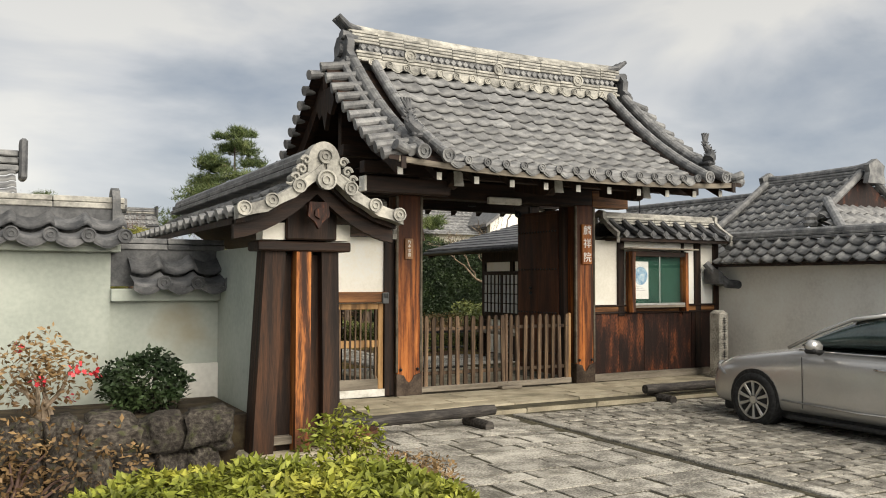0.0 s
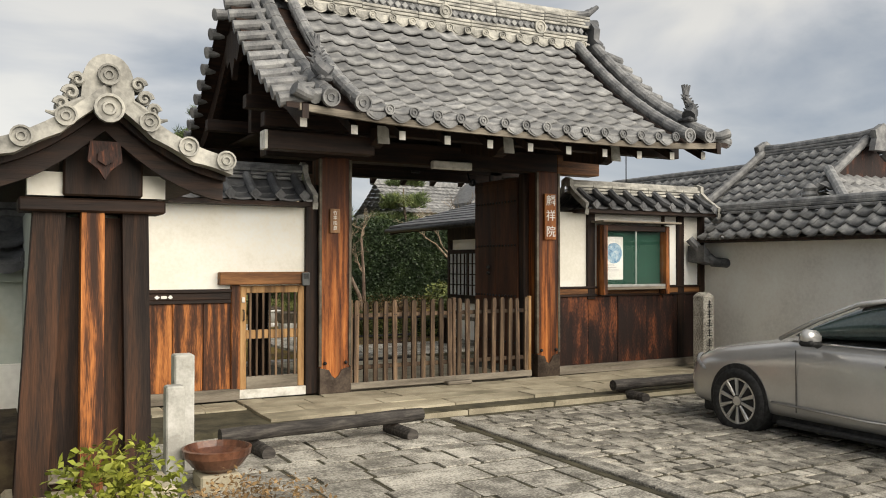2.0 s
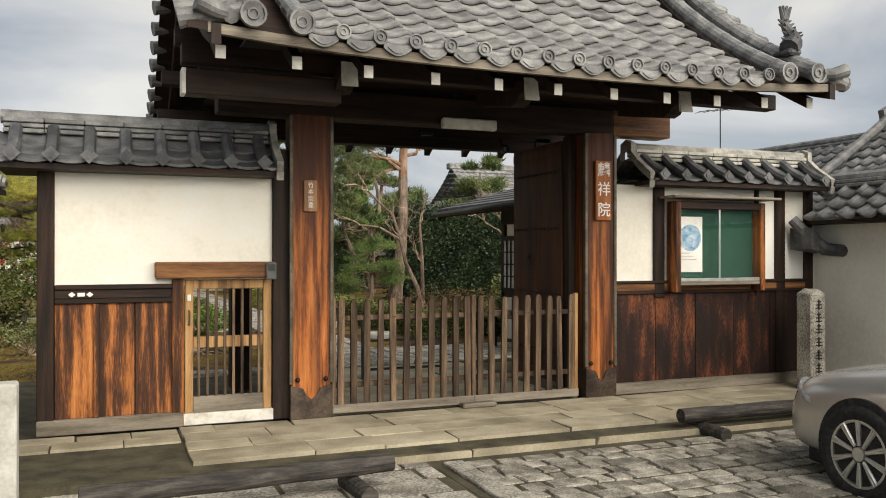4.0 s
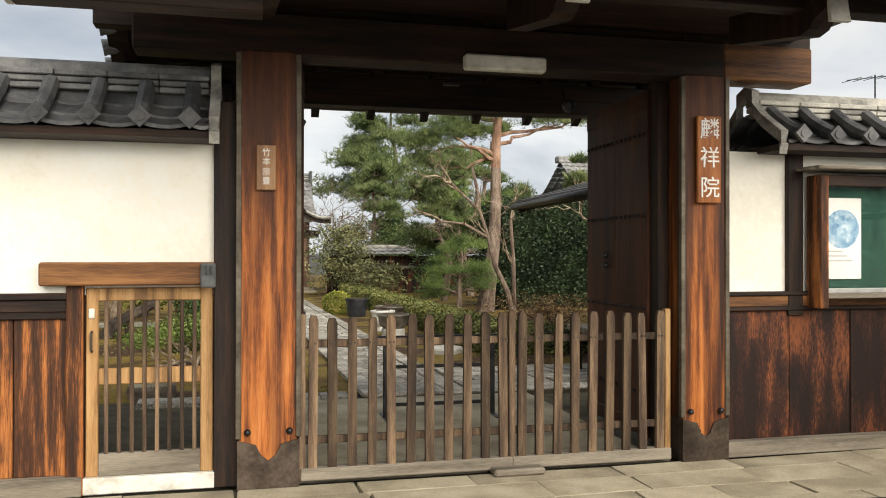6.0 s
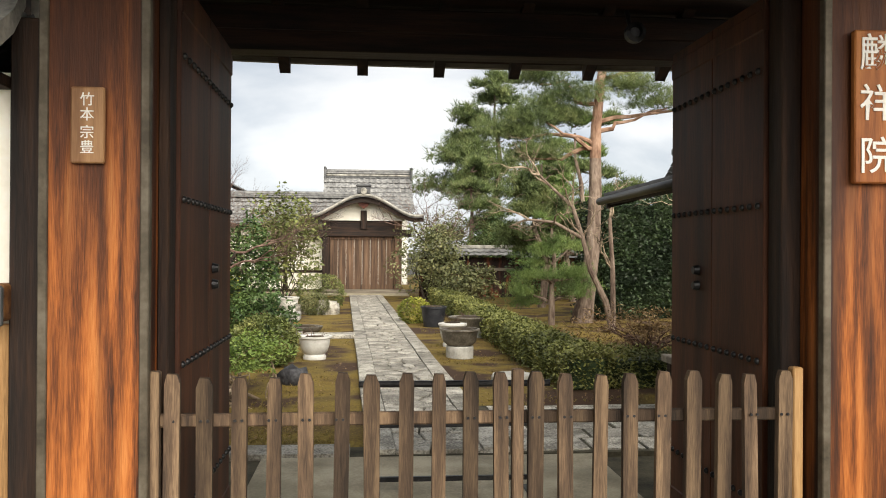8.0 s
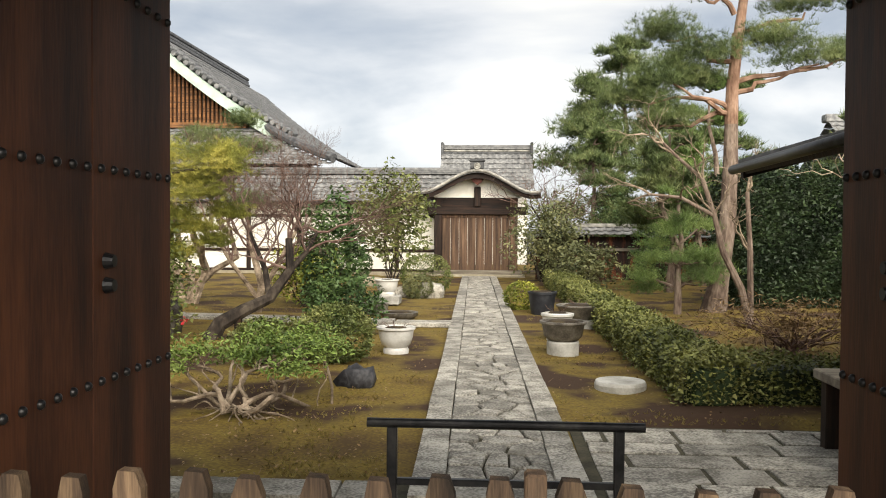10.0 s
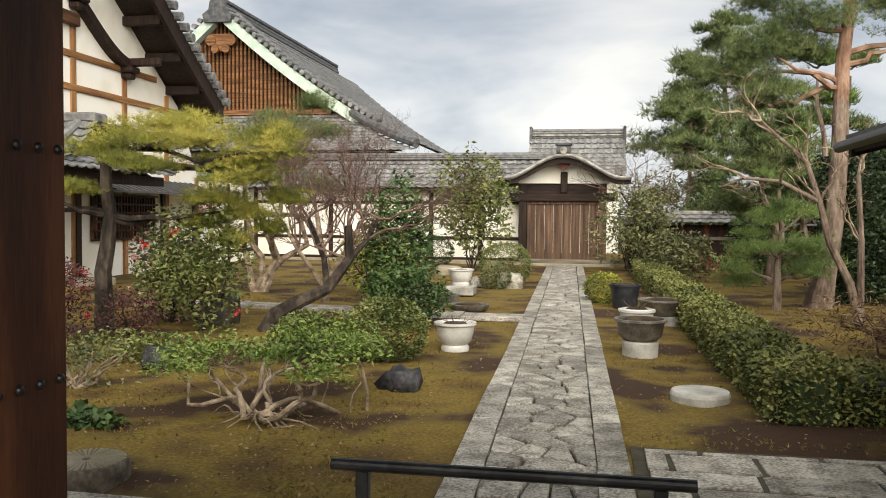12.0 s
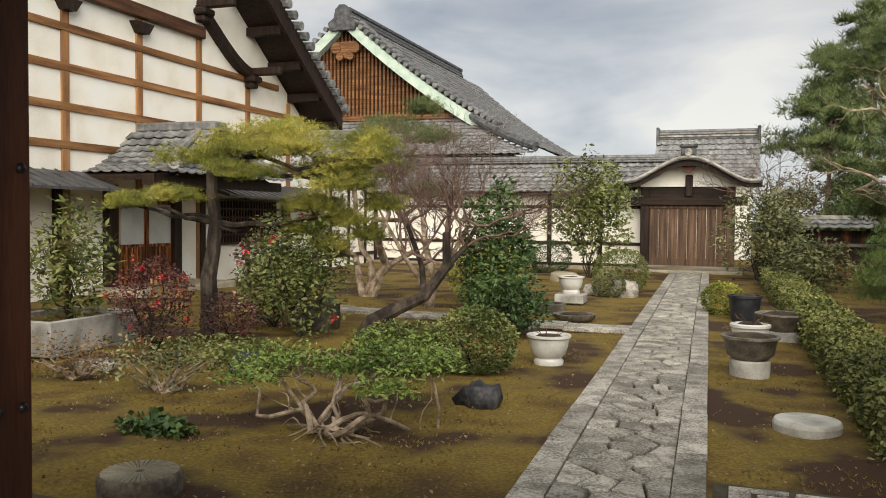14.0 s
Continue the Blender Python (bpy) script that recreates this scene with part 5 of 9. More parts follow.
tile_field(low, -8.5, 57, 0.30, 12, parent=hall, name="hall_tiles", mat=hall_tile, skip=lambda s, c: abs(c) > 8.6 - s * 3.4)
bm = bmesh.new()
for sl, a, b in ((side, -7.3, 10), (side2, -10, 7.3), (low, -8.2, 8.2)):
    g = [[bm.verts.new(sl.at(s, c * (1 - 0.35 * s) if sl is low else c) - Vector((0, 0, 0.08))) for c in (a, b)] for s in np.linspace(0.02, 1, 9)]
    for p, q in zip(g, g[1:]):
        bm.faces.new((p[0], p[1], q[1], q[0]))
part("roof_boarding", bm, WOOD_DARK, hall)
# gable face of slats, board and verge
gpts = [(s, side.at(s, 0)) for s in np.linspace(0.30, 1.0, 12)]
gl = [(p.x, p.z) for s, p in gpts] + [(2 * RX - p.x, p.z) for s, p in gpts[::-1]]
bm = bmesh.new()
plate(bm, gl, "y", GY + 0.3, GY + 0.4)
part("gable_back", bm, WOOD_DARK, hall)
bm = bmesh.new()
for i in range(62):
    x = RX - 5.2 + 0.17 * i
    top = np.interp(abs(x - RX), [abs(p.x - RX) for s, p in gpts[::-1]], [p.z for s, p in gpts[::-1]]) - 0.35
    if top > 5.7:
        box(bm, x - 0.04, GY + 0.15, 5.6, x + 0.04, GY + 0.3, top)
tagged(part("gable_slats", bm, WOOD_BEAM_X, hall, "brown vertical gable slats"), kind="stuff")
part("gable_beam", B((RX - 4.5, GY + 0.1, 5.5, RX + 4.5, GY + 0.3, 5.72)), WOOD_BEAM_X, hall)
for sd in (-1, 1):
    pts = [(RX + sd * (p.x - RX), p.z) for s, p in gpts]
    bm = bmesh.new()
    strip(bm, [(x, z - 0.06) for x, z in pts], [(x, z - 0.54) for x, z in pts], "y", GY - 0.30, GY + 0.1)
    part("bargeboard", bm, MINT, hall, "pale green bargeboard")
    for i in range(26):
        s = 0.29 + 0.70 * i / 25
        p = side.at(s, 0)
        x = RX + sd * (p.x - RX)
        bm = bmesh.new()
        rod(bm, (x, GY - 0.38, p.z + 0.10), (x, GY + 0.5, p.z + 0.16), 0.10, seg=8)
        part("verge_tile", bm, TILE, hall)
bm = bmesh.new()
plate(bm, [(RX - 0.5, RZ - 0.9), (RX + 0.5, RZ - 0.9), (RX + 0.3, RZ - 1.3), (RX, RZ - 1.6), (RX - 0.3, RZ - 1.3)], "y", GY - 0.1, GY + 0.05)
for u in (-0.42, 0.42):
    rod(bm, (RX + u, GY - 0.14, RZ - 1.15), (RX + u, GY + 0.02, RZ - 1.15), 0.22, seg=16)
    rod(bm, (RX + u * 0.55, GY - 0.18, RZ - 1.5), (RX + u * 0.55, GY + 0.02, RZ - 1.5), 0.16, seg=16)
part("gable_pendant", bm, WOOD_BEAM_X, hall, "carved brown gable pendant")
for z, hw in ((RZ - 0.05, 0.34), (RZ + 0.12, 0.28), (RZ + 0.29, 0.30)):
    part("ridge_course", B((RX - hw, GY - 0.3, z, RX + hw, 55.5, z + 0.15), bev=0.03), TILE_DARK, hall)
bm = bmesh.new()
plate(bm, [(RX - 0.55, RZ - 0.5), (RX + 0.55, RZ - 0.5), (RX + 0.62, RZ - 0.2), (RX + 0.36, RZ + 0.0), (RX + 0.30, RZ + 0.34), (RX + 0.12, RZ + 0.52), (RX - 0.12, RZ + 0.52), (RX - 0.30, RZ + 0.34), (RX - 0.36, RZ + 0.0), (RX - 0.62, RZ - 0.2)], "y", GY - 0.45, GY - 0.2)
part("ridge_end_tile", bm, TILE_DARK, hall)
for sd in (-1, 1):
    bm = bmesh.new()
    a, b = Vector((RX + sd * 8.6, 38.1, 3.95)), Vector((RX + sd * 5.0, 41.2, 5.65))
    pipe(bm, [a.lerp(b, i / 6) - Vector((0, 0, 0.5 * (i / 6) * (1 - i / 6))) + Vector((0, 0, 0.12)) for i in range(7)], 0.16, 8)
    part("hip_ridge", bm, TILE_DARK, hall)
    bm = bmesh.new()
    q = side if sd > 0 else side2
    pipe(bm, [q.at(s, -7.0 if sd > 0 else 7.0) + Vector((0, 0, 0.12)) for s in np.linspace(0.32, 0.98, 9)], 0.16, 8)
    part("descending_ridge", bm, TILE_DARK, hall)

# ---------- kitchen building: tall timbered gable wall facing the garden ----------
WX = -4.7
TIMBER = material("honey-brown timber", [(0.15, 0.07, 0.03), (0.30, 0.15, 0.06), (0.42, 0.22, 0.09)], 1.2, stretch=(6, 6, 0.6), rough=0.7, bump=0.2, fine=20, vary=0.2)
TIMBER_DARK = material("dark brown timber", [(0.035, 0.016, 0.009), (0.085, 0.038, 0.018), (0.15, 0.07, 0.032)], 1.2, stretch=(6, 0.6, 6), rough=0.7, bump=0.2, fine=20)
TIMBER_RAIL = material("honey-brown rail", [(0.11, 0.05, 0.02), (0.24, 0.115, 0.045), (0.38, 0.20, 0.08)], 1.2, stretch=(6, 0.6, 6), rough=0.7, bump=0.2, fine=20, vary=0.2)
kitchen = thing("timbered_building", (WX, 24, 0), "tall cream plaster gable building with honey-brown timber grid", "building")
bm = bmesh.new()
plate(bm, [(15.0, 0.0), (32.6, 0.0), (32.6, 2.6), (31.4, 4.55), (22.0, 11.2), (15.0, 6.4)], "x", WX - 6, WX)
part("plaster_wall", bm, PLASTER, kitchen, "cream plaster gable wall")
for y, z1 in ((16.3, 5.5), (18.35, 5.74), (20.4, 5.74), (22.45, 5.74), (24.52, 5.74), (26.6, 5.74), (28.68, 5.0), (30.75, 4.75), (32.5, 2.6)):
    part("stud_post", B((WX, y - 0.10, 0.0, WX + 0.04, y + 0.10, z1), bev=0.008), TIMBER, kitchen)
for z, y0, y1 in ((2.90, 15.0, 32.4), (3.62, 15.0, 32.0), (4.36, 15.0, 31.6), (5.10, 15.4, 30.2)):
    part("rail", B((WX, y0, z - 0.075, WX + 0.05, y1, z + 0.075), bev=0.008), TIMBER_RAIL, kitchen)
part("tie_beam", B((WX, 16.0, 5.72, WX + 0.16, 26.7, 6.0), bev=0.02), TIMBER_DARK, kitchen, "dark brown tie beam")
bm = bmesh.new()
arc = [(26.5 + 2.35 * i / 12, 6.35 - 1.15 * math.sin(i / 12 * math.pi / 2) ** 1.2) for i in range(13)]
strip(bm, [(y, z + 0.13) for y, z in arc], [(y, z - 0.10) for y, z in arc], "x", WX, WX + 0.24)
part("rainbow_beam", bm, WOOD_DARK, kitchen, "dark curved rainbow beam")
for y, z in ((24.52, 6.55), (26.6, 6.25), (28.68, 5.02)):
    part("bracket_block", B((WX, y - 0.22, z, WX + 0.34, y + 0.22, z + 0.16), bev=0.04), WOOD_DARK, kitchen)
    part("bracket_block", B((WX, y - 0.14, z - 0.15, WX + 0.26, y + 0.14, z), bev=0.03), WOOD_DARK, kitchen)
    part("bracket_arm", B((WX, y - 0.09, z + 0.16, WX + 1.0, y + 0.09, z + 0.36), bev=0.03), WOOD_DARK, kitchen)
for y in (20.4, 22.45, 24.52):
    bm = bmesh.new()
    plate(bm, [(y - 0.28, 5.62), (y + 0.28, 5.62), (y + 0.12, 5.40), (y - 0.12, 5.40)], "x", WX, WX + 0.2)
    part("bracket", bm, WOOD_DARK, kitchen)
kroof = Slope((WX - 2.5, 31.9, 4.65), (WX - 2.5, 21.6, 12.2), (-1, 0, 0), sag=0.28)
kroof2 = Slope((WX - 2.5, 11.3, 4.65), (WX - 2.5, 21.6, 12.2), (1, 0, 0), sag=0.28)
for q in (kroof, kroof2):
    bm = bmesh.new()
    pts = [q.at(i / 12, 0) for i in range(13)]
    strip(bm, [(p.y, p.z) for p in pts], [(p.y, p.z - 0.30) for p in pts], "x", WX - 6.5, WX + 1.05)
    part("roof_deck", bm, WOOD_DARK, kitchen)
    bm = bmesh.new()
    strip(bm, [(p.y, p.z - 0.02) for p in pts], [(p.y, p.z - 0.55) for p in pts], "x", WX + 1.05, WX + 1.15)
    part("bargeboard", bm, WOOD_DARK, kitchen)
    for i in range(34):
        p = q.at(i / 34, 0)
        bm = bmesh.new()
        rod(bm, (WX + 0.6, p.y, p.z + 0.12), (WX + 1.32, p.y, p.z + 0.06), 0.12, seg=8)
        part("verge_tile", bm, TILE, kitchen)
    tile_field(q, -3.5 if q is kroof else -3.5, 26, 0.27, 30, parent=kitchen, name="roof_tiles", mat=TILE_JOIN)
for k in range(7):
    y = 31.9 - 1.05 * k
    part("purlin_end", B((WX, y - 0.12, kroof.at((31.9 - y) / 10.3, 0).z - 0.52, WX + 1.0, y + 0.12, kroof.at((31.9 - y) / 10.3, 0).z - 0.3)), WOOD_DARK, kitchen)
# pent roof and entrance
METAL_ROOF = material("dark sheet roof", [(0.05, 0.05, 0.052), (0.08, 0.08, 0.082), (0.11, 0.11, 0.11)], 3, stretch=(1, 5, 1), rough=0.5, bump=0.1)
for y0, y1 in ((15.0, 22.9), (26.4, 32.4)):
    bm = bmesh.new()
    plate(bm, [(WX, 2.42), (WX + 1.0, 2.08), (WX + 1.0, 2.03), (WX, 2.30)], "y", y0, y1)
    part("pent_roof", bm, METAL_ROOF, kitchen, "dark sheet pent roof")
    bm = bmesh.new()
    for i in range(int((y1 - y0) / 0.3)):
        y = y0 + 0.3 * i
        plate(bm, [(WX, 2.445), (WX + 1.0, 2.105), (WX + 1.0, 2.075), (WX, 2.415)], "y", y - 0.012, y + 0.012)
    tagged(part("pent_seams", bm, METAL_ROOF, kitchen), kind="stuff")
part("door_leaf", B((WX + 0.02, 23.75, 0.15, WX + 0.07, 24.66, 1.9)), WOOD_PANEL, kitchen, "brown sliding door leaf")
part("door_leaf", B((WX + 0.05, 24.62, 0.15, WX + 0.10, 25.5, 1.9)), WOOD_PANEL, kitchen, "brown sliding door leaf")
PALE_PANE = material("pale paper pane", [(0.42, 0.45, 0.44), (0.5, 0.52, 0.51), (0.56, 0.58, 0.56)], 2, rough=0.4, bump=0.02)
for y0 in (23.83, 24.72):
    part("door_pane", B((WX + 0.06, y0, 0.98, WX + 0.115, y0 + 0.7, 1.82), bev=0), PALE_PANE, kitchen, "pale door pane")
    for i in range(9):
        part("door_bar", B((WX + 0.06, y0 + 0.08 * i, 0.25, WX + 0.12, y0 + 0.08 * i + 0.03, 0.92), bev=0), WOOD_PANEL, kitchen)
for y in (23.55, 25.6):
    part("door_post", B((WX, y - 0.12, 0.0, WX + 0.2, y + 0.12, 2.2)), WOOD_DARK, kitchen)
part("door_step", B((WX, 23.0, -0.05, WX + 1.3, 26.2, 0.14), bev=0.03), GRANITE_STEP, kitchen)
LATTICE = (27.2, 30.1, 0.88, 2.0)
part("window_dark", B((WX + 0.02, LATTICE[0], LATTICE[2], WX + 0.04, LATTICE[1], LATTICE[3]), bev=0), WOOD_DARK, kitchen, "dark window behind a lattice")
for i in range(22):
    y = LATTICE[0] + 0.132 * i
    part("lattice_bar", B((WX + 0.04, y, LATTICE[2], WX + 0.09, y + 0.05, LATTICE[3]), bev=0), WOOD_PANEL_DARK, kitchen)
for i in range(6):
    z = LATTICE[2] + 0.215 * i
    part("lattice_rail", B((WX + 0.05, LATTICE[0] - 0.05, z, WX + 0.10, LATTICE[1] + 0.05, z + 0.05), bev=0), WOOD_DARK, kitchen)
for y in (18, 20, 22.2, 26.7, 30.5, 32.3):
    part("low_post", B((WX + 0.01, y - 0.09, 0, WX + 0.08, y + 0.09, 2.3)), WOOD_DARK, kitchen)
porch = thing("entrance_porch", (-3.8, 24.6, 0), "small tiled hipped porch roof over the entrance", "porch roof")
for ey, sgn in ((22.9, 1), (26.6, -1)):
    sl = Slope((-3.7, ey, 2.42), (-3.7, 24.65 - sgn * 0.35, 3.35), (sgn, 0, 0), sag=0.14)
    tile_field(sl, -1.05, 8, 0.27, 8, parent=porch, name="porch_tiles", mat=TILE_JOIN)
sl = Slope((-2.35, 24.65, 2.38), (-3.3, 24.65, 3.1), (0, 1, 0), sag=0.08)
tile_field(sl, -2.2, 16, 0.275, 4, parent=porch, name="porch_tiles", mat=TILE_JOIN, skip=lambda s, c: abs(c) > 2.3 - s * 1.6)
bm = bmesh.new()
for sgn in (-1, 1):
    run = [(24.65 + sgn * 1.85 - sgn * 1.5 * i / 8, 2.36 + 0.93 * i / 8 - 0.56 * (i / 8) * (1 - i / 8)) for i in range(9)]
    strip(bm, [(y, z - 0.02) for y, z in run], [(y, z - 0.10) for y, z in run], "x", WX, -2.7)
part("roof_boarding", bm, WOOD_DARK, porch)
part("ridge", B((WX, 24.4, 3.32, -2.75, 24.9, 3.52), bev=0.04), TILE, porch)
bm = bmesh.new()
for sgn in (-1, 1):
    pipe(bm, [(-2.35, 24.65 + sgn * 2.2, 2.48), (-2.9, 24.65 + sgn * 1.2, 2.85), (-3.0, 24.65 + sgn * 0.4, 3.3)], 0.085, 8)
part("hip_ridge", bm, TILE, porch)
piece("crest_disc", disc_mesh("crest_disc", 0.12, TILE_PALE, 0.04), porch, pose(-2.3, 22.5, 2.55, 0, 0, 60))
part("porch_beam", B((-2.9, 22.4, 2.15, -2.65, 26.9, 2.35)), WOOD_DARK, porch)
wall_side = thing("wall_side", (WX, 35, 0), "low white plaster wall with dark posts", "wall", kind="structure")
part("plaster", B((WX - 0.1, 32.6, 0, WX + 0.05, 36.7, 2.5), bev=0), PLASTER, wall_side)
for y in (33.3, 34.6, 35.9):
    part("post", B((WX + 0.05, y - 0.07, 0, WX + 0.09, y + 0.07, 2.5)), WOOD_DARK, wall_side)
part("rail", B((WX + 0.05, 32.6, 0.3, WX + 0.10, 36.7, 0.42)), WOOD_DARK, wall_side)

# ---------- small house beside the gate, slate roof with gutter ----------
lodge = thing("gate_lodge", (10.5, 14, 0), "small low house with a dark slate roof, gutter and lattice window", "building")
part("wall", B((9.75, 13.4, 0.0, 13.4, 15.9, 2.3), bev=0), PLASTER, lodge)
SLATE = material("dark slate sheet", [(0.06, 0.062, 0.065), (0.10, 0.10, 0.105), (0.15, 0.15, 0.152)], 4, stretch=(1, 1, 1), rough=0.55, bump=0.15, vary=0.15)
for i in range(9):
    a, b = i / 9, (i + 1) / 9
    xa, xb, za, zb = 9.0 + 2.6 * a, 9.0 + 2.6 * b, 2.24 + 0.72 * a, 2.24 + 0.72 * b
    bm = bmesh.new()
    plate(bm, [(xa, za + 0.03), (xb, zb + 0.015), (xb, zb - 0.02), (xa, za - 0.005)], "y", 13.2, 17.2)
    part("slate_course", bm, SLATE, lodge)
bm = bmesh.new()
plate(bm, [(9.04, 2.20), (11.6, 2.90), (14.2, 2.2), (14.2, 2.12), (11.6, 2.78), (9.06, 2.12)], "y", 13.25, 17.15)
part("roof_deck", bm, WOOD_DARK, lodge)
bm = bmesh.new()
plate(bm, [(9.02, 2.25), (11.6, 2.97), (11.6, 2.79), (9.04, 2.08)], "y", 17.15, 17.22)
part("bargeboard", bm, WOOD_DARK, lodge)
bm = bmesh.new()
pipe(bm, [(8.96, 13.2, 2.20), (8.96, 17.25, 2.17)], 0.047, 12)
part("gutter", bm, IRON, lodge, "dark round gutter", smooth=True)
for y in (13.45, 14.72, 15.84):
    part("post", B((9.70, y - 0.06, 0, 9.76, y + 0.06, 2.3)), WOOD_DARK, lodge)
part("window_frame", B((9.69, 13.46, 0.80, 9.74, 15.84, 1.76)), WOOD_DARK, lodge)
part("lintel", B((9.69, 13.4, 1.96, 9.77, 15.9, 2.3)), WOOD_DARK, lodge)
part("paper_pane", B((9.685, 13.52, 0.86, 9.70, 15.78, 1.70), bev=0), PALE_PANE, lodge, "pale paper panes")
for i in range(16):
    part("window_bar", B((9.665, 13.52 + 0.15 * i, 0.86, 9.685, 13.545 + 0.15 * i + (0.05 if i % 5 == 0 else 0), 1.70), bev=0), WOOD_DARK, lodge)
for i in range(5):
    part("window_rail", B((9.66, 13.52, 0.86 + 0.205 * i, 9.68, 15.78, 0.88 + 0.205 * i), bev=0), WOOD_DARK, lodge)
part("rail", B((9.70, 13.4, 0.72, 9.77, 15.9, 0.82)), WOOD_DARK, lodge)

# ---------- tile-topped board fence at the garden's far side ----------
garden_fence = thing("board_fence", (11, 35, 0), "dark board fence with a pale tiled top", "fence")
part("board_face", B((7.8, 35.0, 0, 19, 35.08, 1.35), bev=0), WOOD_PANEL_DARK, garden_fence)
for i in range(9):
    part("post", B((8.0 + 1.3 * i, 34.94, 0, 8.12 + 1.3 * i, 35.0, 1.4)), WOOD_DARK, garden_fence)
part("rail", B((7.8, 34.93, 0.9, 19, 35.0, 1.0)), WOOD_SILVER, garden_fence)
for sgn in (-1, 1):
    sl = Slope((13.4, 35.04 + sgn * 0.42, 1.42), (13.4, 35.04 + sgn * 0.05, 1.66), (-sgn, 0, 0), sag=0.01)
    tile_field(sl, -5.6, 41, 0.27, 2, parent=garden_fence, name="fence_tiles", mat=TILE_JOIN)
part("ridge", B((7.8, 34.95, 1.64, 19, 35.13, 1.76), bev=0.02), TILE_PALE, garden_fence)

# ---------- houses beyond the street walls ----------
house = thing("neighbour_house", (16, 13, 0), "low neighbouring house with grey pantile roofs in two heights", "house")
part("wall", B((13.6, 10.2, 0, 19, 19.5, 1.75), bev=0), PLASTER_GREY, house)
for sgn in (-1, 1):
    high_roof = Slope((16.35 + sgn * 3.45, 12.4, 1.75), (16.35 + sgn * 0.1, 12.4, 3.80), (0, sgn, 0), sag=0.10)
    tile_field(high_roof, -1.22, 9, 0.27, 13, parent=house, name="roof_tiles", mat=TILE_JOIN, wave=1.7)
    low_roof = Slope((16.55 + sgn * 3.4, 16.3, 1.70), (16.55 + sgn * 0.1, 16.3, 3.55), (0, sgn, 0), sag=0.10)
    tile_field(low_roof, -2.55, 19, 0.27, 12, parent=house, name="roof_tiles", mat=TILE_JOIN, wave=1.7)
    for c in (-1.22, 1.22):
        bm = bmesh.new()
        roll_along(bm, high_roof, c, 0.085, 10, 0.5 if c * sgn < 0 else 0.1, 1.0, 0.08, 10)
        part("descending_ridge", bm, TILE, house)
        q = high_roof.at(0.5 if c * sgn < 0 else 0.1, c)
        bm = bmesh.new()
        lathe(bm, [(0.13, 0.0), (0.15, 0.06), (0.11, 0.12), (0.13, 0.18), (0.05, 0.26), (0.01, 0.27)], q, 12)
        part("ridge_end_tile", bm, TILE, house)
bm = bmesh.new()
for z, hw in ((3.74, 0.17), (3.80, 0.15), (3.86, 0.13)):
    box(bm, 16.35 - hw, 11.0, z, 16.35 + hw, 13.65, z + 0.05, 0.01)
pipe(bm, [(16.35, 10.95, 4.02), (16.35, 11.4, 3.97), (16.35, 13.2, 3.95), (16.35, 13.68, 3.98)], 0.085, 10)
part("main_ridge", bm, TILE, house)
for y in (10.98, 13.68):
    bm = bmesh.new()
    plate(bm, [(16.05, 3.62), (16.65, 3.62), (16.58, 3.85), (16.62, 4.0), (16.35, 4.14), (16.08, 4.0), (16.12, 3.85)], "y", y - 0.06, y + 0.06)
    part("ridge_end_tile", bm, TILE, house)
bm = bmesh.new()
for z, hw in ((3.50, 0.13), (3.56, 0.11)):
    box(bm, 16.55 - hw, 13.7, z, 16.55 + hw, 18.85, z + 0.05, 0.01)
pipe(bm, [(16.55, 13.7, 3.66), (16.55, 18.9, 3.68)], 0.075, 10)
part("low_ridge", bm, TILE, house)
bm = bmesh.new()
plate(bm, [(15.1, 3.0), (17.6, 3.0), (16.35, 3.76)], "y", 11.22, 11.32)
part("gable", bm, WOOD_PANEL_DARK, house, "dark brown boarded gable")
skirt = Slope((16.35, 8.9, 1.85), (16.35, 11.2, 3.15), (1, 0, 0), sag=0.05)
tile_field(skirt, -3.1, 23, 0.27, 7, parent=house, name="roof_tiles", mat=TILE_JOIN, wave=1.7, skip=lambda s, c: abs(c) > 3.4 - 2.1 * s)
for sgn in (-1, 1):
    bm = bmesh.new()
    pipe(bm, [(16.35 + sgn * 3.4, 8.95, 1.95), (16.35 + sgn * 2.3, 10.1, 2.56), (16.35 + sgn * 1.3, 11.15, 3.22)], 0.09, 10)
    part("hip_ridge", bm, TILE, house)
far_house = thing("far_house", (20, 36, 0), "grey tiled house with a white gable beyond the hedge", "house")
part("wall", B((17.6, 35.0, 0, 24.0, 40.0, 3.85), bev=0), PLASTER, far_house)
for sgn in (-1, 1):
    sl = Slope((20.4, 37.0 + sgn * 2.7, 3.75), (20.4, 37.0 + sgn * 0.1, 5.2), (-sgn, 0, 0), sag=0.1)
    tile_field(sl, -3.0, 22, 0.27, 9, parent=far_house, name="roof_tiles", mat=TILE_JOIN)
part("ridge", B((17.3, 36.8, 5.15, 23.4, 37.2, 5.42), bev=0.04), TILE, far_house)
bm = bmesh.new()
plate(bm, [(21.2, 3.2), (25.0, 3.2), (25.0, 4.6), (23.1, 5.6), (21.2, 4.3)], "y", 34.0, 34.3)
part("white_gable", bm, PLASTER, far_house, "white plaster gable")
bm = bmesh.new()
strip(bm, [(20.7, 4.25), (23.1, 5.95), (25.5, 4.25)], [(20.7, 4.1), (23.1, 5.78), (25.5, 4.1)], "y", 33.6, 37.0)
part("gable_roof", bm, TILE, far_house)
antenna = thing("antenna", (16.2, 18.0, 3.4), "thin roof aerial on a mast", "antenna")
bm = bmesh.new()
rod(bm, (16.2, 18.0, 3.3), (16.2, 18.0, 4.75), 0.014, seg=6)
part("mast", bm, IRON, antenna)
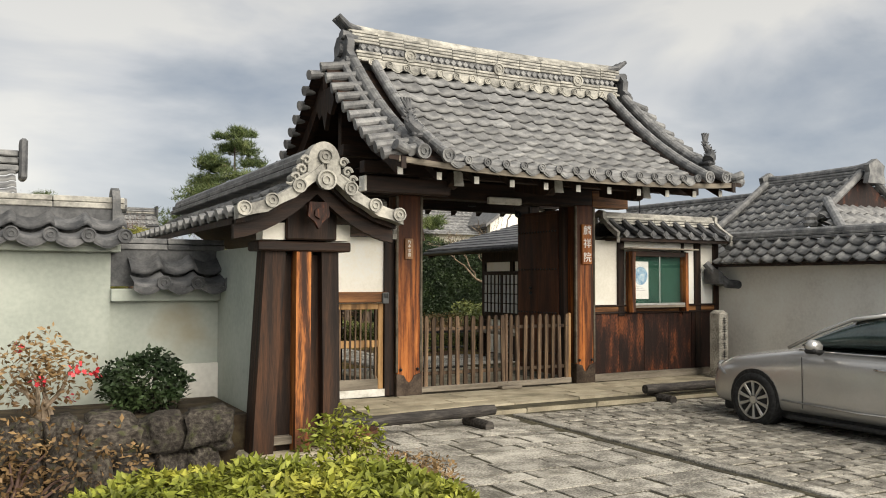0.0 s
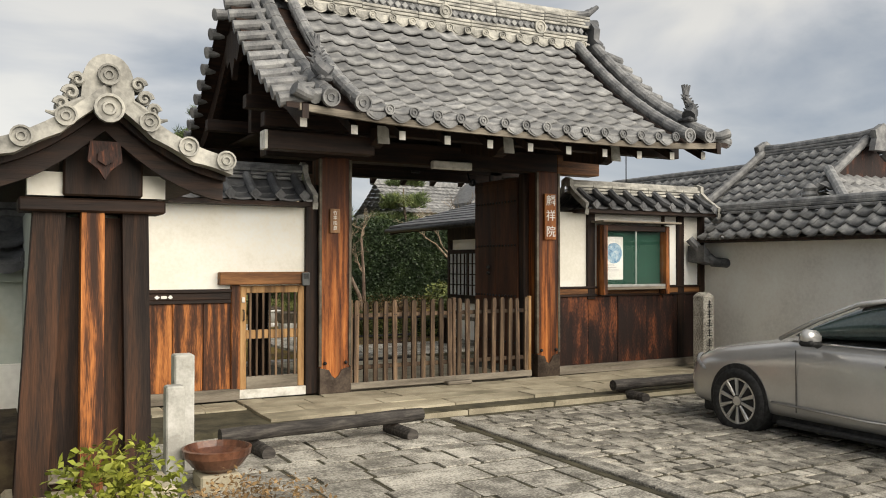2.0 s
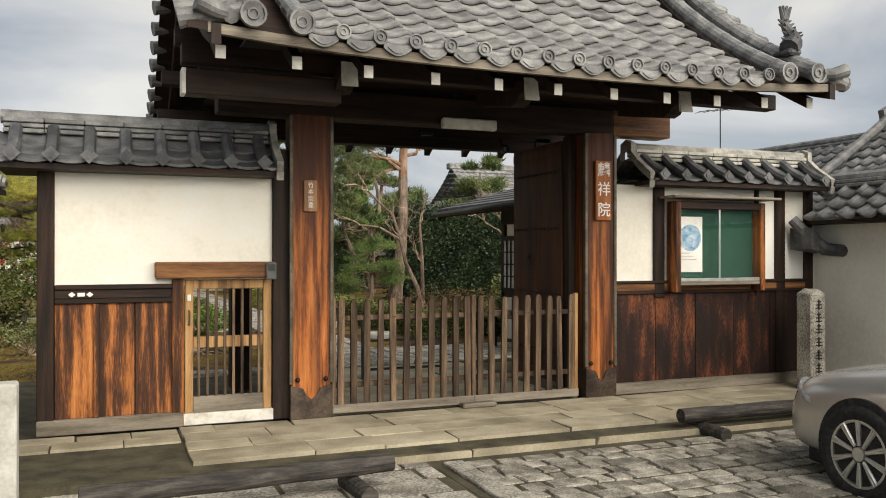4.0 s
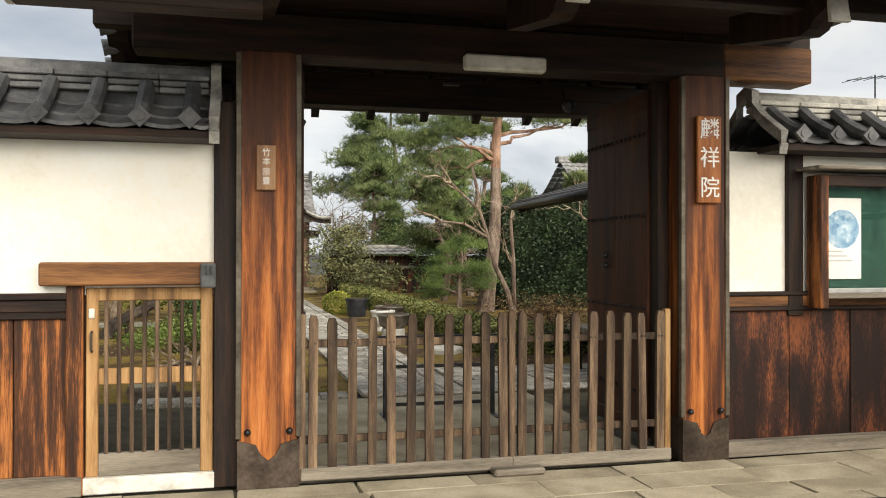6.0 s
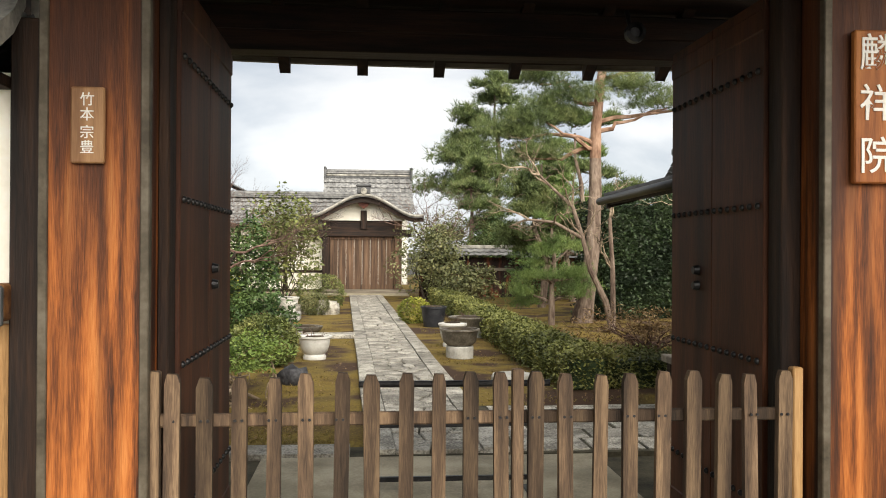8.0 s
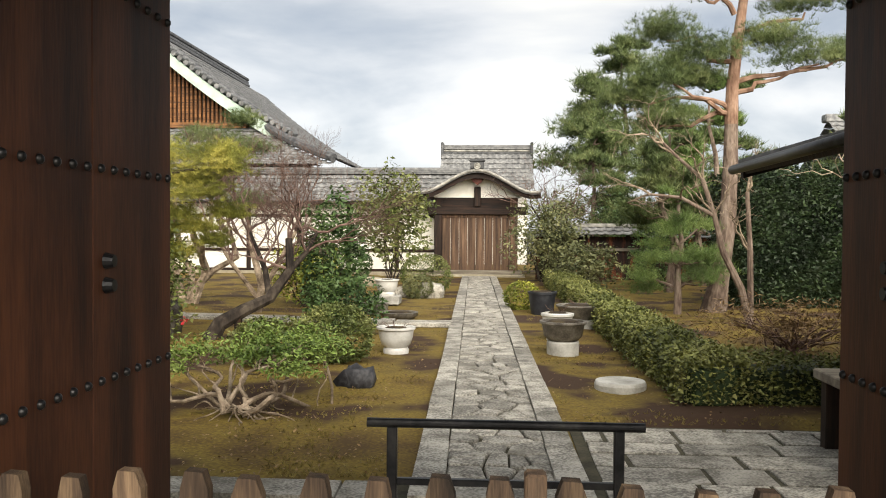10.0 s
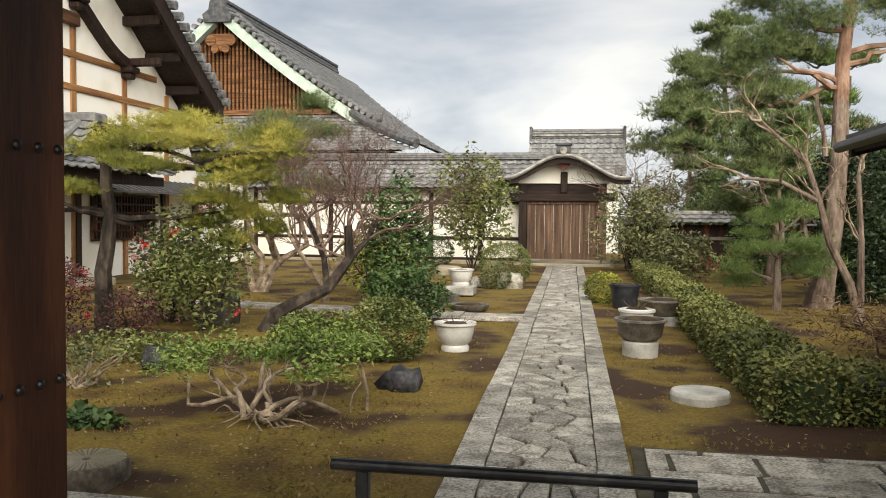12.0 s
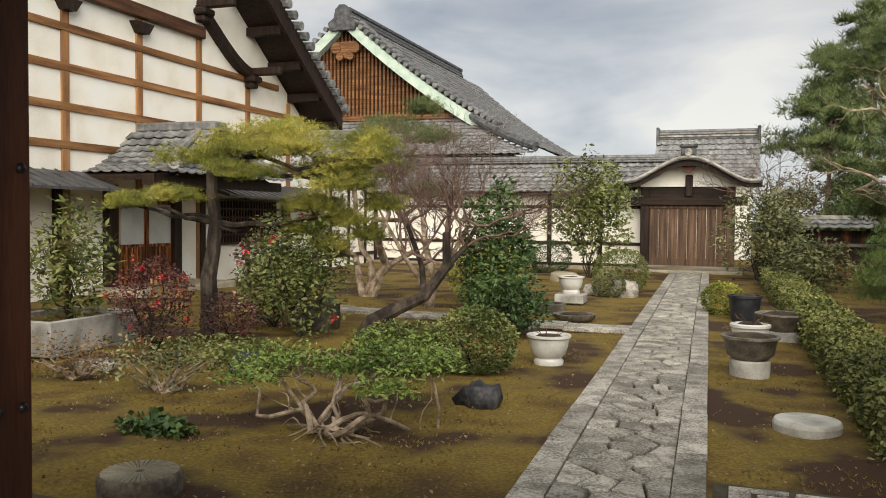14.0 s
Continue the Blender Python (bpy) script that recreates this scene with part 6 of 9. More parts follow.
bm = bmesh.new()
rod(bm, (15.6, 18.0, 4.62), (16.75, 18.0, 4.78), 0.008, seg=6)
for i in range(5):
    x = 15.7 + 0.23 * i
    rod(bm, (x, 17.75, 4.63 + 0.03 * i), (x, 18.25, 4.63 + 0.03 * i), 0.006, seg=5)
part("boom", bm, IRON, antenna)
house2 = thing("left_house", (-3, 12, 0), "grey tiled house roof behind the neighbour's wall", "house")
part("wall", B((-9, 10.4, 0, 0.4, 15, 2.2), bev=0), PLASTER_GREY, house2)
sl = Slope((-4.2, 9.6, 2.1), (-4.2, 12.2, 3.0), (1, 0, 0), sag=0.1)
tile_field(sl, -4.4, 33, 0.27, 11, parent=house2, name="roof_tiles", mat=TILE_JOIN)
for z, hw in ((2.95, 0.17), (3.05, 0.14), (3.15, 0.10)):
    part("ridge_course", B((-8.6, 12.2 - hw, z, 0.35, 12.2 + hw, z + 0.08), bev=0.015), TILE, house2)
part("ridge_end_tile", B((0.35, 12.0, 2.85, 0.45, 12.4, 3.38), bev=0.03), TILE_DARK, house2)

part("veranda", B((8.86, 13.3, 0.50, 9.75, 14.75, 0.57), bev=0.008), WOOD_SILVER, lodge, "silver-grey veranda boards")
for x, y in ((8.95, 13.4), (8.95, 14.65)):
    part("veranda_leg", B((x - 0.05, y - 0.05, -0.02, x + 0.05, y + 0.05, 0.50)), WOOD_DARK, lodge)
brush_fence = thing("bamboo_fence", (-2.0, 22.0, 0), "short low bamboo screen beside the entrance", "fence")
for i in range(9):
    bm = bmesh.new()
    rod(bm, (-2.3 + 0.09 * i, 21.9, -0.02), (-2.3 + 0.09 * i, 21.9, 0.5 + 0.06 * math.sin(i * 2.2)), 0.028, 0.024, 8)
    part("cane", bm, WOOD_TAN, brush_fence)
for z in (0.16, 0.40):
    bm = bmesh.new()
    rod(bm, (-2.36, 21.86, z), (-1.52, 21.86, z), 0.02, seg=8)
    part("cross_cane", bm, WOOD_GREY, brush_fence)

# ---------- plants ----------
rng = np.random.default_rng(7)


def leaf_mat(name, dark, mid, light, rough=0.55):
    return material(name, [dark, mid, light], 1.6, rough=rough, bump=0.0, fine=14, island=0.35, spec=0.35)


LEAF_DEEP = leaf_mat("deep green leaf", (0.0252, 0.0494, 0.016), (0.0546, 0.0988, 0.0288), (0.105, 0.162, 0.048))
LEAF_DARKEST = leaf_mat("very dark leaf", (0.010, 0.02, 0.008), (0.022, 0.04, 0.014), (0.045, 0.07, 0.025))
LEAF_MID = leaf_mat("mid green leaf", (0.06, 0.08, 0.02), (0.125, 0.15, 0.04), (0.23, 0.24, 0.08))
LEAF_YELLOW = leaf_mat("yellow-green leaf", (0.084, 0.102, 0.0132), (0.192, 0.216, 0.0275), (0.36, 0.348, 0.055))
LEAF_GREY = leaf_mat("grey-green leaf", (0.07, 0.081, 0.033), (0.14, 0.153, 0.063), (0.26, 0.252, 0.112))
LEAF_RED = leaf_mat("red-bronze leaf", (0.045, 0.02, 0.018), (0.085, 0.034, 0.03), (0.17, 0.06, 0.05))
LEAF_DRY = leaf_mat("dry brown twig leaf", (0.105, 0.063, 0.0286), (0.21, 0.133, 0.0585), (0.33, 0.224, 0.104))
LEAF_AZALEA = leaf_mat("light azalea leaf", (0.065, 0.11, 0.02), (0.145, 0.215, 0.04), (0.28, 0.35, 0.09))
LEAF_FRESH = leaf_mat("fresh azalea leaf", (0.06, 0.072, 0.018), (0.135, 0.148, 0.036), (0.27, 0.27, 0.085))
NEEDLE = leaf_mat("pine needle", (0.042, 0.066, 0.022), (0.105, 0.142, 0.046), (0.215, 0.25, 0.095))
NEEDLE_GOLD = leaf_mat("golden pine needle", (0.085, 0.10, 0.018), (0.235, 0.24, 0.04), (0.46, 0.41, 0.085))
NEEDLE_FRESH = leaf_mat("fresh pine needle", (0.0595, 0.0975, 0.0234), (0.119, 0.18, 0.0455), (0.204, 0.27, 0.078))
FLOWER_RED = leaf_mat("red flower", (0.35, 0.02, 0.03), (0.55, 0.04, 0.05), (0.7, 0.10, 0.10))
FLOWER_PINK = leaf_mat("pale pink flower", (0.5, 0.22, 0.2), (0.65, 0.36, 0.32), (0.75, 0.5, 0.45))
BARK_PALE = material("pale bark", [(0.10, 0.075, 0.05), (0.235, 0.18, 0.125), (0.42, 0.335, 0.245)], 8, rough=0.9, bump=0.5, fine=40)
BARK_DARK = material("dark bark", [(0.011, 0.0085, 0.007), (0.034, 0.026, 0.02), (0.085, 0.068, 0.05)], 7, stretch=(1, 1, 0.4), rough=0.95, bump=0.7, fine=30)
BARK_PINE = material("pine bark", [(0.08, 0.055, 0.042), (0.17, 0.125, 0.095), (0.27, 0.21, 0.165)], 6, stretch=(1, 1, 0.35), rough=0.95, bump=0.8, fine=24)
BARK_RED = material("red pine bark", [(0.15, 0.085, 0.055), (0.27, 0.165, 0.11), (0.38, 0.26, 0.19)], 5, stretch=(1, 1, 0.5), rough=0.9, bump=0.6, fine=24)
TWIG_RED = material("reddish twig", [(0.075, 0.045, 0.036), (0.14, 0.088, 0.070), (0.22, 0.15, 0.12)], 8, rough=0.9, bump=0.2)


def leaf_arrays(P, size, up=0.4, fold=0.25, width=0.5):
    """One folded leaf of two triangles pairs at each point, turned at random, more or less upward."""
    n = len(P)
    d = rng.normal(size=(n, 3))
    d[:, 2] *= 0.6
    d /= np.linalg.norm(d, axis=1)[:, None] + 1e-9
    nn = rng.normal(size=(n, 3))
    nn[:, 2] = np.abs(nn[:, 2]) + up
    s = np.cross(d, nn)
    s /= np.linalg.norm(s, axis=1)[:, None] + 1e-9
    nrm = np.cross(s, d)
    L = size * rng.uniform(0.65, 1.25, size=(n, 1))
    W = L * width * 0.5
    V = np.stack([P, P + d * L * 0.5 + s * W + nrm * L * fold * 0.3, P + d * L, P + d * L * 0.5 - s * W + nrm * L * fold * 0.3], axis=1).reshape(-1, 3)
    o = np.arange(n)[:, None] * 4
    F = np.concatenate([o + [0, 1, 2], o + [0, 2, 3]], axis=0)
    return V, F


def needle_arrays(P, length, count=9, spread=0.9, width=0.018):
    """A tuft of thin needles at each point, fanning upward."""
    n = len(P) * count
    Q = np.repeat(P, count, axis=0)
    d = rng.normal(size=(n, 3)) * spread
    d[:, 2] = np.abs(d[:, 2]) * 0.7 + 0.45
    d /= np.linalg.norm(d, axis=1)[:, None]
    s = np.cross(d, rng.normal(size=(n, 3)))
    s /= np.linalg.norm(s, axis=1)[:, None] + 1e-9
    L = length * rng.uniform(0.6, 1.15, size=(n, 1))
    V = np.stack([Q - s * L * width, Q + s * L * width, Q + d * L], axis=1).reshape(-1, 3)
    F = np.arange(3 * n).reshape(-1, 3)
    return V, F


def raw_mesh(name, V, F, mat):
    me = bpy.data.meshes.new(name)
    me.vertices.add(len(V))
    me.vertices.foreach_set("co", np.asarray(V, dtype=np.float32).ravel())
    me.loops.add(len(F) * 3)
    me.loops.foreach_set("vertex_index", np.asarray(F, dtype=np.int32).ravel())
    me.polygons.add(len(F))
    me.polygons.foreach_set("loop_start", np.arange(0, len(F) * 3, 3, dtype=np.int32))
    me.polygons.foreach_set("loop_total", np.full(len(F), 3, dtype=np.int32))
    me.update(calc_edges=True)
    me.validate()
    me.materials.append(mat)
    return me


def foliage(name, V, F, mat, parent, label=""):
    ob = new(name, raw_mesh(name, V, F, mat))
    attach(ob, parent)
    return tagged(ob, label, kind="stuff")


def clump(n, c, r, shell=0.55, rough=0.35, seed=0, flat=0.0):
    """Points in an uneven ellipsoid, mostly near its surface, with gaps."""
    big = max(n * 2, 60)
    d = rng.normal(size=(big, 3))
    d /= np.linalg.norm(d, axis=1)[:, None]
    if flat:
        d[:, 2] = np.where(d[:, 2] < -flat, -flat * rng.uniform(size=big), d[:, 2])
    lump = np.array([noise.noise(Vector(v * 1.8) + Vector((seed * 5.3, 0, 0))) for v in d])
    hole = np.array([noise.noise(Vector(v * 3.4) + Vector((0, seed * 3.1, 9))) for v in d])
    rad = (1 - shell * rng.uniform(size=big) ** 2) * (1 + rough * lump)
    keep = hole > -0.28
    P = (d * rad[:, None])[keep][:n]
    return np.array(c) + P * np.array(r)


def limb(bm, a, b, r0, r1, bend=0.12, n=5, seed=0, seg=6):
    """A crooked tapering limb; returns its points."""
    a, b = Vector(a), Vector(b)
    L = (b - a).length
    pts = []
    for i in range(n + 1):
        u = i / n
        w = math.sin(math.pi * u) * bend * L
        pts.append(a.lerp(b, u) + Vector((noise.noise((seed, u * 2.3, 1)), noise.noise((seed, u * 2.3, 7)), noise.noise((seed, u * 2.3, 13)))) * w * 2.2)
    pipe(bm, pts, [r0 + (r1 - r0) * i / n for i in range(n + 1)], seg)
    return pts


def twigs(bm, a, direction, length, r, depth, spread=0.7, kids=3, up=0.15, tips=None):
    """Branches that fork again and again; collects the tips."""
    d = Vector(direction).normalized()
    b = Vector(a) + d * length
    pts = limb(bm, a, b, r, r * 0.6, 0.10, 3, random.random() * 90, 5 if r > 0.012 else 3)
    if tips is not None and depth <= 1:
        tips.extend(pts[1:])
    if depth == 0:
        return
    for k in range(kids):
        e = d + Vector((random.gauss(0, spread), random.gauss(0, spread), random.gauss(0, spread * 0.7) + up))
        twigs(bm, pts[-1 - (k % 2)], e, length * random.uniform(0.6, 0.85), r * 0.58, depth - 1, spread, kids, up, tips)


def shrub(name, c, r, n, size, mat, label, category="shrub", group="", stems=6, bark=None, base=None, seed=0, flowers=None, shell=0.55, width=0.5, rough=0.35):
    """A leafy shrub: stems from the ground and an uneven crown of leaves."""
    base = Vector(base or (c[0], c[1], 0.0))
    t = thing(name, base, label, category, group)
    if stems:
        for i in range(stems):
            bm = bmesh.new()
            p = clump(1, c, (r[0] * 0.7, r[1] * 0.7, r[2] * 0.6), seed=seed + i)[0]
            limb(bm, base + Vector((random.uniform(-0.05, 0.05), random.uniform(-0.05, 0.05), -0.02)), p, 0.02, 0.006, 0.15, 4, seed + i)
            part("stem", bm, bark or BARK_DARK, t)
    V, F = leaf_arrays(clump(n, c, r, seed=seed, shell=shell, rough=rough), size, width=width)
    foliage("crown", V, F, mat, t)
    if flowers:
        m, cnt, fs = flowers
        P = clump(cnt, c, (r[0] * 1.02, r[1] * 1.02, r[2] * 1.0), shell=0.1, seed=seed + 3)
        Q = np.repeat(P, 14, axis=0) + rng.normal(size=(len(P) * 14, 3)) * fs * 0.35
        V, F = leaf_arrays(Q, fs * 0.8, width=0.9)
        foliage("flower", V, F, m, t)
    return t


def pads(t, list_, mat, length=0.11, count=9, per=260, name="crown", width=0.018):
    """Flat cloud-like pads of needles, as on a trained pine: (x, y, z, rx, ry, rz)."""
    P = []
    for i, (x, y, z, rx, ry, rz) in enumerate(list_):
        for k in range(4):
            ox, oy = random.uniform(-0.5, 0.5) * rx, random.uniform(-0.5, 0.5) * ry
            P.append(clump(int(per * rx * ry / 0.25 * 0.3) + 20, (x + ox, y + oy, z + random.uniform(-0.3, 0.3) * rz), (rx * 0.6, ry * 0.6, rz * 1.5), shell=0.8, rough=0.5, seed=i * 3.3 + k, flat=0.6))
    V, F = needle_arrays(np.concatenate(P), length, count, width=0.05 if length > 0.2 else width)
    return foliage(name, V, F, mat, t)


# clipped hedge along the path, with its return
def hedge():
    t = thing("clipped_hedge", (8.3, 20, 0), "low clipped box hedge turning a corner beside the path", "hedge")
    P, core = [], bmesh.new()

    def run(p, q, hw, h, n):
        p, q = Vector((*p, 0)), Vector((*q, 0))
        d = (q - p).normalized()
        s = Vector((-d.y, d.x, 0))
        u = rng.uniform(size=n) * (q - p).length
        face = rng.uniform(size=n)
        v = np.where(face < 0.34, -hw, np.where(face < 0.66, rng.uniform(-hw, hw, size=n), hw))
        z = np.where((face >= 0.34) & (face < 0.66), h, rng.uniform(0.03, h, size=n))
        jig = rng.normal(size=(n, 3)) * np.array([0.03, 0.03, 0.028])
        A = np.array(p)[None] + u[:, None] * np.array(d)[None] + v[:, None] * np.array(s)[None]
        A[:, 2] = z
        wob = np.array([noise.noise((a[0] * 1.5, a[1] * 1.5, 4)) for a in A]) * 0.05
        A[:, 2] += wob * (z > h * 0.6)
        P.append(A + jig)
        c = (p + q) / 2
        m = Matrix.Translation(c) @ Matrix((d, s, Vector((0, 0, 1)))).transposed().to_4x4()
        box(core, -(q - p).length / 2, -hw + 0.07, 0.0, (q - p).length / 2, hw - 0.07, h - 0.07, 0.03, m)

    run((8.50, 16.0), (8.18, 32.0), 0.27, 0.42, 46000)
    run((8.25, 16.26), (15.0, 16.26), 0.26, 0.40, 20000)
    # near-black filler box: its colour stands for the shade between the leaves
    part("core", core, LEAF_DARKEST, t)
    V, F = leaf_arrays(np.concatenate(P), 0.046, up=0.6, width=0.6)
    foliage("leaves", V, F, LEAF_FRESH, t)


hedge()

# azalea with bare crooked stems
def azalea():
    t = thing("old_azalea", (4.45, 15.3, 0), "spreading old azalea with pale crooked stems and exposed roots", "shrub")
    bm = bmesh.new()
    c = Vector((4.45, 15.3, 0.03))
    ends = [(3.75, 15.45, 0.30), (3.95, 15.75, 0.40), (4.35, 15.75, 0.36), (4.65, 15.8, 0.40), (4.9, 15.4, 0.30), (5.05, 15.9, 0.40), (3.6, 15.85, 0.32), (4.45, 16.25, 0.46), (4.85, 16.3, 0.44)]
    for i, e in enumerate(ends):
        pts = limb(bm, c + Vector((random.uniform(-0.15, 0.15), random.uniform(-0.1, 0.1), 0)), e, 0.024, 0.010, 0.22, 9, i * 3.1, 7)
        for k in range(1 + i % 2):
            limb(bm, pts[4 + k % 3], Vector(e) + Vector((random.gauss(0, 0.16), random.gauss(0, 0.16), random.uniform(0.0, 0.14))), 0.008, 0.003, 0.14, 7, i * 7 + k, 5)
    for i in range(22):
        a = random.uniform(0, 6.28)
        limb(bm, c + Vector((0, 0, 0.05)), c + Vector((math.cos(a) * random.uniform(0.25, 0.62), math.sin(a) * random.uniform(0.15, 0.4), -0.03 + random.uniform(0, 0.03))), 0.011, 0.004, 0.16, 9, i * 1.7, 5)
    part("stem", bm, BARK_PALE, t, "pale crooked stem and roots")
    P = [clump(520, (x, y, z + 0.08), (0.29, 0.25, 0.15), shell=0.9, seed=i, flat=0.4) for i, (x, y, z) in enumerate(ends)]
    V, F = leaf_arrays(np.concatenate(P), 0.052, up=0.8, width=0.40)
    foliage("crown", V, F, LEAF_AZALEA, t)


azalea()
shrub("clipped_azalea", (4.72, 18.1, 0.33), (0.46, 0.42, 0.36), 6500, 0.045, LEAF_MID, "round clipped azalea mound beside the pot", seed=2, shell=0.15, rough=0.12, stems=5)
shrub("clipped_azalea", (4.05, 17.7, 0.30), (0.45, 0.36, 0.26), 4000, 0.05, LEAF_MID, "broad clipped azalea mound behind the old azalea", seed=4, shell=0.5, rough=0.3, stems=5)
for k, (x, y, r, mat, lab) in enumerate((
        (4.90, 28.6, 0.62, LEAF_MID, "round clipped green bush by the path"), (4.82, 27.3, 0.34, LEAF_GREY, "small round clipped grey-green bush"),
        (2.1, 34.4, 0.62, LEAF_DEEP, "round clipped dark bush before the white wall"), (7.08, 24.9, 0.36, LEAF_YELLOW, "small round yellowish clipped bush"))):
    shrub("clipped_bush", (x, y, r * 0.72), (r, r, r * 0.8), 5200 if r > 0.5 else 3000, 0.05, mat, lab, "bush", "clipped bushes", stems=0, seed=k + 10, shell=0.12, rough=0.08)
shrub("dark_camellia", (4.05, 21.4, 1.05), (0.52, 0.5, 1.0), 3600, 0.09, LEAF_DEEP, "tall dark glossy camellia, densely leaved", seed=21, rough=0.4)
shrub("dark_camellia", (4.35, 20.75, 0.45), (0.62, 0.45, 0.42), 2600, 0.075, LEAF_DEEP, "low dark camellia in front of a taller one", seed=23)
shrub("flowering_camellia", (1.75, 19.8, 0.85), (0.72, 0.65, 0.75), 3000, 0.08, LEAF_MID, "flowering camellia with red and pink blooms", seed=25, shell=0.85, rough=0.6, flowers=(FLOWER_RED, 7, 0.06))
shrub("flowering_camellia", (0.95, 20.5, 0.75), (0.6, 0.5, 0.7), 3000, 0.08, LEAF_GREY, "flowering camellia with pale pink blooms", seed=26, shell=0.85, rough=0.6, flowers=(FLOWER_PINK, 26, 0.06))
shrub("red_nandina", (0.75, 18.1, 0.62), (0.5, 0.45, 0.5), 2400, 0.05, LEAF_RED, "bronze-red nandina with bright red berries", seed=31, flowers=(FLOWER_RED, 16, 0.045))
shrub("red_nandina", (1.25, 18.9, 0.3), (0.4, 0.35, 0.3), 1300, 0.05, LEAF_RED, "low bronze-red nandina on the moss", seed=33)
shrub("low_groundcover", (3.22, 14.98, 0.05), (0.32, 0.17, 0.07), 420, 0.065, LEAF_DEEP, "low patch of broad dark green leaves", "groundcover", seed=35, stems=0, width=0.8)
shrub("dry_shrub", (2.35, 16.2, 0.28), (0.70, 0.5, 0.26), 750, 0.05, LEAF_GREY, "thin straggly shrub with pale bent stems", seed=37, bark=BARK_PALE, stems=12, shell=0.9)
shrub("dry_shrub", (1.2, 16.4, 0.22), (0.8, 0.5, 0.24), 800, 0.05, LEAF_DRY, "thin dry shrub, half bare", seed=38, bark=BARK_PALE, stems=12, shell=0.9)
shrub("fern_clump", (2.0, 17.7, 0.14), (0.8, 0.6, 0.14), 1300, 0.06, LEAF_MID, "low green undergrowth on the moss", "undergrowth", seed=39, stems=0, shell=0.9)
shrub("planter_tree", (-0.30, 17.9, 0.98), (0.55, 0.5, 0.75), 1700, 0.11, LEAF_MID, "leafy potted tree growing in a concrete trough", "tree", base=(-0.3, 17.9, 0.35), seed=41, shell=0.9, width=0.35)
shrub("young_evergreen", (3.55, 32.6, 1.95), (1.15, 1.0, 1.35), 4200, 0.15, LEAF_MID, "young evergreen tree with open leafy crown", "tree", seed=43, stems=9, shell=0.95, rough=0.6)
shrub("low_evergreen", (1.0, 33.6, 0.6), (0.9, 0.7, 0.6), 2500, 0.10, LEAF_DEEP, "dark shrub before the white wall", seed=44)
shrub("yellow_shrub", (2.7, 25.2, 0.7), (0.8, 0.6, 0.6), 2200, 0.10, LEAF_YELLOW, "yellow-leaved shrub behind the bare tree", seed=45, shell=0.9)
for k, (x, y, z, r, h, mat) in enumerate(((7.9, 33.2, 1.35, 1.1, 1.1, LEAF_GREY), (8.4, 34.0, 1.3, 0.8, 1.2, LEAF_GREY), (8.95, 30.5, 0.6, 0.8, 0.6, LEAF_GREY), (8.9, 37.2, 1.7, 1.1, 1.5, LEAF_GREY), (10.6, 37.0, 1.5, 1.2, 1.4, LEAF_DEEP), (11.2, 32.0, 0.9, 0.9, 0.9, LEAF_DEEP))):
    shrub("background_shrub", (x, y, z), (r, r, h), 2200, 0.12, mat, "tall evergreen shrub at the garden's far side", "shrub", "far shrubs", seed=50 + k, rough=0.5, shell=0.7)
for k, (x, y, z, r) in enumerate(((12.6, 20.5, 0.45, 0.6), (13.2, 22.3, 0.5, 0.7), (11.7, 19.1, 0.4, 0.5))):
    shrub("rhododendron", (x, y, z), (r, r, r * 0.6), 2000, 0.11, LEAF_MID, "open rhododendron shrub on the moss", "shrub", "open shrubs", seed=60 + k, shell=0.8)
shrub("dry_grass", (10.4, 19.6, 0.35), (1.3, 1.0, 0.35), 2600, 0.10, LEAF_DRY, "dry brown twiggy undergrowth", "undergrowth", seed=65, stems=40, bark=TWIG_RED, shell=1.0, width=0.15)

# tall dark clipped hedge at the right-hand boundary
t = thing("tall_hedge", (13.5, 26, 0), "tall dark evergreen boundary hedge", "hedge")
n = 26000
A = np.stack([rng.uniform(11.4, 18.0, n), 25.8 + rng.normal(size=n) * 0.18, rng.uniform(0.0, 2.75, n)], axis=1)
A2 = np.stack([rng.uniform(11.4, 18.0, 5000), rng.uniform(25.8, 27.0, 5000), 2.75 + rng.normal(size=5000) * 0.12], axis=1)
A3 = np.stack([11.4 + rng.normal(size=4000) * 0.15, rng.uniform(25.8, 27.4, 4000), rng.uniform(0, 2.75, 4000)], axis=1)
V, F = leaf_arrays(np.concatenate([A, A2, A3]), 0.10, up=0.3)
foliage("leaves", V, F, LEAF_DARKEST, t)
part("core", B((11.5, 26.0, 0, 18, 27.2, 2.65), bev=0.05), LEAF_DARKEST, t)


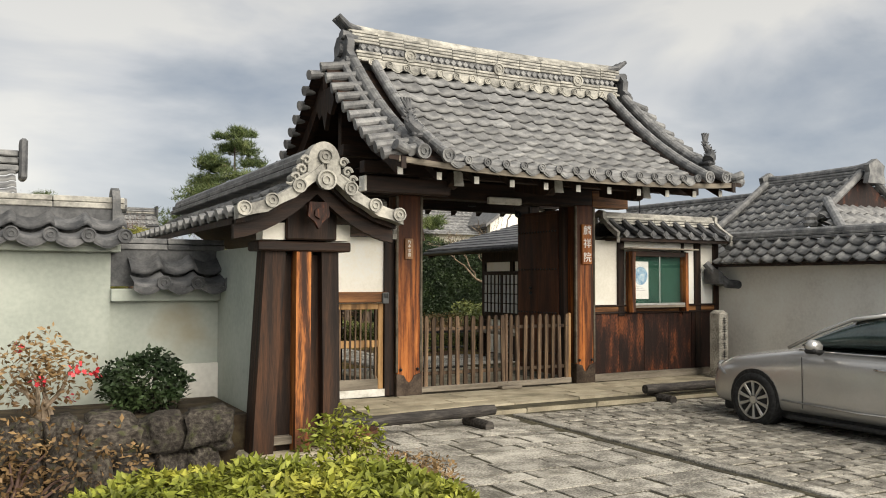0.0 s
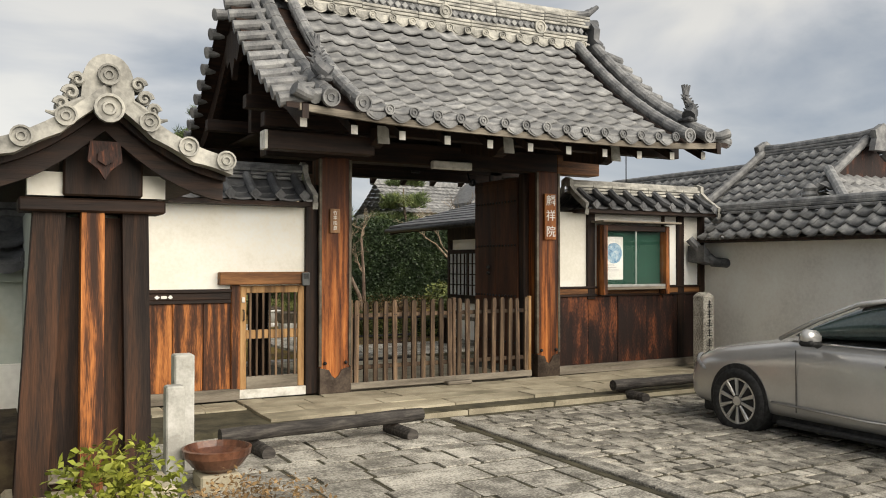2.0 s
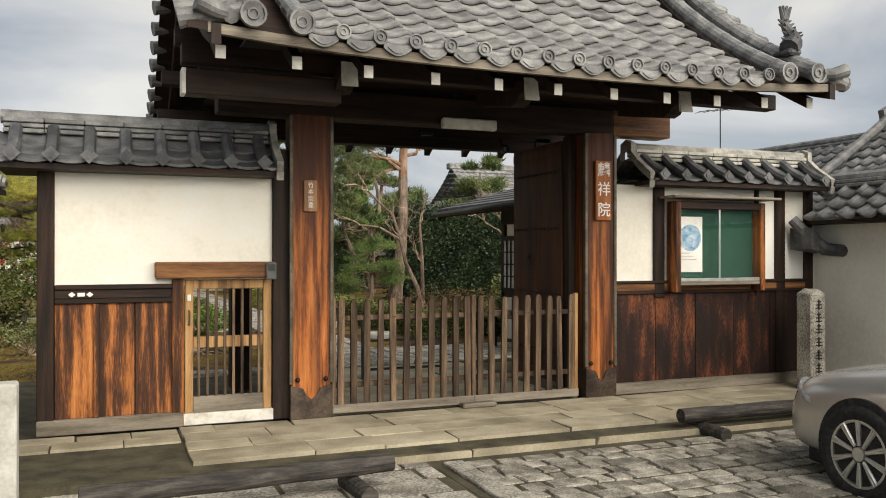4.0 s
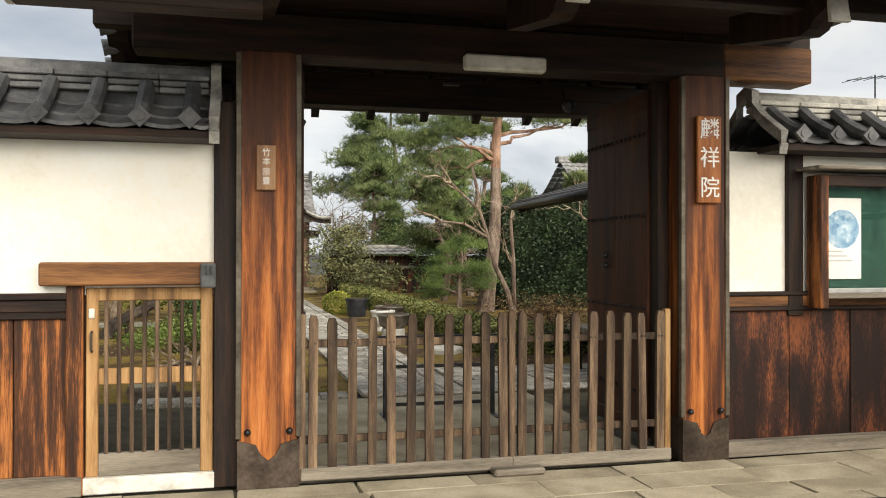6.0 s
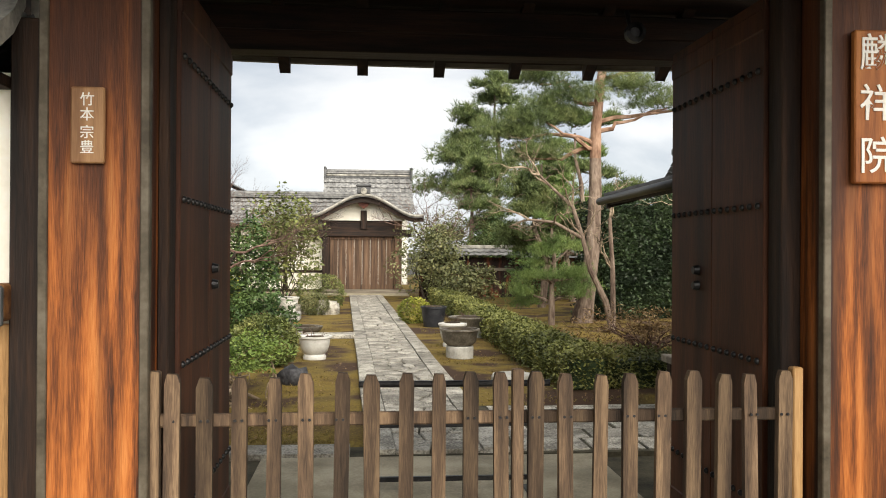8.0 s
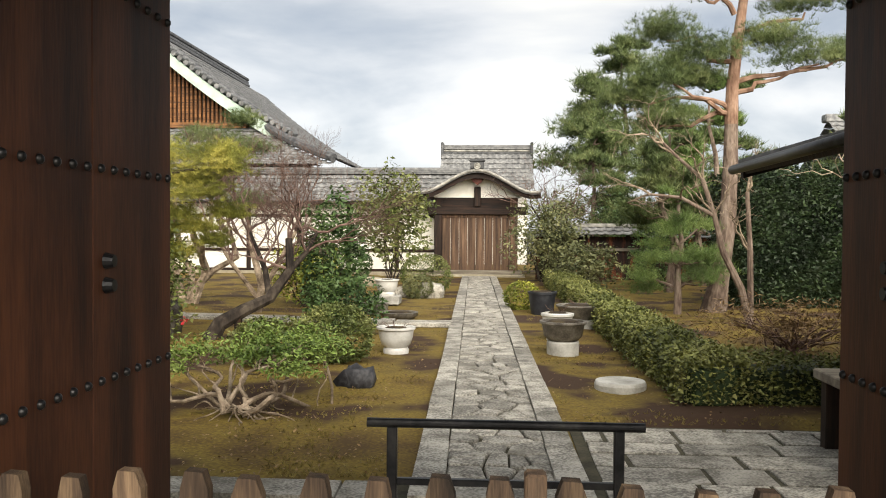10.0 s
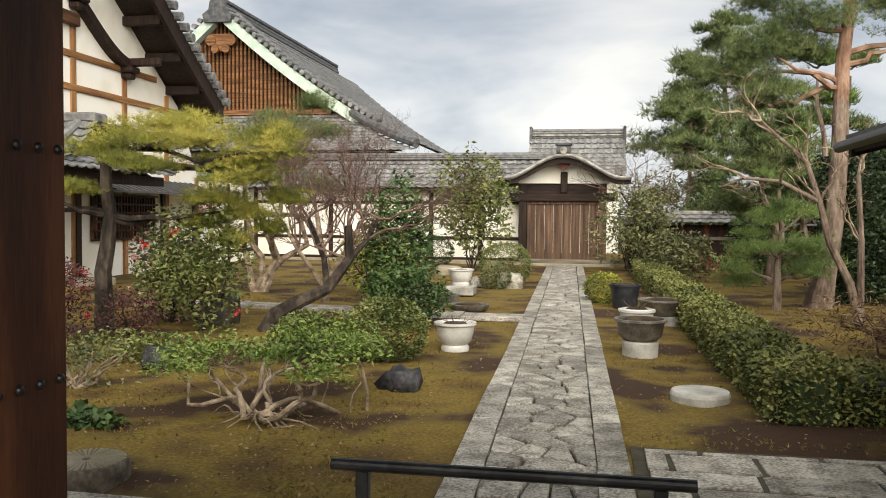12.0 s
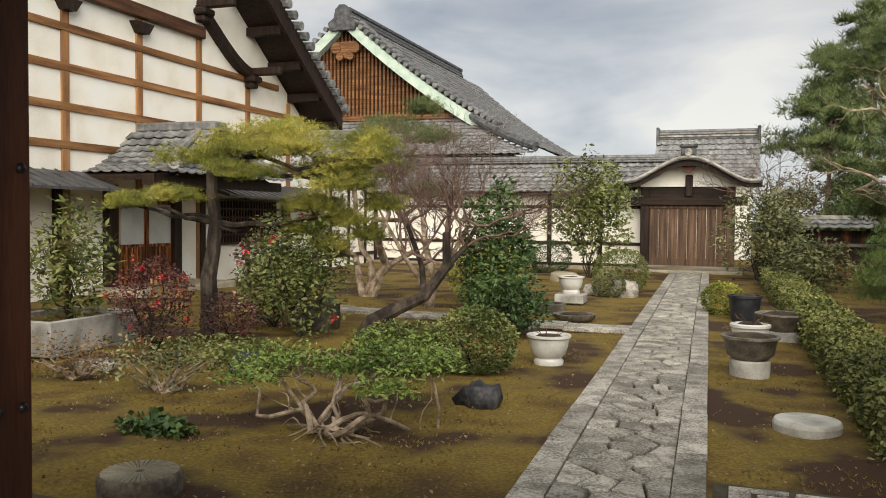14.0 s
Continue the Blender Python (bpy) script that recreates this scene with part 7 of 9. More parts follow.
# ---------- pines ----------
def trained_pine():
    t = thing("trained_pine", (0.48, 19.6, 0), "trained garden pine with flat golden-green needle pads", "tree")
    bm = bmesh.new()
    pts = limb(bm, (0.48, 19.6, -0.05), (0.52, 19.6, 2.3), 0.13, 0.07, 0.04, 6, 3, 9)
    part("trunk", bm, BARK_DARK, t)
    bm = bmesh.new()
    for i, e in enumerate(((2.9, 19.5, 2.35), (1.6, 19.3, 2.5), (-0.7, 19.4, 1.75), (0.1, 19.0, 1.72), (2.1, 20.0, 1.6), (1.7, 19.9, 1.35), (2.4, 19.7, 2.0))):
        bm = bmesh.new()
        limb(bm, pts[4 if e[2] < 2 else 6], e, 0.045, 0.015, 0.12, 6, i * 2.2, 6)
        part("limb", bm, BARK_DARK, t)
    pads(t, [(1.0, 19.5, 2.50, 0.75, 0.6, 0.17), (1.9, 19.4, 2.52, 0.85, 0.6, 0.18), (2.75, 19.5, 2.36, 0.65, 0.5, 0.16), (0.35, 19.4, 2.36, 0.5, 0.5, 0.13), (2.5, 19.6, 2.0, 0.55, 0.5, 0.16), (1.4, 19.7, 2.72, 0.6, 0.5, 0.10), (2.2, 19.7, 2.2, 0.6, 0.5, 0.10), (2.9, 19.4, 2.55, 0.45, 0.4, 0.10), (1.4, 19.2, 2.12, 0.45, 0.4, 0.09), (0.95, 19.3, 2.2, 0.4, 0.4, 0.08)], NEEDLE_GOLD, 0.095, 24, 330)
    pads(t, [(-0.55, 19.3, 1.78, 0.5, 0.4, 0.09), (0.2, 19.1, 1.86, 0.45, 0.4, 0.08), (2.0, 19.9, 1.75, 0.55, 0.5, 0.10), (1.75, 20.0, 1.45, 0.45, 0.4, 0.10), (2.4, 20.0, 1.55, 0.5, 0.4, 0.1), (2.1, 20.1, 1.2, 0.4, 0.4, 0.1), (2.9, 20.0, 1.75, 0.4, 0.35, 0.1), (2.7, 20.1, 1.35, 0.35, 0.35, 0.09)], NEEDLE_GOLD, 0.095, 24, 420, "lower_crown")


trained_pine()


def multi_stem():
    t = thing("multi_stem_pine", (0.3, 25.0, 0), "old multi-stemmed garden pine with pale trunks and dark pads", "tree")
    bm = bmesh.new()
    ends = [(-0.6, 25.1, 2.2), (0.2, 25.2, 2.6), (0.9, 25.0, 2.4), (1.5, 25.2, 1.9), (1.2, 25.6, 3.0)]
    for i, e in enumerate(ends):
        bm = bmesh.new()
        limb(bm, (0.3 + 0.05 * i, 25.0, -0.05), e, 0.08, 0.03, 0.22, 7, i * 4.1, 7)
        part("trunk", bm, BARK_PALE, t)
    pads(t, [(0.9, 25.6, 3.4, 0.9, 0.7, 0.16), (1.7, 25.4, 3.15, 0.7, 0.6, 0.14), (0.2, 25.4, 3.05, 0.8, 0.6, 0.14), (1.2, 25.6, 3.75, 0.6, 0.5, 0.14)], NEEDLE, 0.14, 18, 170)
    pads(t, [(-0.4, 25.1, 2.3, 0.7, 0.6, 0.16), (1.6, 25.0, 2.1, 0.6, 0.5, 0.15), (0.7, 25.0, 2.5, 0.7, 0.5, 0.15)], NEEDLE_FRESH, 0.14, 18, 170, "lower_crown")


multi_stem()


def big_pine():
    t = thing("tall_pine", (10.85, 25.0, 0), "tall red pine with a leaning trunk and layered crown", "tree")
    bm = bmesh.new()
    pipe(bm, [(10.75, 25, -0.1), (10.85, 25, 0.5), (11.0, 25, 1.6), (11.05, 25, 2.8), (11.05, 25.0, 3.6)], [0.27, 0.19, 0.155, 0.14, 0.125], 12)
    part("trunk", bm, BARK_PINE, t)
    bm = bmesh.new()
    pipe(bm, [(11.05, 25.0, 3.6), (11.06, 25, 4.3), (11.15, 25, 5.2), (11.3, 25.1, 6.2), (11.2, 25.1, 7.2)], [0.125, 0.115, 0.10, 0.08, 0.04], 12)
    part("upper_trunk", bm, BARK_RED, t, "reddish upper trunk")
    bm = bmesh.new()
    tops = [(9.9, 24.8, 4.35), (9.7, 25.2, 3.6), (12.6, 24.8, 4.7), (13.4, 25.2, 4.9), (9.9, 25.4, 5.3), (12.5, 25.3, 5.8), (10.2, 24.8, 6.2), (11.9, 25.0, 6.9), (10.6, 25, 7.4), (9.5, 25.1, 4.0)]
    for i, e in enumerate(tops):
        z = max(3.8, e[2] - 0.5)
        bm = bmesh.new()
        limb(bm, (11.08, 25, z), e, 0.055, 0.018, 0.15, 6, i * 2.7, 6)
        part("limb", bm, BARK_RED, t)
    pads(t, [(x + random.uniform(-0.2, 0.2), y, z + 0.15, 0.95, 0.8, 0.22) for x, y, z in tops] + [(10.2, 24.9, 4.55, 0.8, 0.7, 0.2), (10.5, 25, 5.0, 0.9, 0.8, 0.22), (11.8, 25, 5.2, 0.9, 0.8, 0.2), (11.3, 25, 6.3, 1.0, 0.8, 0.25), (11.0, 25, 7.7, 0.9, 0.8, 0.3), (9.9, 25.0, 4.75, 0.6, 0.6, 0.18)], NEEDLE, 0.17, 16, 150)


big_pine()


def plain_pine(x, y, h, r, mat, label, seed, first=0.35, per=80, length=0.24, tiers=6, lean=0.0):
    t = thing("garden_pine", (x, y, 0), label, "tree", "background pines")
    bm = bmesh.new()
    limb(bm, (x, y, -0.1), (x + lean, y, h * 0.95), 0.03 + 0.022 * h, 0.03, 0.05, 7, seed, 8)
    part("trunk", bm, BARK_PINE, t)
    L = []
    for i in range(tiers):
        z = h * (first + (1 - first) * i / (tiers - 1))
        w = r * (1.0 - 0.65 * i / (tiers - 1))
        for k in range(4):
            a = random.uniform(0, 6.28)
            e = (x + lean * z / h + math.cos(a) * w * 0.75, y + math.sin(a) * w * 0.6, z + random.uniform(-0.2, 0.25))
            bm = bmesh.new()
            limb(bm, (x + lean * z / h, y, z - 0.3 * w * 0.5), e, 0.03, 0.01, 0.12, 4, seed + i * 4 + k, 5)
            part("limb", bm, BARK_PINE, t)
            L.append((*e, w * 0.62, w * 0.55, w * 0.16))
    pads(t, L, mat, length, 7, per)
    return t


plain_pine(9.95, 24.4, 2.15, 0.85, NEEDLE_FRESH, "small bright green young pine on the moss", 3, 0.28, 200, 0.15, 5)
plain_pine(12.0, 46.0, 9.6, 3.0, NEEDLE, "tall distant pine behind the garden", 11, 0.45, 34, 0.34, 7)
plain_pine(9.9, 38.0, 4.6, 1.5, NEEDLE, "green pine beyond the board fence", 13, 0.3, 60, 0.28, 6)
plain_pine(12.6, 33.0, 5.6, 1.6, NEEDLE_FRESH, "green pine beyond the tall hedge", 17, 0.3, 60, 0.26, 6)
plain_pine(14.8, 38.0, 6.4, 2.0, NEEDLE, "green pine far behind the hedge", 19, 0.3, 50, 0.3, 6)
plain_pine(10.9, 30.0, 4.2, 1.2, NEEDLE, "slender pine behind the tall one", 23, 0.45, 90, 0.22, 5)
plain_pine(17.5, 34.0, 5.0, 1.9, NEEDLE, "green pine at the garden's far edge", 29, 0.3, 50, 0.3, 5)


# ---------- bare trees ----------
def bare_tree(name, base, limbs, r, depth, spread, kids, mat, label, up=0.15, leaves=None):
    t = thing(name, base, label, "tree")
    bm = bmesh.new()
    for pts, r0, r1 in limbs:
        pipe(bm, pts, [r0 + (r1 - r0) * i / (len(pts) - 1) for i in range(len(pts))], 8)
    part("trunk", bm, mat[0], t)
    bm = bmesh.new()
    tips = []
    for pts, r0, r1 in limbs:
        e, d = Vector(pts[-1]), Vector(pts[-1]) - Vector(pts[-2])
        for k in range(r[1]):
            twigs(bm, e if k % 2 else Vector(pts[-2]), d.normalized() + Vector((random.gauss(0, 0.7), random.gauss(0, 0.7), random.gauss(0.1, 0.4))), r[0], min(r1, 0.022), depth, spread, kids, up, tips)
    tagged(part("branch_crown", bm, mat[1], t, "fine bare branches"), kind="stuff")
    if leaves:
        P = np.array([tuple(p) for p in tips])
        P = P[rng.integers(0, len(P), leaves[1])] + rng.normal(size=(leaves[1], 3)) * 0.05
        V, F = leaf_arrays(P, leaves[2])
        foliage("leaf_rest", V, F, leaves[0], t)
    return t


bare_tree("leaning_plum", (2.62, 19.9, 0), [
    ([(2.62, 19.9, -0.02), (2.75, 19.95, 0.22), (3.05, 20.1, 0.40), (3.35, 20.3, 0.55), (3.6, 20.5, 0.95), (3.55, 20.6, 1.4)], 0.13, 0.05),
    ([(3.35, 20.3, 0.55), (3.2, 20.6, 0.95), (2.9, 20.8, 1.5)], 0.05, 0.03), ([(3.6, 20.5, 0.95), (3.8, 20.65, 1.2), (3.95, 20.7, 1.5)], 0.05, 0.024)],
    (0.5, 4), 5, 0.55, 3, (BARK_DARK, TWIG_RED), "leaning old plum tree, bare with fine reddish twigs", 0.14)
bare_tree("bare_maple", (2.2, 23.6, 0), [
    ([(2.2, 23.6, -0.02), (2.3, 23.6, 0.5), (2.1, 23.7, 1.1), (2.0, 23.8, 1.6)], 0.09, 0.04), ([(2.25, 23.6, 0.3), (2.6, 23.6, 0.9), (2.9, 23.7, 1.5)], 0.06, 0.035), ([(2.2, 23.6, 0.3), (1.7, 23.7, 0.9), (1.3, 23.8, 1.5)], 0.05, 0.03)],
    (0.72, 5), 5, 0.5, 3, (BARK_PALE, TWIG_RED), "bare maple with a haze of reddish twigs", 0.22)
part("crutch", B((2.93, 20.0, -0.05, 3.02, 20.1, 0.34), bev=0.01), WOOD_DARK, bpy.data.objects["leaning_plum"], "short wooden prop")
bare_tree("old_crape_tree", (10.7, 22.6, 0), [
    ([(10.75, 22.6, -0.02), (10.6, 22.6, 0.6), (10.3, 22.6, 1.2), (10.15, 22.6, 1.8), (9.95, 22.6, 2.4)], 0.07, 0.035), ([(10.75, 22.6, 0.0), (10.75, 22.65, 1.2), (10.7, 22.7, 2.2)], 0.06, 0.035),
    ([(10.15, 22.6, 1.8), (9.6, 22.6, 2.1), (9.1, 22.6, 2.15)], 0.035, 0.022), ([(9.95, 22.6, 2.4), (9.5, 22.6, 2.8), (9.3, 22.6, 3.0)], 0.032, 0.02)],
    (0.42, 4), 4, 0.65, 2, (BARK_PINE, BARK_PALE), "bare crape myrtle with pale twisting branches", 0.1)
bare_tree("bare_tree", (13.2, 20.0, 0), [
    ([(13.2, 20.0, 0), (13.0, 20.0, 0.8), (12.6, 20.0, 1.4), (12.3, 20.0, 2.0)], 0.07, 0.035), ([(13.0, 20, 0.8), (13.1, 20, 1.8), (12.9, 20, 2.9)], 0.05, 0.03), ([(12.6, 20, 1.4), (12.0, 20, 1.6), (11.6, 20, 2.0)], 0.04, 0.025)],
    (0.6, 2), 3, 0.5, 3, (BARK_PALE, BARK_PALE), "bare tree with pale spreading twigs", 0.25)
bare_tree("bare_tree", (8.4, 35.9, 0), [([(8.4, 35.9, 0), (8.3, 35.9, 1.2), (8.1, 35.9, 2.3)], 0.10, 0.05), ([(8.35, 35.9, 1.0), (8.8, 35.9, 2.0)], 0.06, 0.04), ([(8.3, 35.9, 1.4), (7.7, 35.9, 2.3)], 0.05, 0.03)],
    (0.75, 5), 4, 0.6, 3, (BARK_DARK, TWIG_RED), "bare tree with dark knotty twigs by the inner gate", 0.15)

# ---------- street-side planting ----------
def front_hedge():
    t = thing("street_hedge", (1.6, 4.6, -0.1), "low yellow-green clipped hedge at the street's edge", "hedge")
    n = 15000
    u, v = rng.uniform(-1.35, 1.15, n), rng.uniform(-0.72, 0.72, n)
    ang = radians(-8)
    x, y = 1.35 + u * math.cos(ang) - v * math.sin(ang), 4.15 + u * math.sin(ang) + v * math.cos(ang)
    lump = np.array([noise.noise((a * 2.0, b * 2.0, 0)) + 0.5 * noise.noise((a * 6, b * 6, 5)) for a, b in zip(x, y)])
    edge = np.clip(1 - (np.abs(u + 0.1) / 1.27) ** 4, 0, 1) * np.clip(1 - (np.abs(v) / 0.74) ** 4, 0, 1)
    z = -0.12 + (0.66 + 0.09 * lump) * edge ** 0.5 - 0.20 * rng.uniform(size=n) ** 3
    V, F = leaf_arrays(np.stack([x, y, z], axis=1), 0.065, up=0.9, width=0.42)
    foliage("leaves", V, F, LEAF_YELLOW, t)
    bm = bmesh.new()
    for i in range(40):
        a, b = random.uniform(0.3, 2.3), random.uniform(3.6, 4.6)
        limb(bm, (a, b, -0.14), (a + random.uniform(-0.1, 0.1), b + random.uniform(-0.2, 0.2), 0.38), 0.012, 0.004, 0.1, 3, i)
    part("stem", bm, BARK_DARK, t)


front_hedge()
shrub("small_bush", (2.05, 5.05, 0.46), (0.27, 0.22, 0.28), 1500, 0.05, LEAF_YELLOW, "small yellow-green bush before the wing wall", base=(2.05, 5.05, -0.1), seed=71, shell=0.9, stems=10, bark=BARK_PALE)
shrub("small_bush", (2.5, 5.1, 0.12), (0.4, 0.3, 0.25), 1500, 0.045, LEAF_DRY, "low dry olive bush on the paving's edge", base=(2.5, 5.1, -0.12), seed=72, shell=0.9, stems=10)
shrub("dark_bank_bush", (1.06, 6.5, 0.80), (0.31, 0.27, 0.22), 3400, 0.05, LEAF_DARKEST, "round dark evergreen bush on the stone bank", base=(1.06, 6.5, 0.58), seed=73, shell=0.5)
shrub("bank_nandina", (0.35, 6.35, 0.92), (0.32, 0.25, 0.28), 700, 0.05, LEAF_DRY, "thin nandina with dry leaves and red berries", base=(0.4, 6.35, 0.58), seed=74, shell=0.9, stems=9, bark=BARK_PALE, flowers=(FLOWER_RED, 5, 0.05))
shrub("bank_weeds", (0.1, 5.85, 0.35), (0.9, 0.18, 0.32), 2600, 0.05, LEAF_DRY, "dry weeds hanging over the stone bank", "weeds", base=(0.1, 5.9, 0.0), seed=75, shell=0.9, stems=30, bark=TWIG_RED)
shrub("bank_weeds", (-0.4, 6.3, 0.85), (0.5, 0.3, 0.3), 1200, 0.06, LEAF_MID, "green shrub at the bank's end", base=(-0.4, 6.3, 0.58), seed=76)
shrub("low_weeds", (3.0, 6.3, -0.02), (0.45, 0.6, 0.16), 1500, 0.04, LEAF_DRY, "dry low weeds beside the stone posts", "weeds", base=(3.0, 6.3, -0.12), seed=77, stems=0, shell=1.0)

# ---------- garden stones, pots and rail ----------
def pot(name, x, y, prof, mat, label, z=0.0, soil=True, twig=0):
    t = thing(name, (x, y, z), label, "plant pot", "garden pots")
    bm = bmesh.new()
    lathe(bm, prof, (x, y, z), 28)
    bowl_part = part("bowl", bm, mat, t)
    bowl_part.data.shade_smooth()
    bowl_part.data.set_sharp_from_angle(angle=radians(40))
    if soil:
        r, h = prof[-2]
        bm = bmesh.new()
        lathe(bm, [(r * 0.2, h - 0.02), (r - 0.02, h - 0.03), (r * 0.6, h + 0.01), (0.01, h + 0.02)], (x, y, z), 18)
        part("soil", bm, SOIL, t)
    if twig:
        bm = bmesh.new()
        for i in range(twig):
            a = random.uniform(0, 6.28)
            limb(bm, (x + math.cos(a) * 0.05, y + math.sin(a) * 0.05, z + prof[-2][1] - 0.02), (x + math.cos(a) * 0.18, y + math.sin(a) * 0.18, z + prof[-2][1] + random.uniform(0.05, 0.12)), 0.006, 0.002, 0.1, 3, i)
        part("twig", bm, TWIG_RED, t)
    return t


CERAMIC_W = material("white glazed ceramic", [(0.50, 0.49, 0.45), (0.62, 0.61, 0.57), (0.70, 0.69, 0.66)], 4, rough=0.35, bump=0.05, spec=0.5)
CERAMIC_G = material("grey stoneware", [(0.075, 0.066, 0.054), (0.15, 0.135, 0.112), (0.25, 0.23, 0.195)], 5, rough=0.5, bump=0.1)
PLASTIC_B = material("black plastic", [(0.015, 0.016, 0.018), (0.025, 0.026, 0.03), (0.04, 0.042, 0.046)], 6, rough=0.45, bump=0.02)
CONCRETE_PALE = material("pale cast stone", [(0.33, 0.32, 0.29), (0.46, 0.45, 0.41), (0.58, 0.57, 0.53)], 5, rough=0.9, bump=0.2, fine=50, dirt=(0.20, 0.19, 0.14), dirt_scale=4, dirt_amt=(0.55, 0.85))
CONCRETE = material("weathered concrete", [(0.23, 0.225, 0.20), (0.37, 0.36, 0.33), (0.49, 0.48, 0.45)], 4, rough=0.9, bump=0.25, fine=50, dirt=(0.10, 0.10, 0.06), dirt_scale=3, dirt_amt=(0.55, 0.8))
BOWL = [(0.16, 0.0), (0.165, 0.045), (0.145, 0.075), (0.185, 0.12), (0.21, 0.20), (0.222, 0.29), (0.245, 0.305), (0.245, 0.33), (0.21, 0.33), (0.195, 0.28), (0.01, 0.28)]
pot("white_pot", 5.33, 18.95, [(r, z) for r, z in BOWL[:-2]] + [(0.2, 0.315), (0.19, 0.28)], CERAMIC_W, "round white footed pot with bare twigs", twig=7)
pot("white_pot", 4.32, 25.7, [(r * 1.05, z) for r, z in BOWL[:-2]] + [(0.2, 0.315), (0.19, 0.28)], CERAMIC_W, "white footed pot on a block", z=0.18)
solid("stone_block", B((4.05, 25.45, 0.0, 4.6, 25.95, 0.18), bev=0.02), CONCRETE, "pale square block under a white pot", "block")
G2 = [(0.17, 0.16), (0.24, 0.22), (0.265, 0.36), (0.295, 0.385), (0.295, 0.41), (0.26, 0.41), (0.25, 0.37)]
bm = bmesh.new()
lathe(bm, [(0.20, -0.02), (0.205, 0.14), (0.195, 0.16), (0.02, 0.16)], (7.42, 19.15, 0.0), 24)
solid("stone_block", bm, CONCRETE_PALE, "pale round cast-stone block under a grey pot", "block")
pot("grey_pot", 7.42, 19.15, G2, CERAMIC_G, "wide grey stoneware pot on a block")
pot("white_pot", 7.44, 20.4, [(r * 0.95, z * 1.15) for r, z in BOWL[:-2]] + [(0.19, 0.39), (0.18, 0.34)], CERAMIC_W, "white pot with dry grass", twig=6)
pot("grey_pot", 7.88, 21.9, [(0.2, 0.14), (0.26, 0.2), (0.34, 0.33), (0.36, 0.35), (0.36, 0.37), (0.31, 0.37), (0.30, 0.34)], CERAMIC_G, "broad grey bowl pot with twigs", twig=6)
solid("stone_block", B((7.65, 21.7, -0.02, 8.1, 22.1, 0.14), bev=0.02), CONCRETE, "grey block under a broad bowl", "block")
pot("black_pot", 7.42, 24.0, [(0.2, 0.0), (0.25, 0.38), (0.27, 0.38), (0.27, 0.42), (0.24, 0.42), (0.23, 0.38)], PLASTIC_B, "black plastic plant pot")
pot("low_basin", 4.9, 22.9, [(0.24, 0.0), (0.32, 0.06), (0.34, 0.12), (0.29, 0.12), (0.27, 0.09)], CERAMIC_G, "low dark round basin on the moss")
pot("low_basin", 4.35, 23.6, [(0.22, 0.0), (0.27, 0.10), (0.28, 0.2), (0.24, 0.2), (0.22, 0.17)], CERAMIC_G, "dark round basin beside another")


MILL_STONE = material("dark worn millstone", [(0.06, 0.048, 0.036), (0.13, 0.108, 0.085), (0.22, 0.19, 0.155)], 9, rough=0.9, bump=0.4, fine=50)


def millstone(x, y, r, h, mat, label, lines):
    t = thing("millstone", (x, y, 0), label, "millstone", "millstones")
    bm = bmesh.new()
    lathe(bm, [(r * 1.02, -0.03), (r * 1.03, h * 0.6), (r, h - 0.012), (r * 0.97, h), (0.01, h)], (x, y, 0), 36)
    part("disc", bm, mat, t)
    bm = bmesh.new()
    for i in range(lines):
        a = 2 * math.pi * i / lines
        d, n = Vector((math.cos(a), math.sin(a), 0)), Vector((-math.sin(a), math.cos(a), 0))
        p, q = Vector((x, y, h)) + d * r * 0.12, Vector((x, y, h)) + d * r * 0.93
        w = 0.006 + 0.004 * (i % 3)
        vs = [bm.verts.new(v) for v in (p - n * 0.002, p + n * 0.002, q + n * w, q - n * w)]
        ws = [bm.verts.new(v.co + Vector((0, 0, 0.006))) for v in vs]
        bm.faces.new(ws)
        for k in range(4):
            bm.faces.new((vs[k], vs[(k + 1) % 4], ws[(k + 1) % 4], ws[k]))
    if lines:
        tagged(part("radial_ribs", bm, GRANITE_STEP, t), kind="stuff")


millstone(4.0, 13.86, 0.235, 0.115, MILL_STONE, "dark grey-brown millstone with radial grooves set on the moss", 40)
millstone(7.80, 16.85, 0.245, 0.08, CONCRETE_PALE, "pale round stone disc lying on the moss", 0)
trough = thing("concrete_trough", (-0.4, 17.8, 0), "grey concrete planter trough", "planter")
bm = B((-0.95, 17.15, 0.0, 0.12, 18.6, 0.04), (-0.95, 17.15, 0.04, -0.87, 18.6, 0.40), (0.04, 17.15, 0.04, 0.12, 18.6, 0.40), (-0.87, 17.15, 0.04, 0.04, 17.23, 0.40), (-0.87, 18.52, 0.04, 0.04, 18.6, 0.40), bev=0.01)
part("trough", bm, CONCRETE, trough)
part("soil", B((-0.87, 17.23, 0.04, 0.04, 18.52, 0.34), bev=0), MOSS, trough)
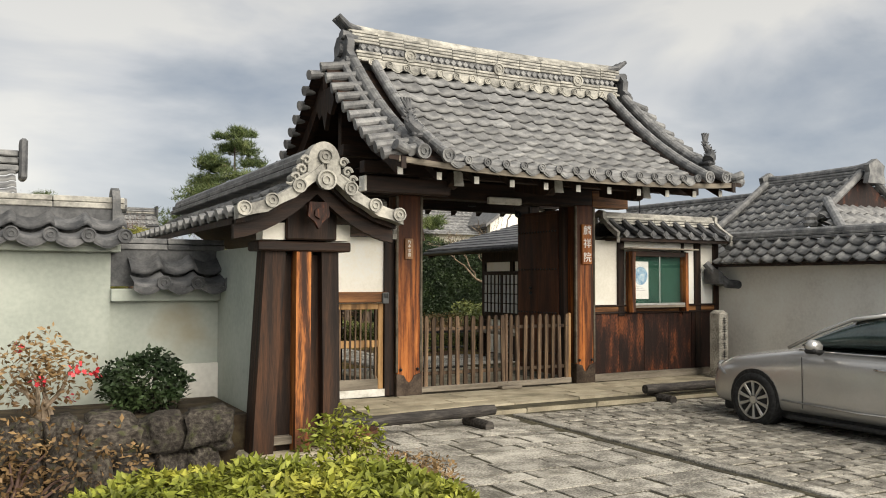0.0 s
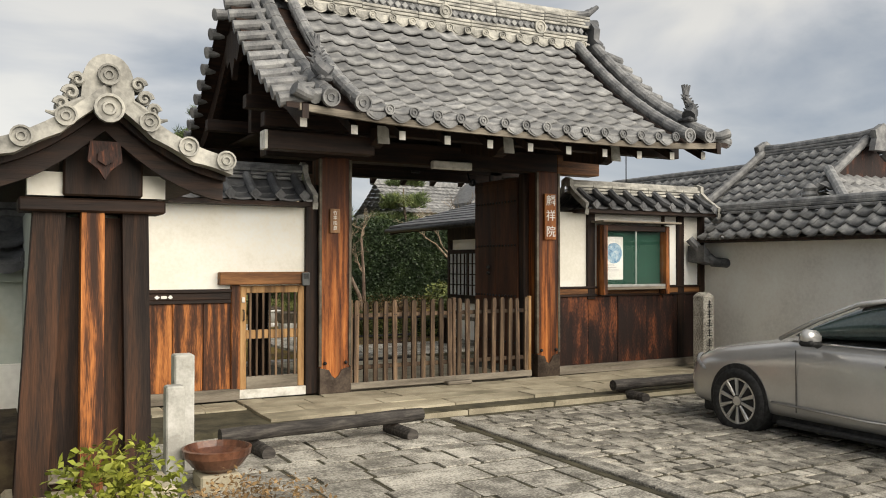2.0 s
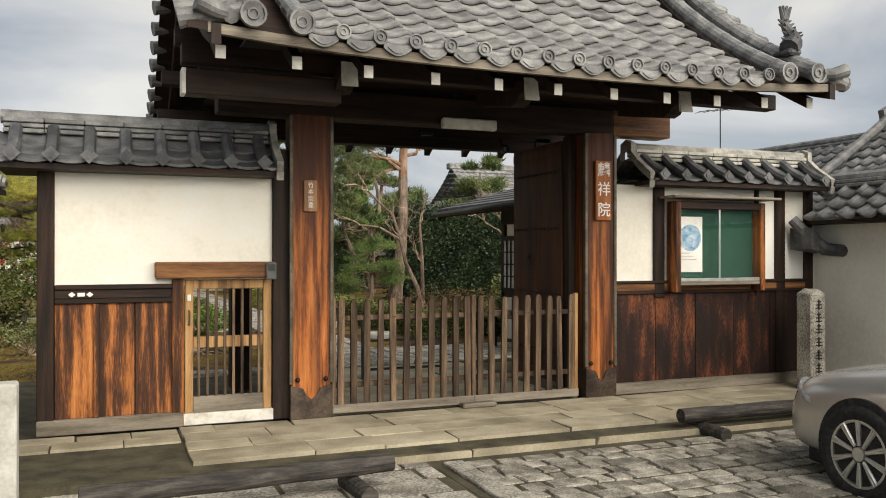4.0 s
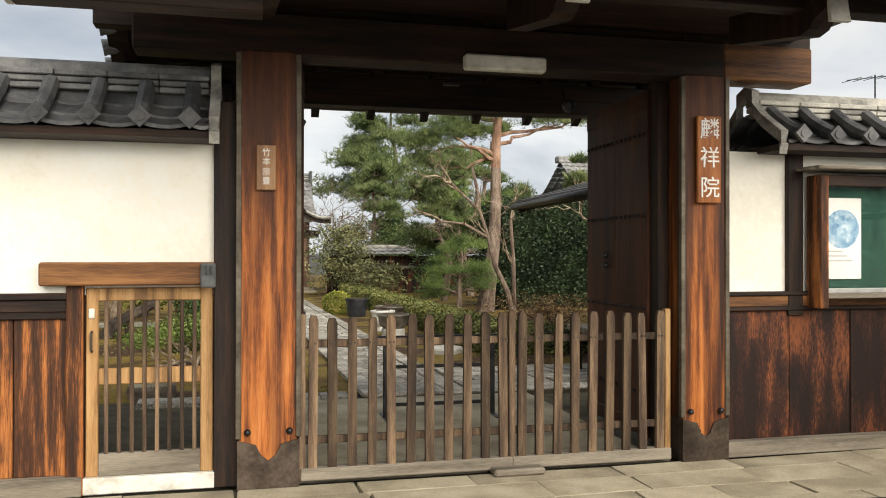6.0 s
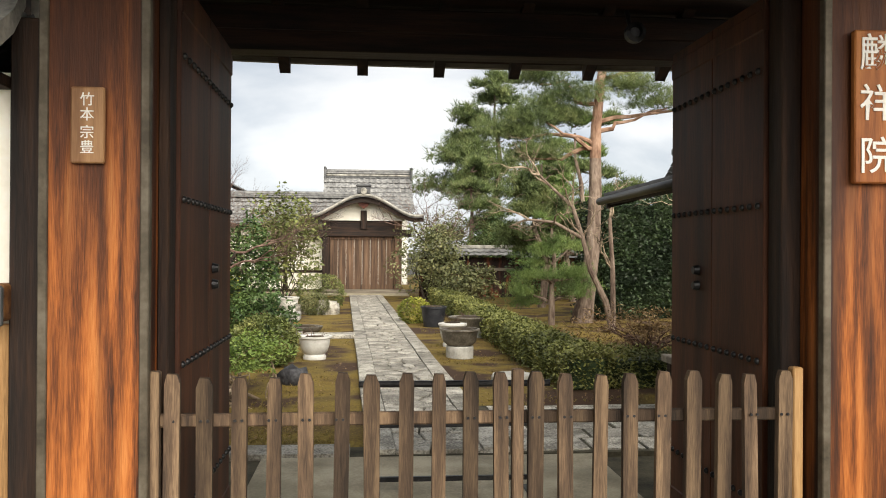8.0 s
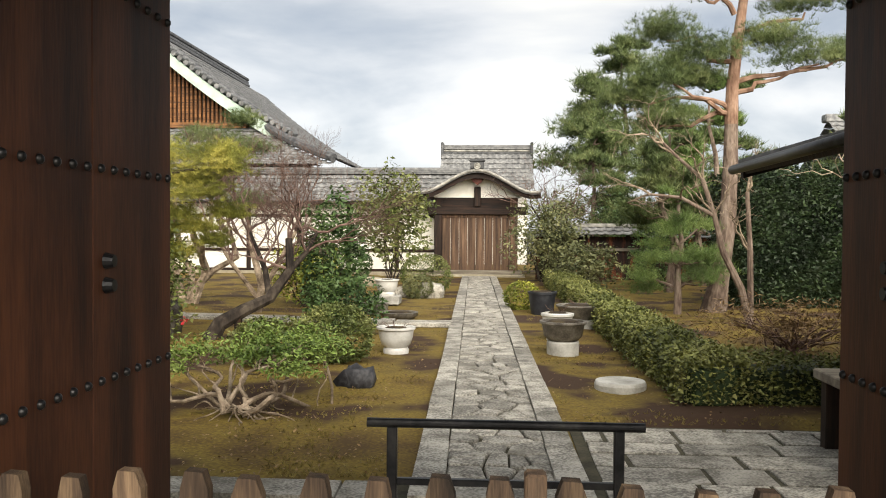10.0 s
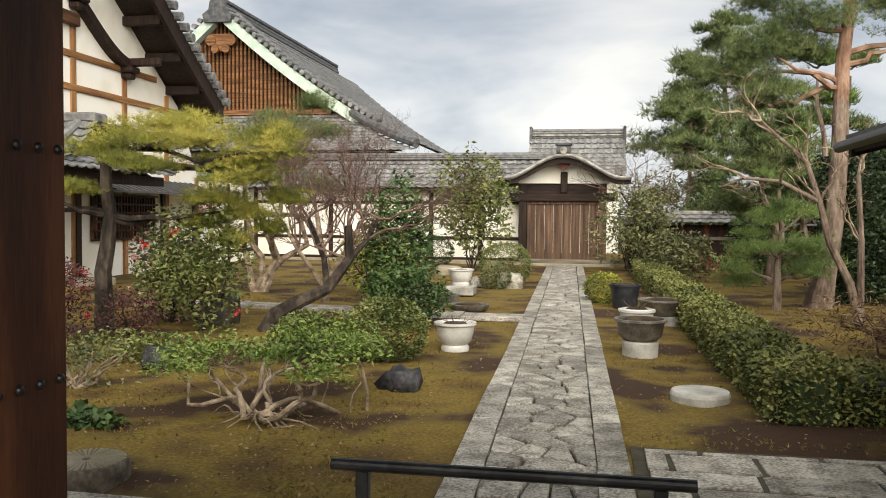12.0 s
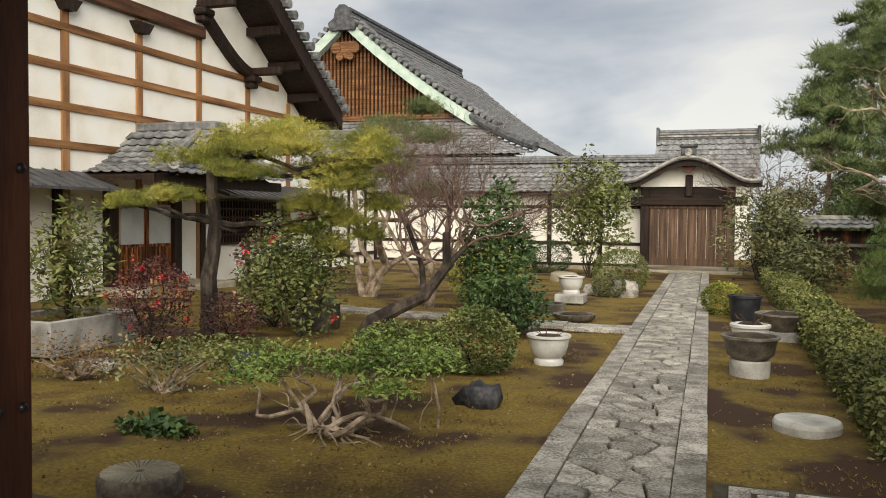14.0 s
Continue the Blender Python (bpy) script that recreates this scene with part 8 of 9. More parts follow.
for nm, x, y, s, mat, lab, sd in (("garden_rock", 5.22, 16.65, (0.15, 0.11, 0.135), ROCK_DARK, "black jagged garden rock on the moss", 3), ("garden_rock", 2.6, 17.2, (0.13, 0.12, 0.14), ROCK_DARK, "small dark rock under shrubs", 5), ("garden_rock", 1.75, 20.4, (0.22, 0.2, 0.26), ROCK, "upright mottled rock beside the camellia", 6), ("garden_rock", 5.12, 27.5, (0.26, 0.2, 0.2), GRANITE, "pale angular rock by the clipped bush", 8), ("garden_rock", 4.45, 27.6, (0.16, 0.14, 0.14), GRANITE, "small pale rock by the clipped bush", 9), ("garden_rock", 1.0, 16.9, (0.22, 0.15, 0.06), GRANITE, "flat pale stone on the moss", 11), ("garden_rock", 3.2, 31.0, (0.35, 0.25, 0.16), GRANITE_STEP, "low brownish rock before the wall", 12), ("garden_rock", 0.35, 16.0, (0.12, 0.1, 0.09), GRANITE, "small pale stone at the edge", 13)):
    me = boulder(*s, sd, mat, 0.6)
    o = tagged(new(nm, me), lab, "rock", "garden rocks")
    o.location = (x, y, s[2] * 0.55)
# stepping slabs across the left-hand garden
slab = thing("slab_walk", (3, 21.8, 0), "strip of long grey stone slabs crossing the moss", "stone path", kind="structure")
for i in range(6):
    x0 = 0.2 + 0.95 * i
    part("slab", B((x0, 22.45 - 0.16 * i, 0.0, x0 + 0.92, 22.95 - 0.16 * i, 0.07), bev=0.012), GRANITE, slab)

rail = thing("barrier_rail", (6.62, 12.2, 0), "low black metal barrier rail standing across the path", "barrier")
bm = bmesh.new()
rod(bm, (6.02, 12.2, 0.705), (7.22, 12.2, 0.705), 0.021, seg=14)
part("top_bar", bm, IRON, rail, smooth=False)
for x in (6.13, 7.11):
    part("post", B((x - 0.022, 12.18, 0.0, x + 0.022, 12.22, 0.69), bev=0.004), IRON, rail)
    part("foot", B((x - 0.025, 11.98, -0.03, x + 0.025, 12.42, 0.01), bev=0.006), IRON, rail)
part("mid_bar", B((6.15, 12.185, 0.435, 7.09, 12.215, 0.465), bev=0.004), IRON, rail)
part("low_bar", B((6.15, 12.185, 0.10, 7.09, 12.215, 0.13), bev=0.004), IRON, rail)

# stone posts, bowl by the wing wall
for x, y, h, w in ((2.72, 7.35, 0.62, 0.13), (2.86, 7.75, 0.80, 0.15)):
    solid("marker_post", B((x - w / 2, y - w / 2, -0.14, x + w / 2, y + w / 2, h), bev=0.012), CONCRETE_PALE, "pale rough stone marker post by the wing wall", "stone post", "marker posts")
bowl = thing("brown_bowl", (2.95, 7.15, -0.1), "glazed brown bowl standing on a stone block", "bowl")
bm = bmesh.new()
lathe(bm, [(0.10, 0.02), (0.17, 0.06), (0.235, 0.14), (0.245, 0.19), (0.225, 0.195), (0.21, 0.15), (0.12, 0.08), (0.01, 0.07)], (2.98, 7.15, 0.0), 28)
part("bowl", bm, material("brown glaze", [(0.05, 0.02, 0.012), (0.11, 0.045, 0.025), (0.18, 0.08, 0.045)], 5, rough=0.3, bump=0.03, spec=0.5), bowl)
solid("bowl_block", B((2.84, 7.02, -0.14, 3.12, 7.3, 0.02), bev=0.015), GRANITE_STEP, "pale stone block under the brown bowl", "block")

# fallen leaves and moss tufts on the garden ground
litter = thing("leaf_litter", (5, 18, 0), "scattered small fallen leaves on the moss", "leaf litter", kind="stuff")
P = np.stack([rng.uniform(-3.5, 12.5, 9000), 13.7 + 18 * rng.uniform(size=9000) ** 1.6, np.full(9000, 0.03)], axis=1)
P = P[(P[:, 0] < 5.9) | ((P[:, 0] > 7.1) & (P[:, 1] > 15.2))]
P[:, 2] += np.array([0.06 * noise.noise((a * 0.5, b * 0.5, 0)) * min(1.0, max(0.0, (abs(a - 6.3) - 0.75) / 0.8)) for a, b in P[:, :2]])
V, F = leaf_arrays(P, 0.028, up=3.0, width=0.6)
foliage("fallen_leaf", V, F, LEAF_DRY, litter)
tufts = thing("moss_tufts", (4, 17, 0), "small tufts of moss and seedlings", "moss", kind="stuff")
P = np.stack([rng.uniform(-3.0, 12.0, 30000), 13.7 + 14 * rng.uniform(size=30000) ** 1.7, np.full(30000, 0.0)], axis=1)
P = P[(P[:, 0] < 5.9) | ((P[:, 0] > 7.1) & (P[:, 1] > 15.2))]
k = np.array([noise.noise((a * 1.1, b * 1.1, 2)) for a, b in P[:, :2]])
P = P[k > 0.05]
P[:, 2] += np.array([0.06 * noise.noise((a * 0.5, b * 0.5, 0)) * min(1.0, max(0.0, (abs(a - 6.3) - 0.75) / 0.8)) for a, b in P[:, :2]])
V, F = needle_arrays(P, 0.035, 4, 0.8, 0.10)
foliage("moss_tuft", V, F, leaf_mat("moss tuft", (0.09, 0.06, 0.018), (0.17, 0.13, 0.03), (0.26, 0.21, 0.06)), tufts)

# ---------- parked car ----------
CAR_PAINT = material("champagne silver paint", [(0.50, 0.49, 0.47), (0.53, 0.52, 0.50), (0.56, 0.55, 0.53)], 3, rough=0.24, metal=0.55, bump=0.0, spec=0.6)
CAR_GLASS = material("tinted car glass", [(0.02, 0.034, 0.034), (0.034, 0.055, 0.053), (0.05, 0.075, 0.072)], 1.5, rough=0.06, bump=0.0, spec=0.9)
RUBBER = material("black rubber", [(0.012, 0.012, 0.012), (0.02, 0.02, 0.02), (0.032, 0.032, 0.032)], 20, rough=0.75, bump=0.1)
RIM = material("alloy rim", [(0.42, 0.42, 0.41), (0.5, 0.5, 0.49), (0.58, 0.58, 0.57)], 6, rough=0.3, metal=0.8, bump=0.0)
CHROME = material("bright trim", [(0.5, 0.5, 0.5), (0.6, 0.6, 0.6), (0.68, 0.68, 0.68)], 6, rough=0.2, metal=0.9, bump=0.0)
LAMP = material("lamp lens", [(0.20, 0.21, 0.22), (0.32, 0.33, 0.34), (0.45, 0.46, 0.47)], 14, rough=0.12, bump=0.0, spec=0.8)


def loft(bm, sections):
    """Skin over cross-sections of as many points; ends closed."""
    rings = [[bm.verts.new(p) for p in s] for s in sections]
    for a, b in zip(rings, rings[1:]):
        for i in range(len(a)):
            bm.faces.new((a[i], a[(i + 1) % len(a)], b[(i + 1) % len(b)], b[i]))
    bm.faces.new(rings[0][::-1])
    bm.faces.new(rings[-1])


def parked_car(cx, nose, g):
    """A silver hatchback that faces +y; its side is 0.9 m from cx, its nose at y = nose, the ground at g."""
    car = thing("parked_car", (cx, nose - 2, g), "silver hatchback car parked along the street wall", "car")

    def sect(d, hw, zb, zs, zt, crown):
        """Half-width, underside, shoulder and top heights of the body a distance d behind the nose."""
        pts = [(-hw * 0.86, zb), (-hw * 0.97, zb + 0.10), (-hw, zb + 0.30 * (zs - zb) + 0.05), (-hw * 0.992, zs - 0.10), (-hw * 0.955, zs), (-hw * 0.86, zt - 0.004), (-hw * 0.5, zt + crown), (0, zt + crown * 1.2)]
        pts += [(-x, z) for x, z in pts[-2::-1]]
        return [(cx + x, nose - d, g + z) for x, z in pts]

    bm = bmesh.new()
    loft(bm, [sect(*s) for s in ((0.0, 0.56, 0.27, 0.50, 0.56, 0.01), (0.06, 0.70, 0.20, 0.55, 0.64, 0.01), (0.20, 0.81, 0.17, 0.64, 0.73, 0.015), (0.42, 0.868, 0.17, 0.70, 0.79, 0.025), (0.70, 0.893, 0.17, 0.74, 0.83, 0.03), (1.05, 0.897, 0.17, 0.78, 0.88, 0.03),
                                  (1.40, 0.895, 0.17, 0.83, 0.935, 0.03), (1.75, 0.895, 0.17, 0.85, 0.925, 0.02), (2.4, 0.897, 0.17, 0.86, 0.92, 0.0), (3.1, 0.895, 0.17, 0.88, 0.94, 0.0), (3.7, 0.885, 0.17, 0.93, 0.99, 0.0), (4.05, 0.86, 0.20, 0.95, 1.0, 0.0), (4.25, 0.78, 0.28, 0.92, 0.97, 0.0))])
    body = part("body", bm, CAR_PAINT, car, smooth=True)
    sub = body.modifiers.new("smooth", "SUBSURF")
    sub.levels = sub.render_levels = 2

    def cabin(d, hw, zt):
        pts = [(-0.83, 0.93), (-(0.83 + hw) / 2 - 0.02, (0.93 + zt) / 2 + 0.02), (-hw, zt - 0.05), (-hw * 0.75, zt - 0.008), (0, zt + 0.01)]
        pts += [(-x, z) for x, z in pts[-2::-1]]
        return [(cx + x, nose - d, g + z) for x, z in pts]
    bm = bmesh.new()
    loft(bm, [cabin(*s) for s in ((1.28, 0.80, 0.96), (1.62, 0.74, 1.14), (2.0, 0.66, 1.315), (2.35, 0.62, 1.385), (2.9, 0.61, 1.405), (3.4, 0.60, 1.37), (3.8, 0.60, 1.28), (4.12, 0.68, 1.02))])
    glass = part("glasshouse", bm, CAR_GLASS, car, "dark tinted windows", smooth=True)
    sub = glass.modifiers.new("smooth", "SUBSURF")
    sub.levels = sub.render_levels = 2
    # roof skin, pillars and trims, drawn just proud of the glass
    bm = bmesh.new()
    loft(bm, [[(cx + x, nose - d, g + z) for x, z in ((-hw, zt - 0.05), (-hw * 1.005, zt - 0.035), (-hw * 0.74, zt + 0.012), (0, zt + 0.028), (hw * 0.74, zt + 0.012), (hw * 1.005, zt - 0.035), (hw, zt - 0.05), (0, zt - 0.02))] for d, hw, zt in ((1.98, 0.655, 1.305), (2.35, 0.628, 1.385), (2.9, 0.618, 1.405), (3.4, 0.608, 1.37), (3.85, 0.60, 1.27))])
    part("roof_panel", bm, CAR_PAINT, car, smooth=True)
    for sd in (-1, 1):
        bm = bmesh.new()
        pipe(bm, [(cx + sd * 0.835, nose - 1.30, g + 0.945), (cx + sd * 0.765, nose - 1.64, g + 1.135), (cx + sd * 0.685, nose - 2.0, g + 1.29), (cx + sd * 0.645, nose - 2.35, g + 1.345)], [0.020, 0.021, 0.021, 0.020], 8)
        part("windscreen_pillar", bm, CAR_PAINT, car, smooth=True)
        bm = bmesh.new()
        pipe(bm, [(cx + sd * 0.848, nose - 1.45, g + 0.935), (cx + sd * 0.848, nose - 2.2, g + 0.935), (cx + sd * 0.848, nose - 3.2, g + 0.955), (cx + sd * 0.83, nose - 3.9, g + 1.0)], 0.009, 8)
        part("window_trim", bm, CHROME, car, "bright window trim")
        bm = bmesh.new()
        plate(bm, [(nose - 2.72, 0.97 + g), (nose - 2.62, 0.97 + g), (nose - 2.72, 1.34 + g), (nose - 2.80, 1.34 + g)], "x", cx + sd * 0.66, cx + sd * 0.79)
        part("door_pillar", bm, RUBBER, car)
        # mirror
        bm = bmesh.new()
        box(bm, -0.115, -0.06, -0.065, 0.115, 0.075, 0.07, 0.045, Matrix.Translation((cx + sd * 1.0, nose - 1.76, g + 0.995)) @ pose(0, 0, 0, 0, sd * -6, sd * -12))
        mir = part("mirror", bm, CAR_PAINT, car, smooth=True)
        bm = bmesh.new()
        pipe(bm, [(cx + sd * 0.86, nose - 1.72, g + 0.92), (cx + sd * 0.93, nose - 1.71, g + 0.95)], [0.03, 0.028], 8)
        part("mirror_foot", bm, RUBBER, mir)
        bm = bmesh.new()
        box(bm, -0.105, -0.062, -0.078, 0.105, 0.066, -0.022, 0.02, Matrix.Translation((cx + sd * 1.0, nose - 1.76, g + 0.995)) @ pose(0, 0, 0, 0, sd * -6, sd * -12))
        part("mirror_base", bm, RUBBER, mir, "black lower mirror shell")
        # door seams and handle
        bm = bmesh.new()
        for d in (1.52, 2.66, 3.55):
            box(bm, cx + sd * 0.897 - 0.004, nose - d - 0.0025, g + 0.30, cx + sd * 0.897 + 0.003, nose - d + 0.0025, g + 0.86)
        part("door_seam", bm, RUBBER, car)
        bm = bmesh.new()
        pipe(bm, [(cx + sd * 0.885, nose - 2.37, g + 0.80), (cx + sd * 0.918, nose - 2.42, g + 0.80), (cx + sd * 0.918, nose - 2.55, g + 0.80), (cx + sd * 0.885, nose - 2.60, g + 0.80)], 0.013, 8)
        part("door_handle", bm, CHROME, car, smooth=True)
        part("sill", B((cx + sd * 0.86 - 0.04, nose - 3.3, g + 0.155, cx + sd * 0.86 + 0.04, nose - 1.3, g + 0.20), bev=0.012), RUBBER, car)
        bm = bmesh.new()
        pipe(bm, [(cx + sd * 0.899, nose - 1.25, g + 0.36), (cx + sd * 0.904, nose - 2.2, g + 0.335), (cx + sd * 0.899, nose - 3.2, g + 0.36)], 0.010, 8)
        part("side_crease", bm, CAR_PAINT, car, smooth=True)
        # head lamp
        bm = bmesh.new()
        bmesh.ops.create_icosphere(bm, subdivisions=2, radius=1.0, matrix=Matrix.Translation((cx + sd * 0.70, nose - 0.24, g + 0.625)) @ pose(0, 0, 0, 0, sd * 14, sd * -52) @ Matrix.Diagonal((0.24, 0.075, 0.055, 1)))
        part("head_lamp", bm, LAMP, car, "clear head lamp", smooth=True)
        for d in (0.86, 3.45):
            x0 = cx + sd * 0.80
            wc = Vector((cx + sd * 0.815, nose - d, g + 0.315))
            arch = bmesh.new()
            rod(arch, (cx + sd * 0.72, wc.y, wc.z + 0.02), (cx + sd * 0.9005, wc.y, wc.z + 0.02), 0.340, seg=36)
            part("wheel_arch", arch, RUBBER, car, "dark wheel arch")
            wheel = part("wheel", _tyre(wc, sd), RUBBER, car, "black tyre on a silver alloy rim", smooth=True)
            bm = bmesh.new()
            f = cx + sd * 0.915
            for k in range(10):
                a = 2 * math.pi * k / 10 + 0.3
                for da in (-0.05, 0.05):
                    p = wc + Vector((0, math.cos(a + da * 0.4) * 0.055, math.sin(a + da * 0.4) * 0.055))
                    q = wc + Vector((0, math.cos(a + da) * 0.215, math.sin(a + da) * 0.215))
                    rod(bm, (f - sd * 0.012, p.y, p.z), (f - sd * 0.004, q.y, q.z), 0.013, 0.012, 6)
            rod(bm, (f - sd * 0.06, wc.y, wc.z), (f + sd * 0.004, wc.y, wc.z), 0.058, 0.045, 16)
            n = 30
            for r0, r1, x1 in ((0.205, 0.225, 0.0),):
                ring0 = [bm.verts.new((f, wc.y + r0 * math.cos(2 * math.pi * i / n), wc.z + r0 * math.sin(2 * math.pi * i / n))) for i in range(n)]
                ring1 = [bm.verts.new((f, wc.y + r1 * math.cos(2 * math.pi * i / n), wc.z + r1 * math.sin(2 * math.pi * i / n))) for i in range(n)]
                ring2 = [bm.verts.new((f - sd * 0.12, wc.y + 0.20 * math.cos(2 * math.pi * i / n), wc.z + 0.20 * math.sin(2 * math.pi * i / n))) for i in range(n)]
                for i in range(n):
                    j = (i + 1) % n
                    bm.faces.new((ring0[i], ring0[j], ring1[j], ring1[i]))
                    bm.faces.new((ring2[i], ring2[j], ring0[j], ring0[i]))
            part("rim", bm, RIM, wheel, "silver alloy rim")
    bm = bmesh.new()
    box(bm, cx - 0.42, nose - 0.05, g + 0.30, cx + 0.42, nose + 0.012, g + 0.56, 0.02)
    part("grille", bm, RUBBER, car)
    part("number_plate", B((cx - 0.165, nose + 0.012, g + 0.36, cx + 0.165, nose + 0.022, g + 0.46), bev=0.003), PAPER, car, "white number plate")
    part("underside", B((cx - 0.78, nose - 4.1, g + 0.14, cx + 0.78, nose - 0.3, g + 0.3), bev=0.02), RUBBER, car)


def _tyre(c, sd):
    bm = bmesh.new()
    prof = [(0.222, 0.10), (0.25, 0.112), (0.29, 0.108), (0.312, 0.09), (0.317, 0.05), (0.317, -0.05), (0.312, -0.09), (0.22, -0.10)]
    n = 36
    rings = [[bm.verts.new((c.x + sd * x, c.y + r * math.cos(2 * math.pi * i / n), c.z + r * math.sin(2 * math.pi * i / n))) for i in range(n)] for r, x in prof]
    for a, b in zip(rings, rings[1:]):
        for i in range(n):
            bm.faces.new((a[i], a[(i + 1) % n], b[(i + 1) % n], b[i]))
    return bm


parked_car(8.80, 7.72, -0.14)

# ---------- paving pieces ----------
def slab_mesh(seed, mat):
    """A unit paving stone with worn edges and a slightly uneven top."""
    bm = bmesh.new()
    box(bm, -0.5, -0.5, -1.0, 0.5, 0.5, 0.0, 0.0)
    es = [e for e in bm.edges if all(v.co.z > -0.1 for v in e.verts)]
    bmesh.ops.bevel(bm, geom=es, offset=0.022, segments=1, affect="EDGES")
    for v in bm.verts:
        if v.co.z > -0.2:
            v.co += Vector((noise.noise((v.co.x * 3, v.co.y * 3, seed)) * 0.04, noise.noise((v.co.x * 3, v.co.y * 3, seed + 9)) * 0.04, 0))
    return mesh_of("paving_stone", bm, mat)


SLABS = [slab_mesh(i * 1.7, GRANITE) for i in range(6)]
STEP_SLABS = [slab_mesh(i * 1.7, GRANITE_STEP) for i in range(4)]


def lay(parent, x0, x1, y0, y1, z, depth, rows, widths, gap=0.012, name="paving_stone", keep=None, along="x", stock=SLABS):
    """Courses of stones of uneven length between the given bounds."""
    a0, a1, b0, b1 = (x0, x1, y0, y1) if along == "x" else (y0, y1, x0, x1)
    b = b0
    while b < b1 - 0.05:
        h = min(random.uniform(*rows), b1 - b)
        a = a0 - random.uniform(0, widths[0] * 0.8)
        while a < a1 - 0.05:
            w = random.uniform(*widths)
            lo, hi = max(a, a0), min(a + w, a1)
            if hi - lo > 0.08:
                cx, cy, sx, sy = ((lo + hi) / 2, b + h / 2, hi - lo - gap, h - gap)
                if along != "x":
                    cx, cy, sx, sy = cy, cx, sy, sx
                if keep is None or keep(cx, cy):
                    m = pose(cx, cy, z + random.uniform(-0.006, 0.004), random.uniform(-0.5, 0.5), random.uniform(-0.5, 0.5), random.uniform(-0.6, 0.6)) @ Matrix.Diagonal((sx, sy, depth, 1))
                    piece(name, random.choice(stock), parent, m)
            a += w
        b += h


forecourt = thing("forecourt_paving", (5, 6, -0.1), "worn granite forecourt paving of mixed blocks", "pavement", kind="structure")
part("bed", B((1.2, -4, -0.14, 11.02, 8.76, -0.095), bev=0), JOINT, forecourt)
lay(forecourt, 2.3, 5.59, 2.6, 8.70, -0.085, 0.05, (0.17, 0.44), (0.25, 0.85), 0.03)
part("kerb_strip", B((5.60, -3, -0.14, 5.665, 8.5, -0.09), bev=0.004), JOINT, forecourt, "dark drain strip")
for i in range(9):
    part("kerb_stone", B((5.68, -0.4 + i, -0.14, 5.84, 0.59 + i, -0.07), bev=0.008), GRANITE, forecourt)
sett = bmesh.new()
for r in range(43):
    y = 1.2 + 0.172 * r
    sway = random.uniform(0, 6)
    x = 5.88 - random.uniform(0, 0.1)
    while x < 10.9:
        w = random.uniform(0.13, 0.34)
        z = -0.084 + random.uniform(-0.004, 0.005)
        v = []
        for dx, dy in ((0.008, 0.008), (w - 0.008, 0.008), (w - 0.008, 0.164), (0.008, 0.164)):
            v.append((x + dx + random.uniform(-0.02, 0.016), y + dy + 0.03 * math.sin(x * 1.7 + sway) * (1 if 0 < r else 0) * 0.5 + random.uniform(-0.02, 0.016)))
        t0 = [sett.verts.new((a, b, z - 0.03)) for a, b in v]
        c = (sum(a for a, b in v) / 4, sum(b for a, b in v) / 4)
        t1 = [sett.verts.new((a + (c[0] - a) * 0.10, b + (c[1] - b) * 0.10, z)) for a, b in v]
        sett.faces.new(t1)
        for k in range(4):
            sett.faces.new((t0[k], t0[(k + 1) % 4], t1[(k + 1) % 4], t1[k]))
        x += w
GRANITE_SETT = material("granite sett", [(0.13, 0.12, 0.10), (0.25, 0.232, 0.195), (0.40, 0.375, 0.32)], 9, rough=0.8, bump=0.4, fine=70, island=0.4, grain=0.8, world=True)
ob = new("sett_field", mesh_of("sett_field", sett, GRANITE_SETT))
attach(ob, forecourt)
tagged(ob, "small granite setts", kind="stuff")

apron = thing("gate_step", (7, 9.5, 0), "pale granite step and floor slabs under the gate", "step", kind="structure")
lay(apron, 3.93, 10.95, 8.98, 10.22, 0.0, 0.13, (0.29, 0.36), (0.5, 1.1), 0.008, stock=STEP_SLABS)
lay(apron, 3.95, 10.6, 8.72, 8.97, -0.045, 0.09, (0.25, 0.26), (0.8, 1.5), 0.010, stock=STEP_SLABS)
lay(apron, 2.45, 3.92, 9.75, 10.24, -0.01, 0.1, (0.24, 0.26), (0.4, 0.7), 0.010, stock=STEP_SLABS)
lay(apron, 2.45, 3.92, 8.1, 9.74, -0.08, 0.06, (0.3, 0.45), (0.3, 0.7), 0.03)
part("inner_floor", B((5.30, 10.42, -0.06, 7.80, 13.25, 0.0), bev=0.005), GRANITE_STEP, apron, "smooth pale floor inside the gate")
lay(apron, 3.9, 5.95, 13.28, 13.62, 0.02, 0.08, (0.32, 0.34), (0.7, 1.3), 0.012)

cross_path = thing("cross_paving", (10, 14.3, 0), "grey rectangular stone paving leading to the lodge", "pavement", kind="structure")
part("bed", B((7.15, 13.25, -0.1, 13, 15.2, 0.008), bev=0), JOINT, cross_path)
lay(cross_path, 7.22, 12.5, 13.3, 15.15, 0.02, 0.06, (0.26, 0.42), (0.3, 0.8), 0.03)

garden_path = thing("garden_path", (6.3, 24, 0), "long stone path of crazy paving between kerb slabs", "pavement", kind="structure")


def path_x(y, u):
    """u = 0 at the left-hand edge, 1 at the other."""
    return (6.06 - 0.0275 * (y - 14)) * (1 - u) + (7.14 - 0.0265 * (y - 14)) * u


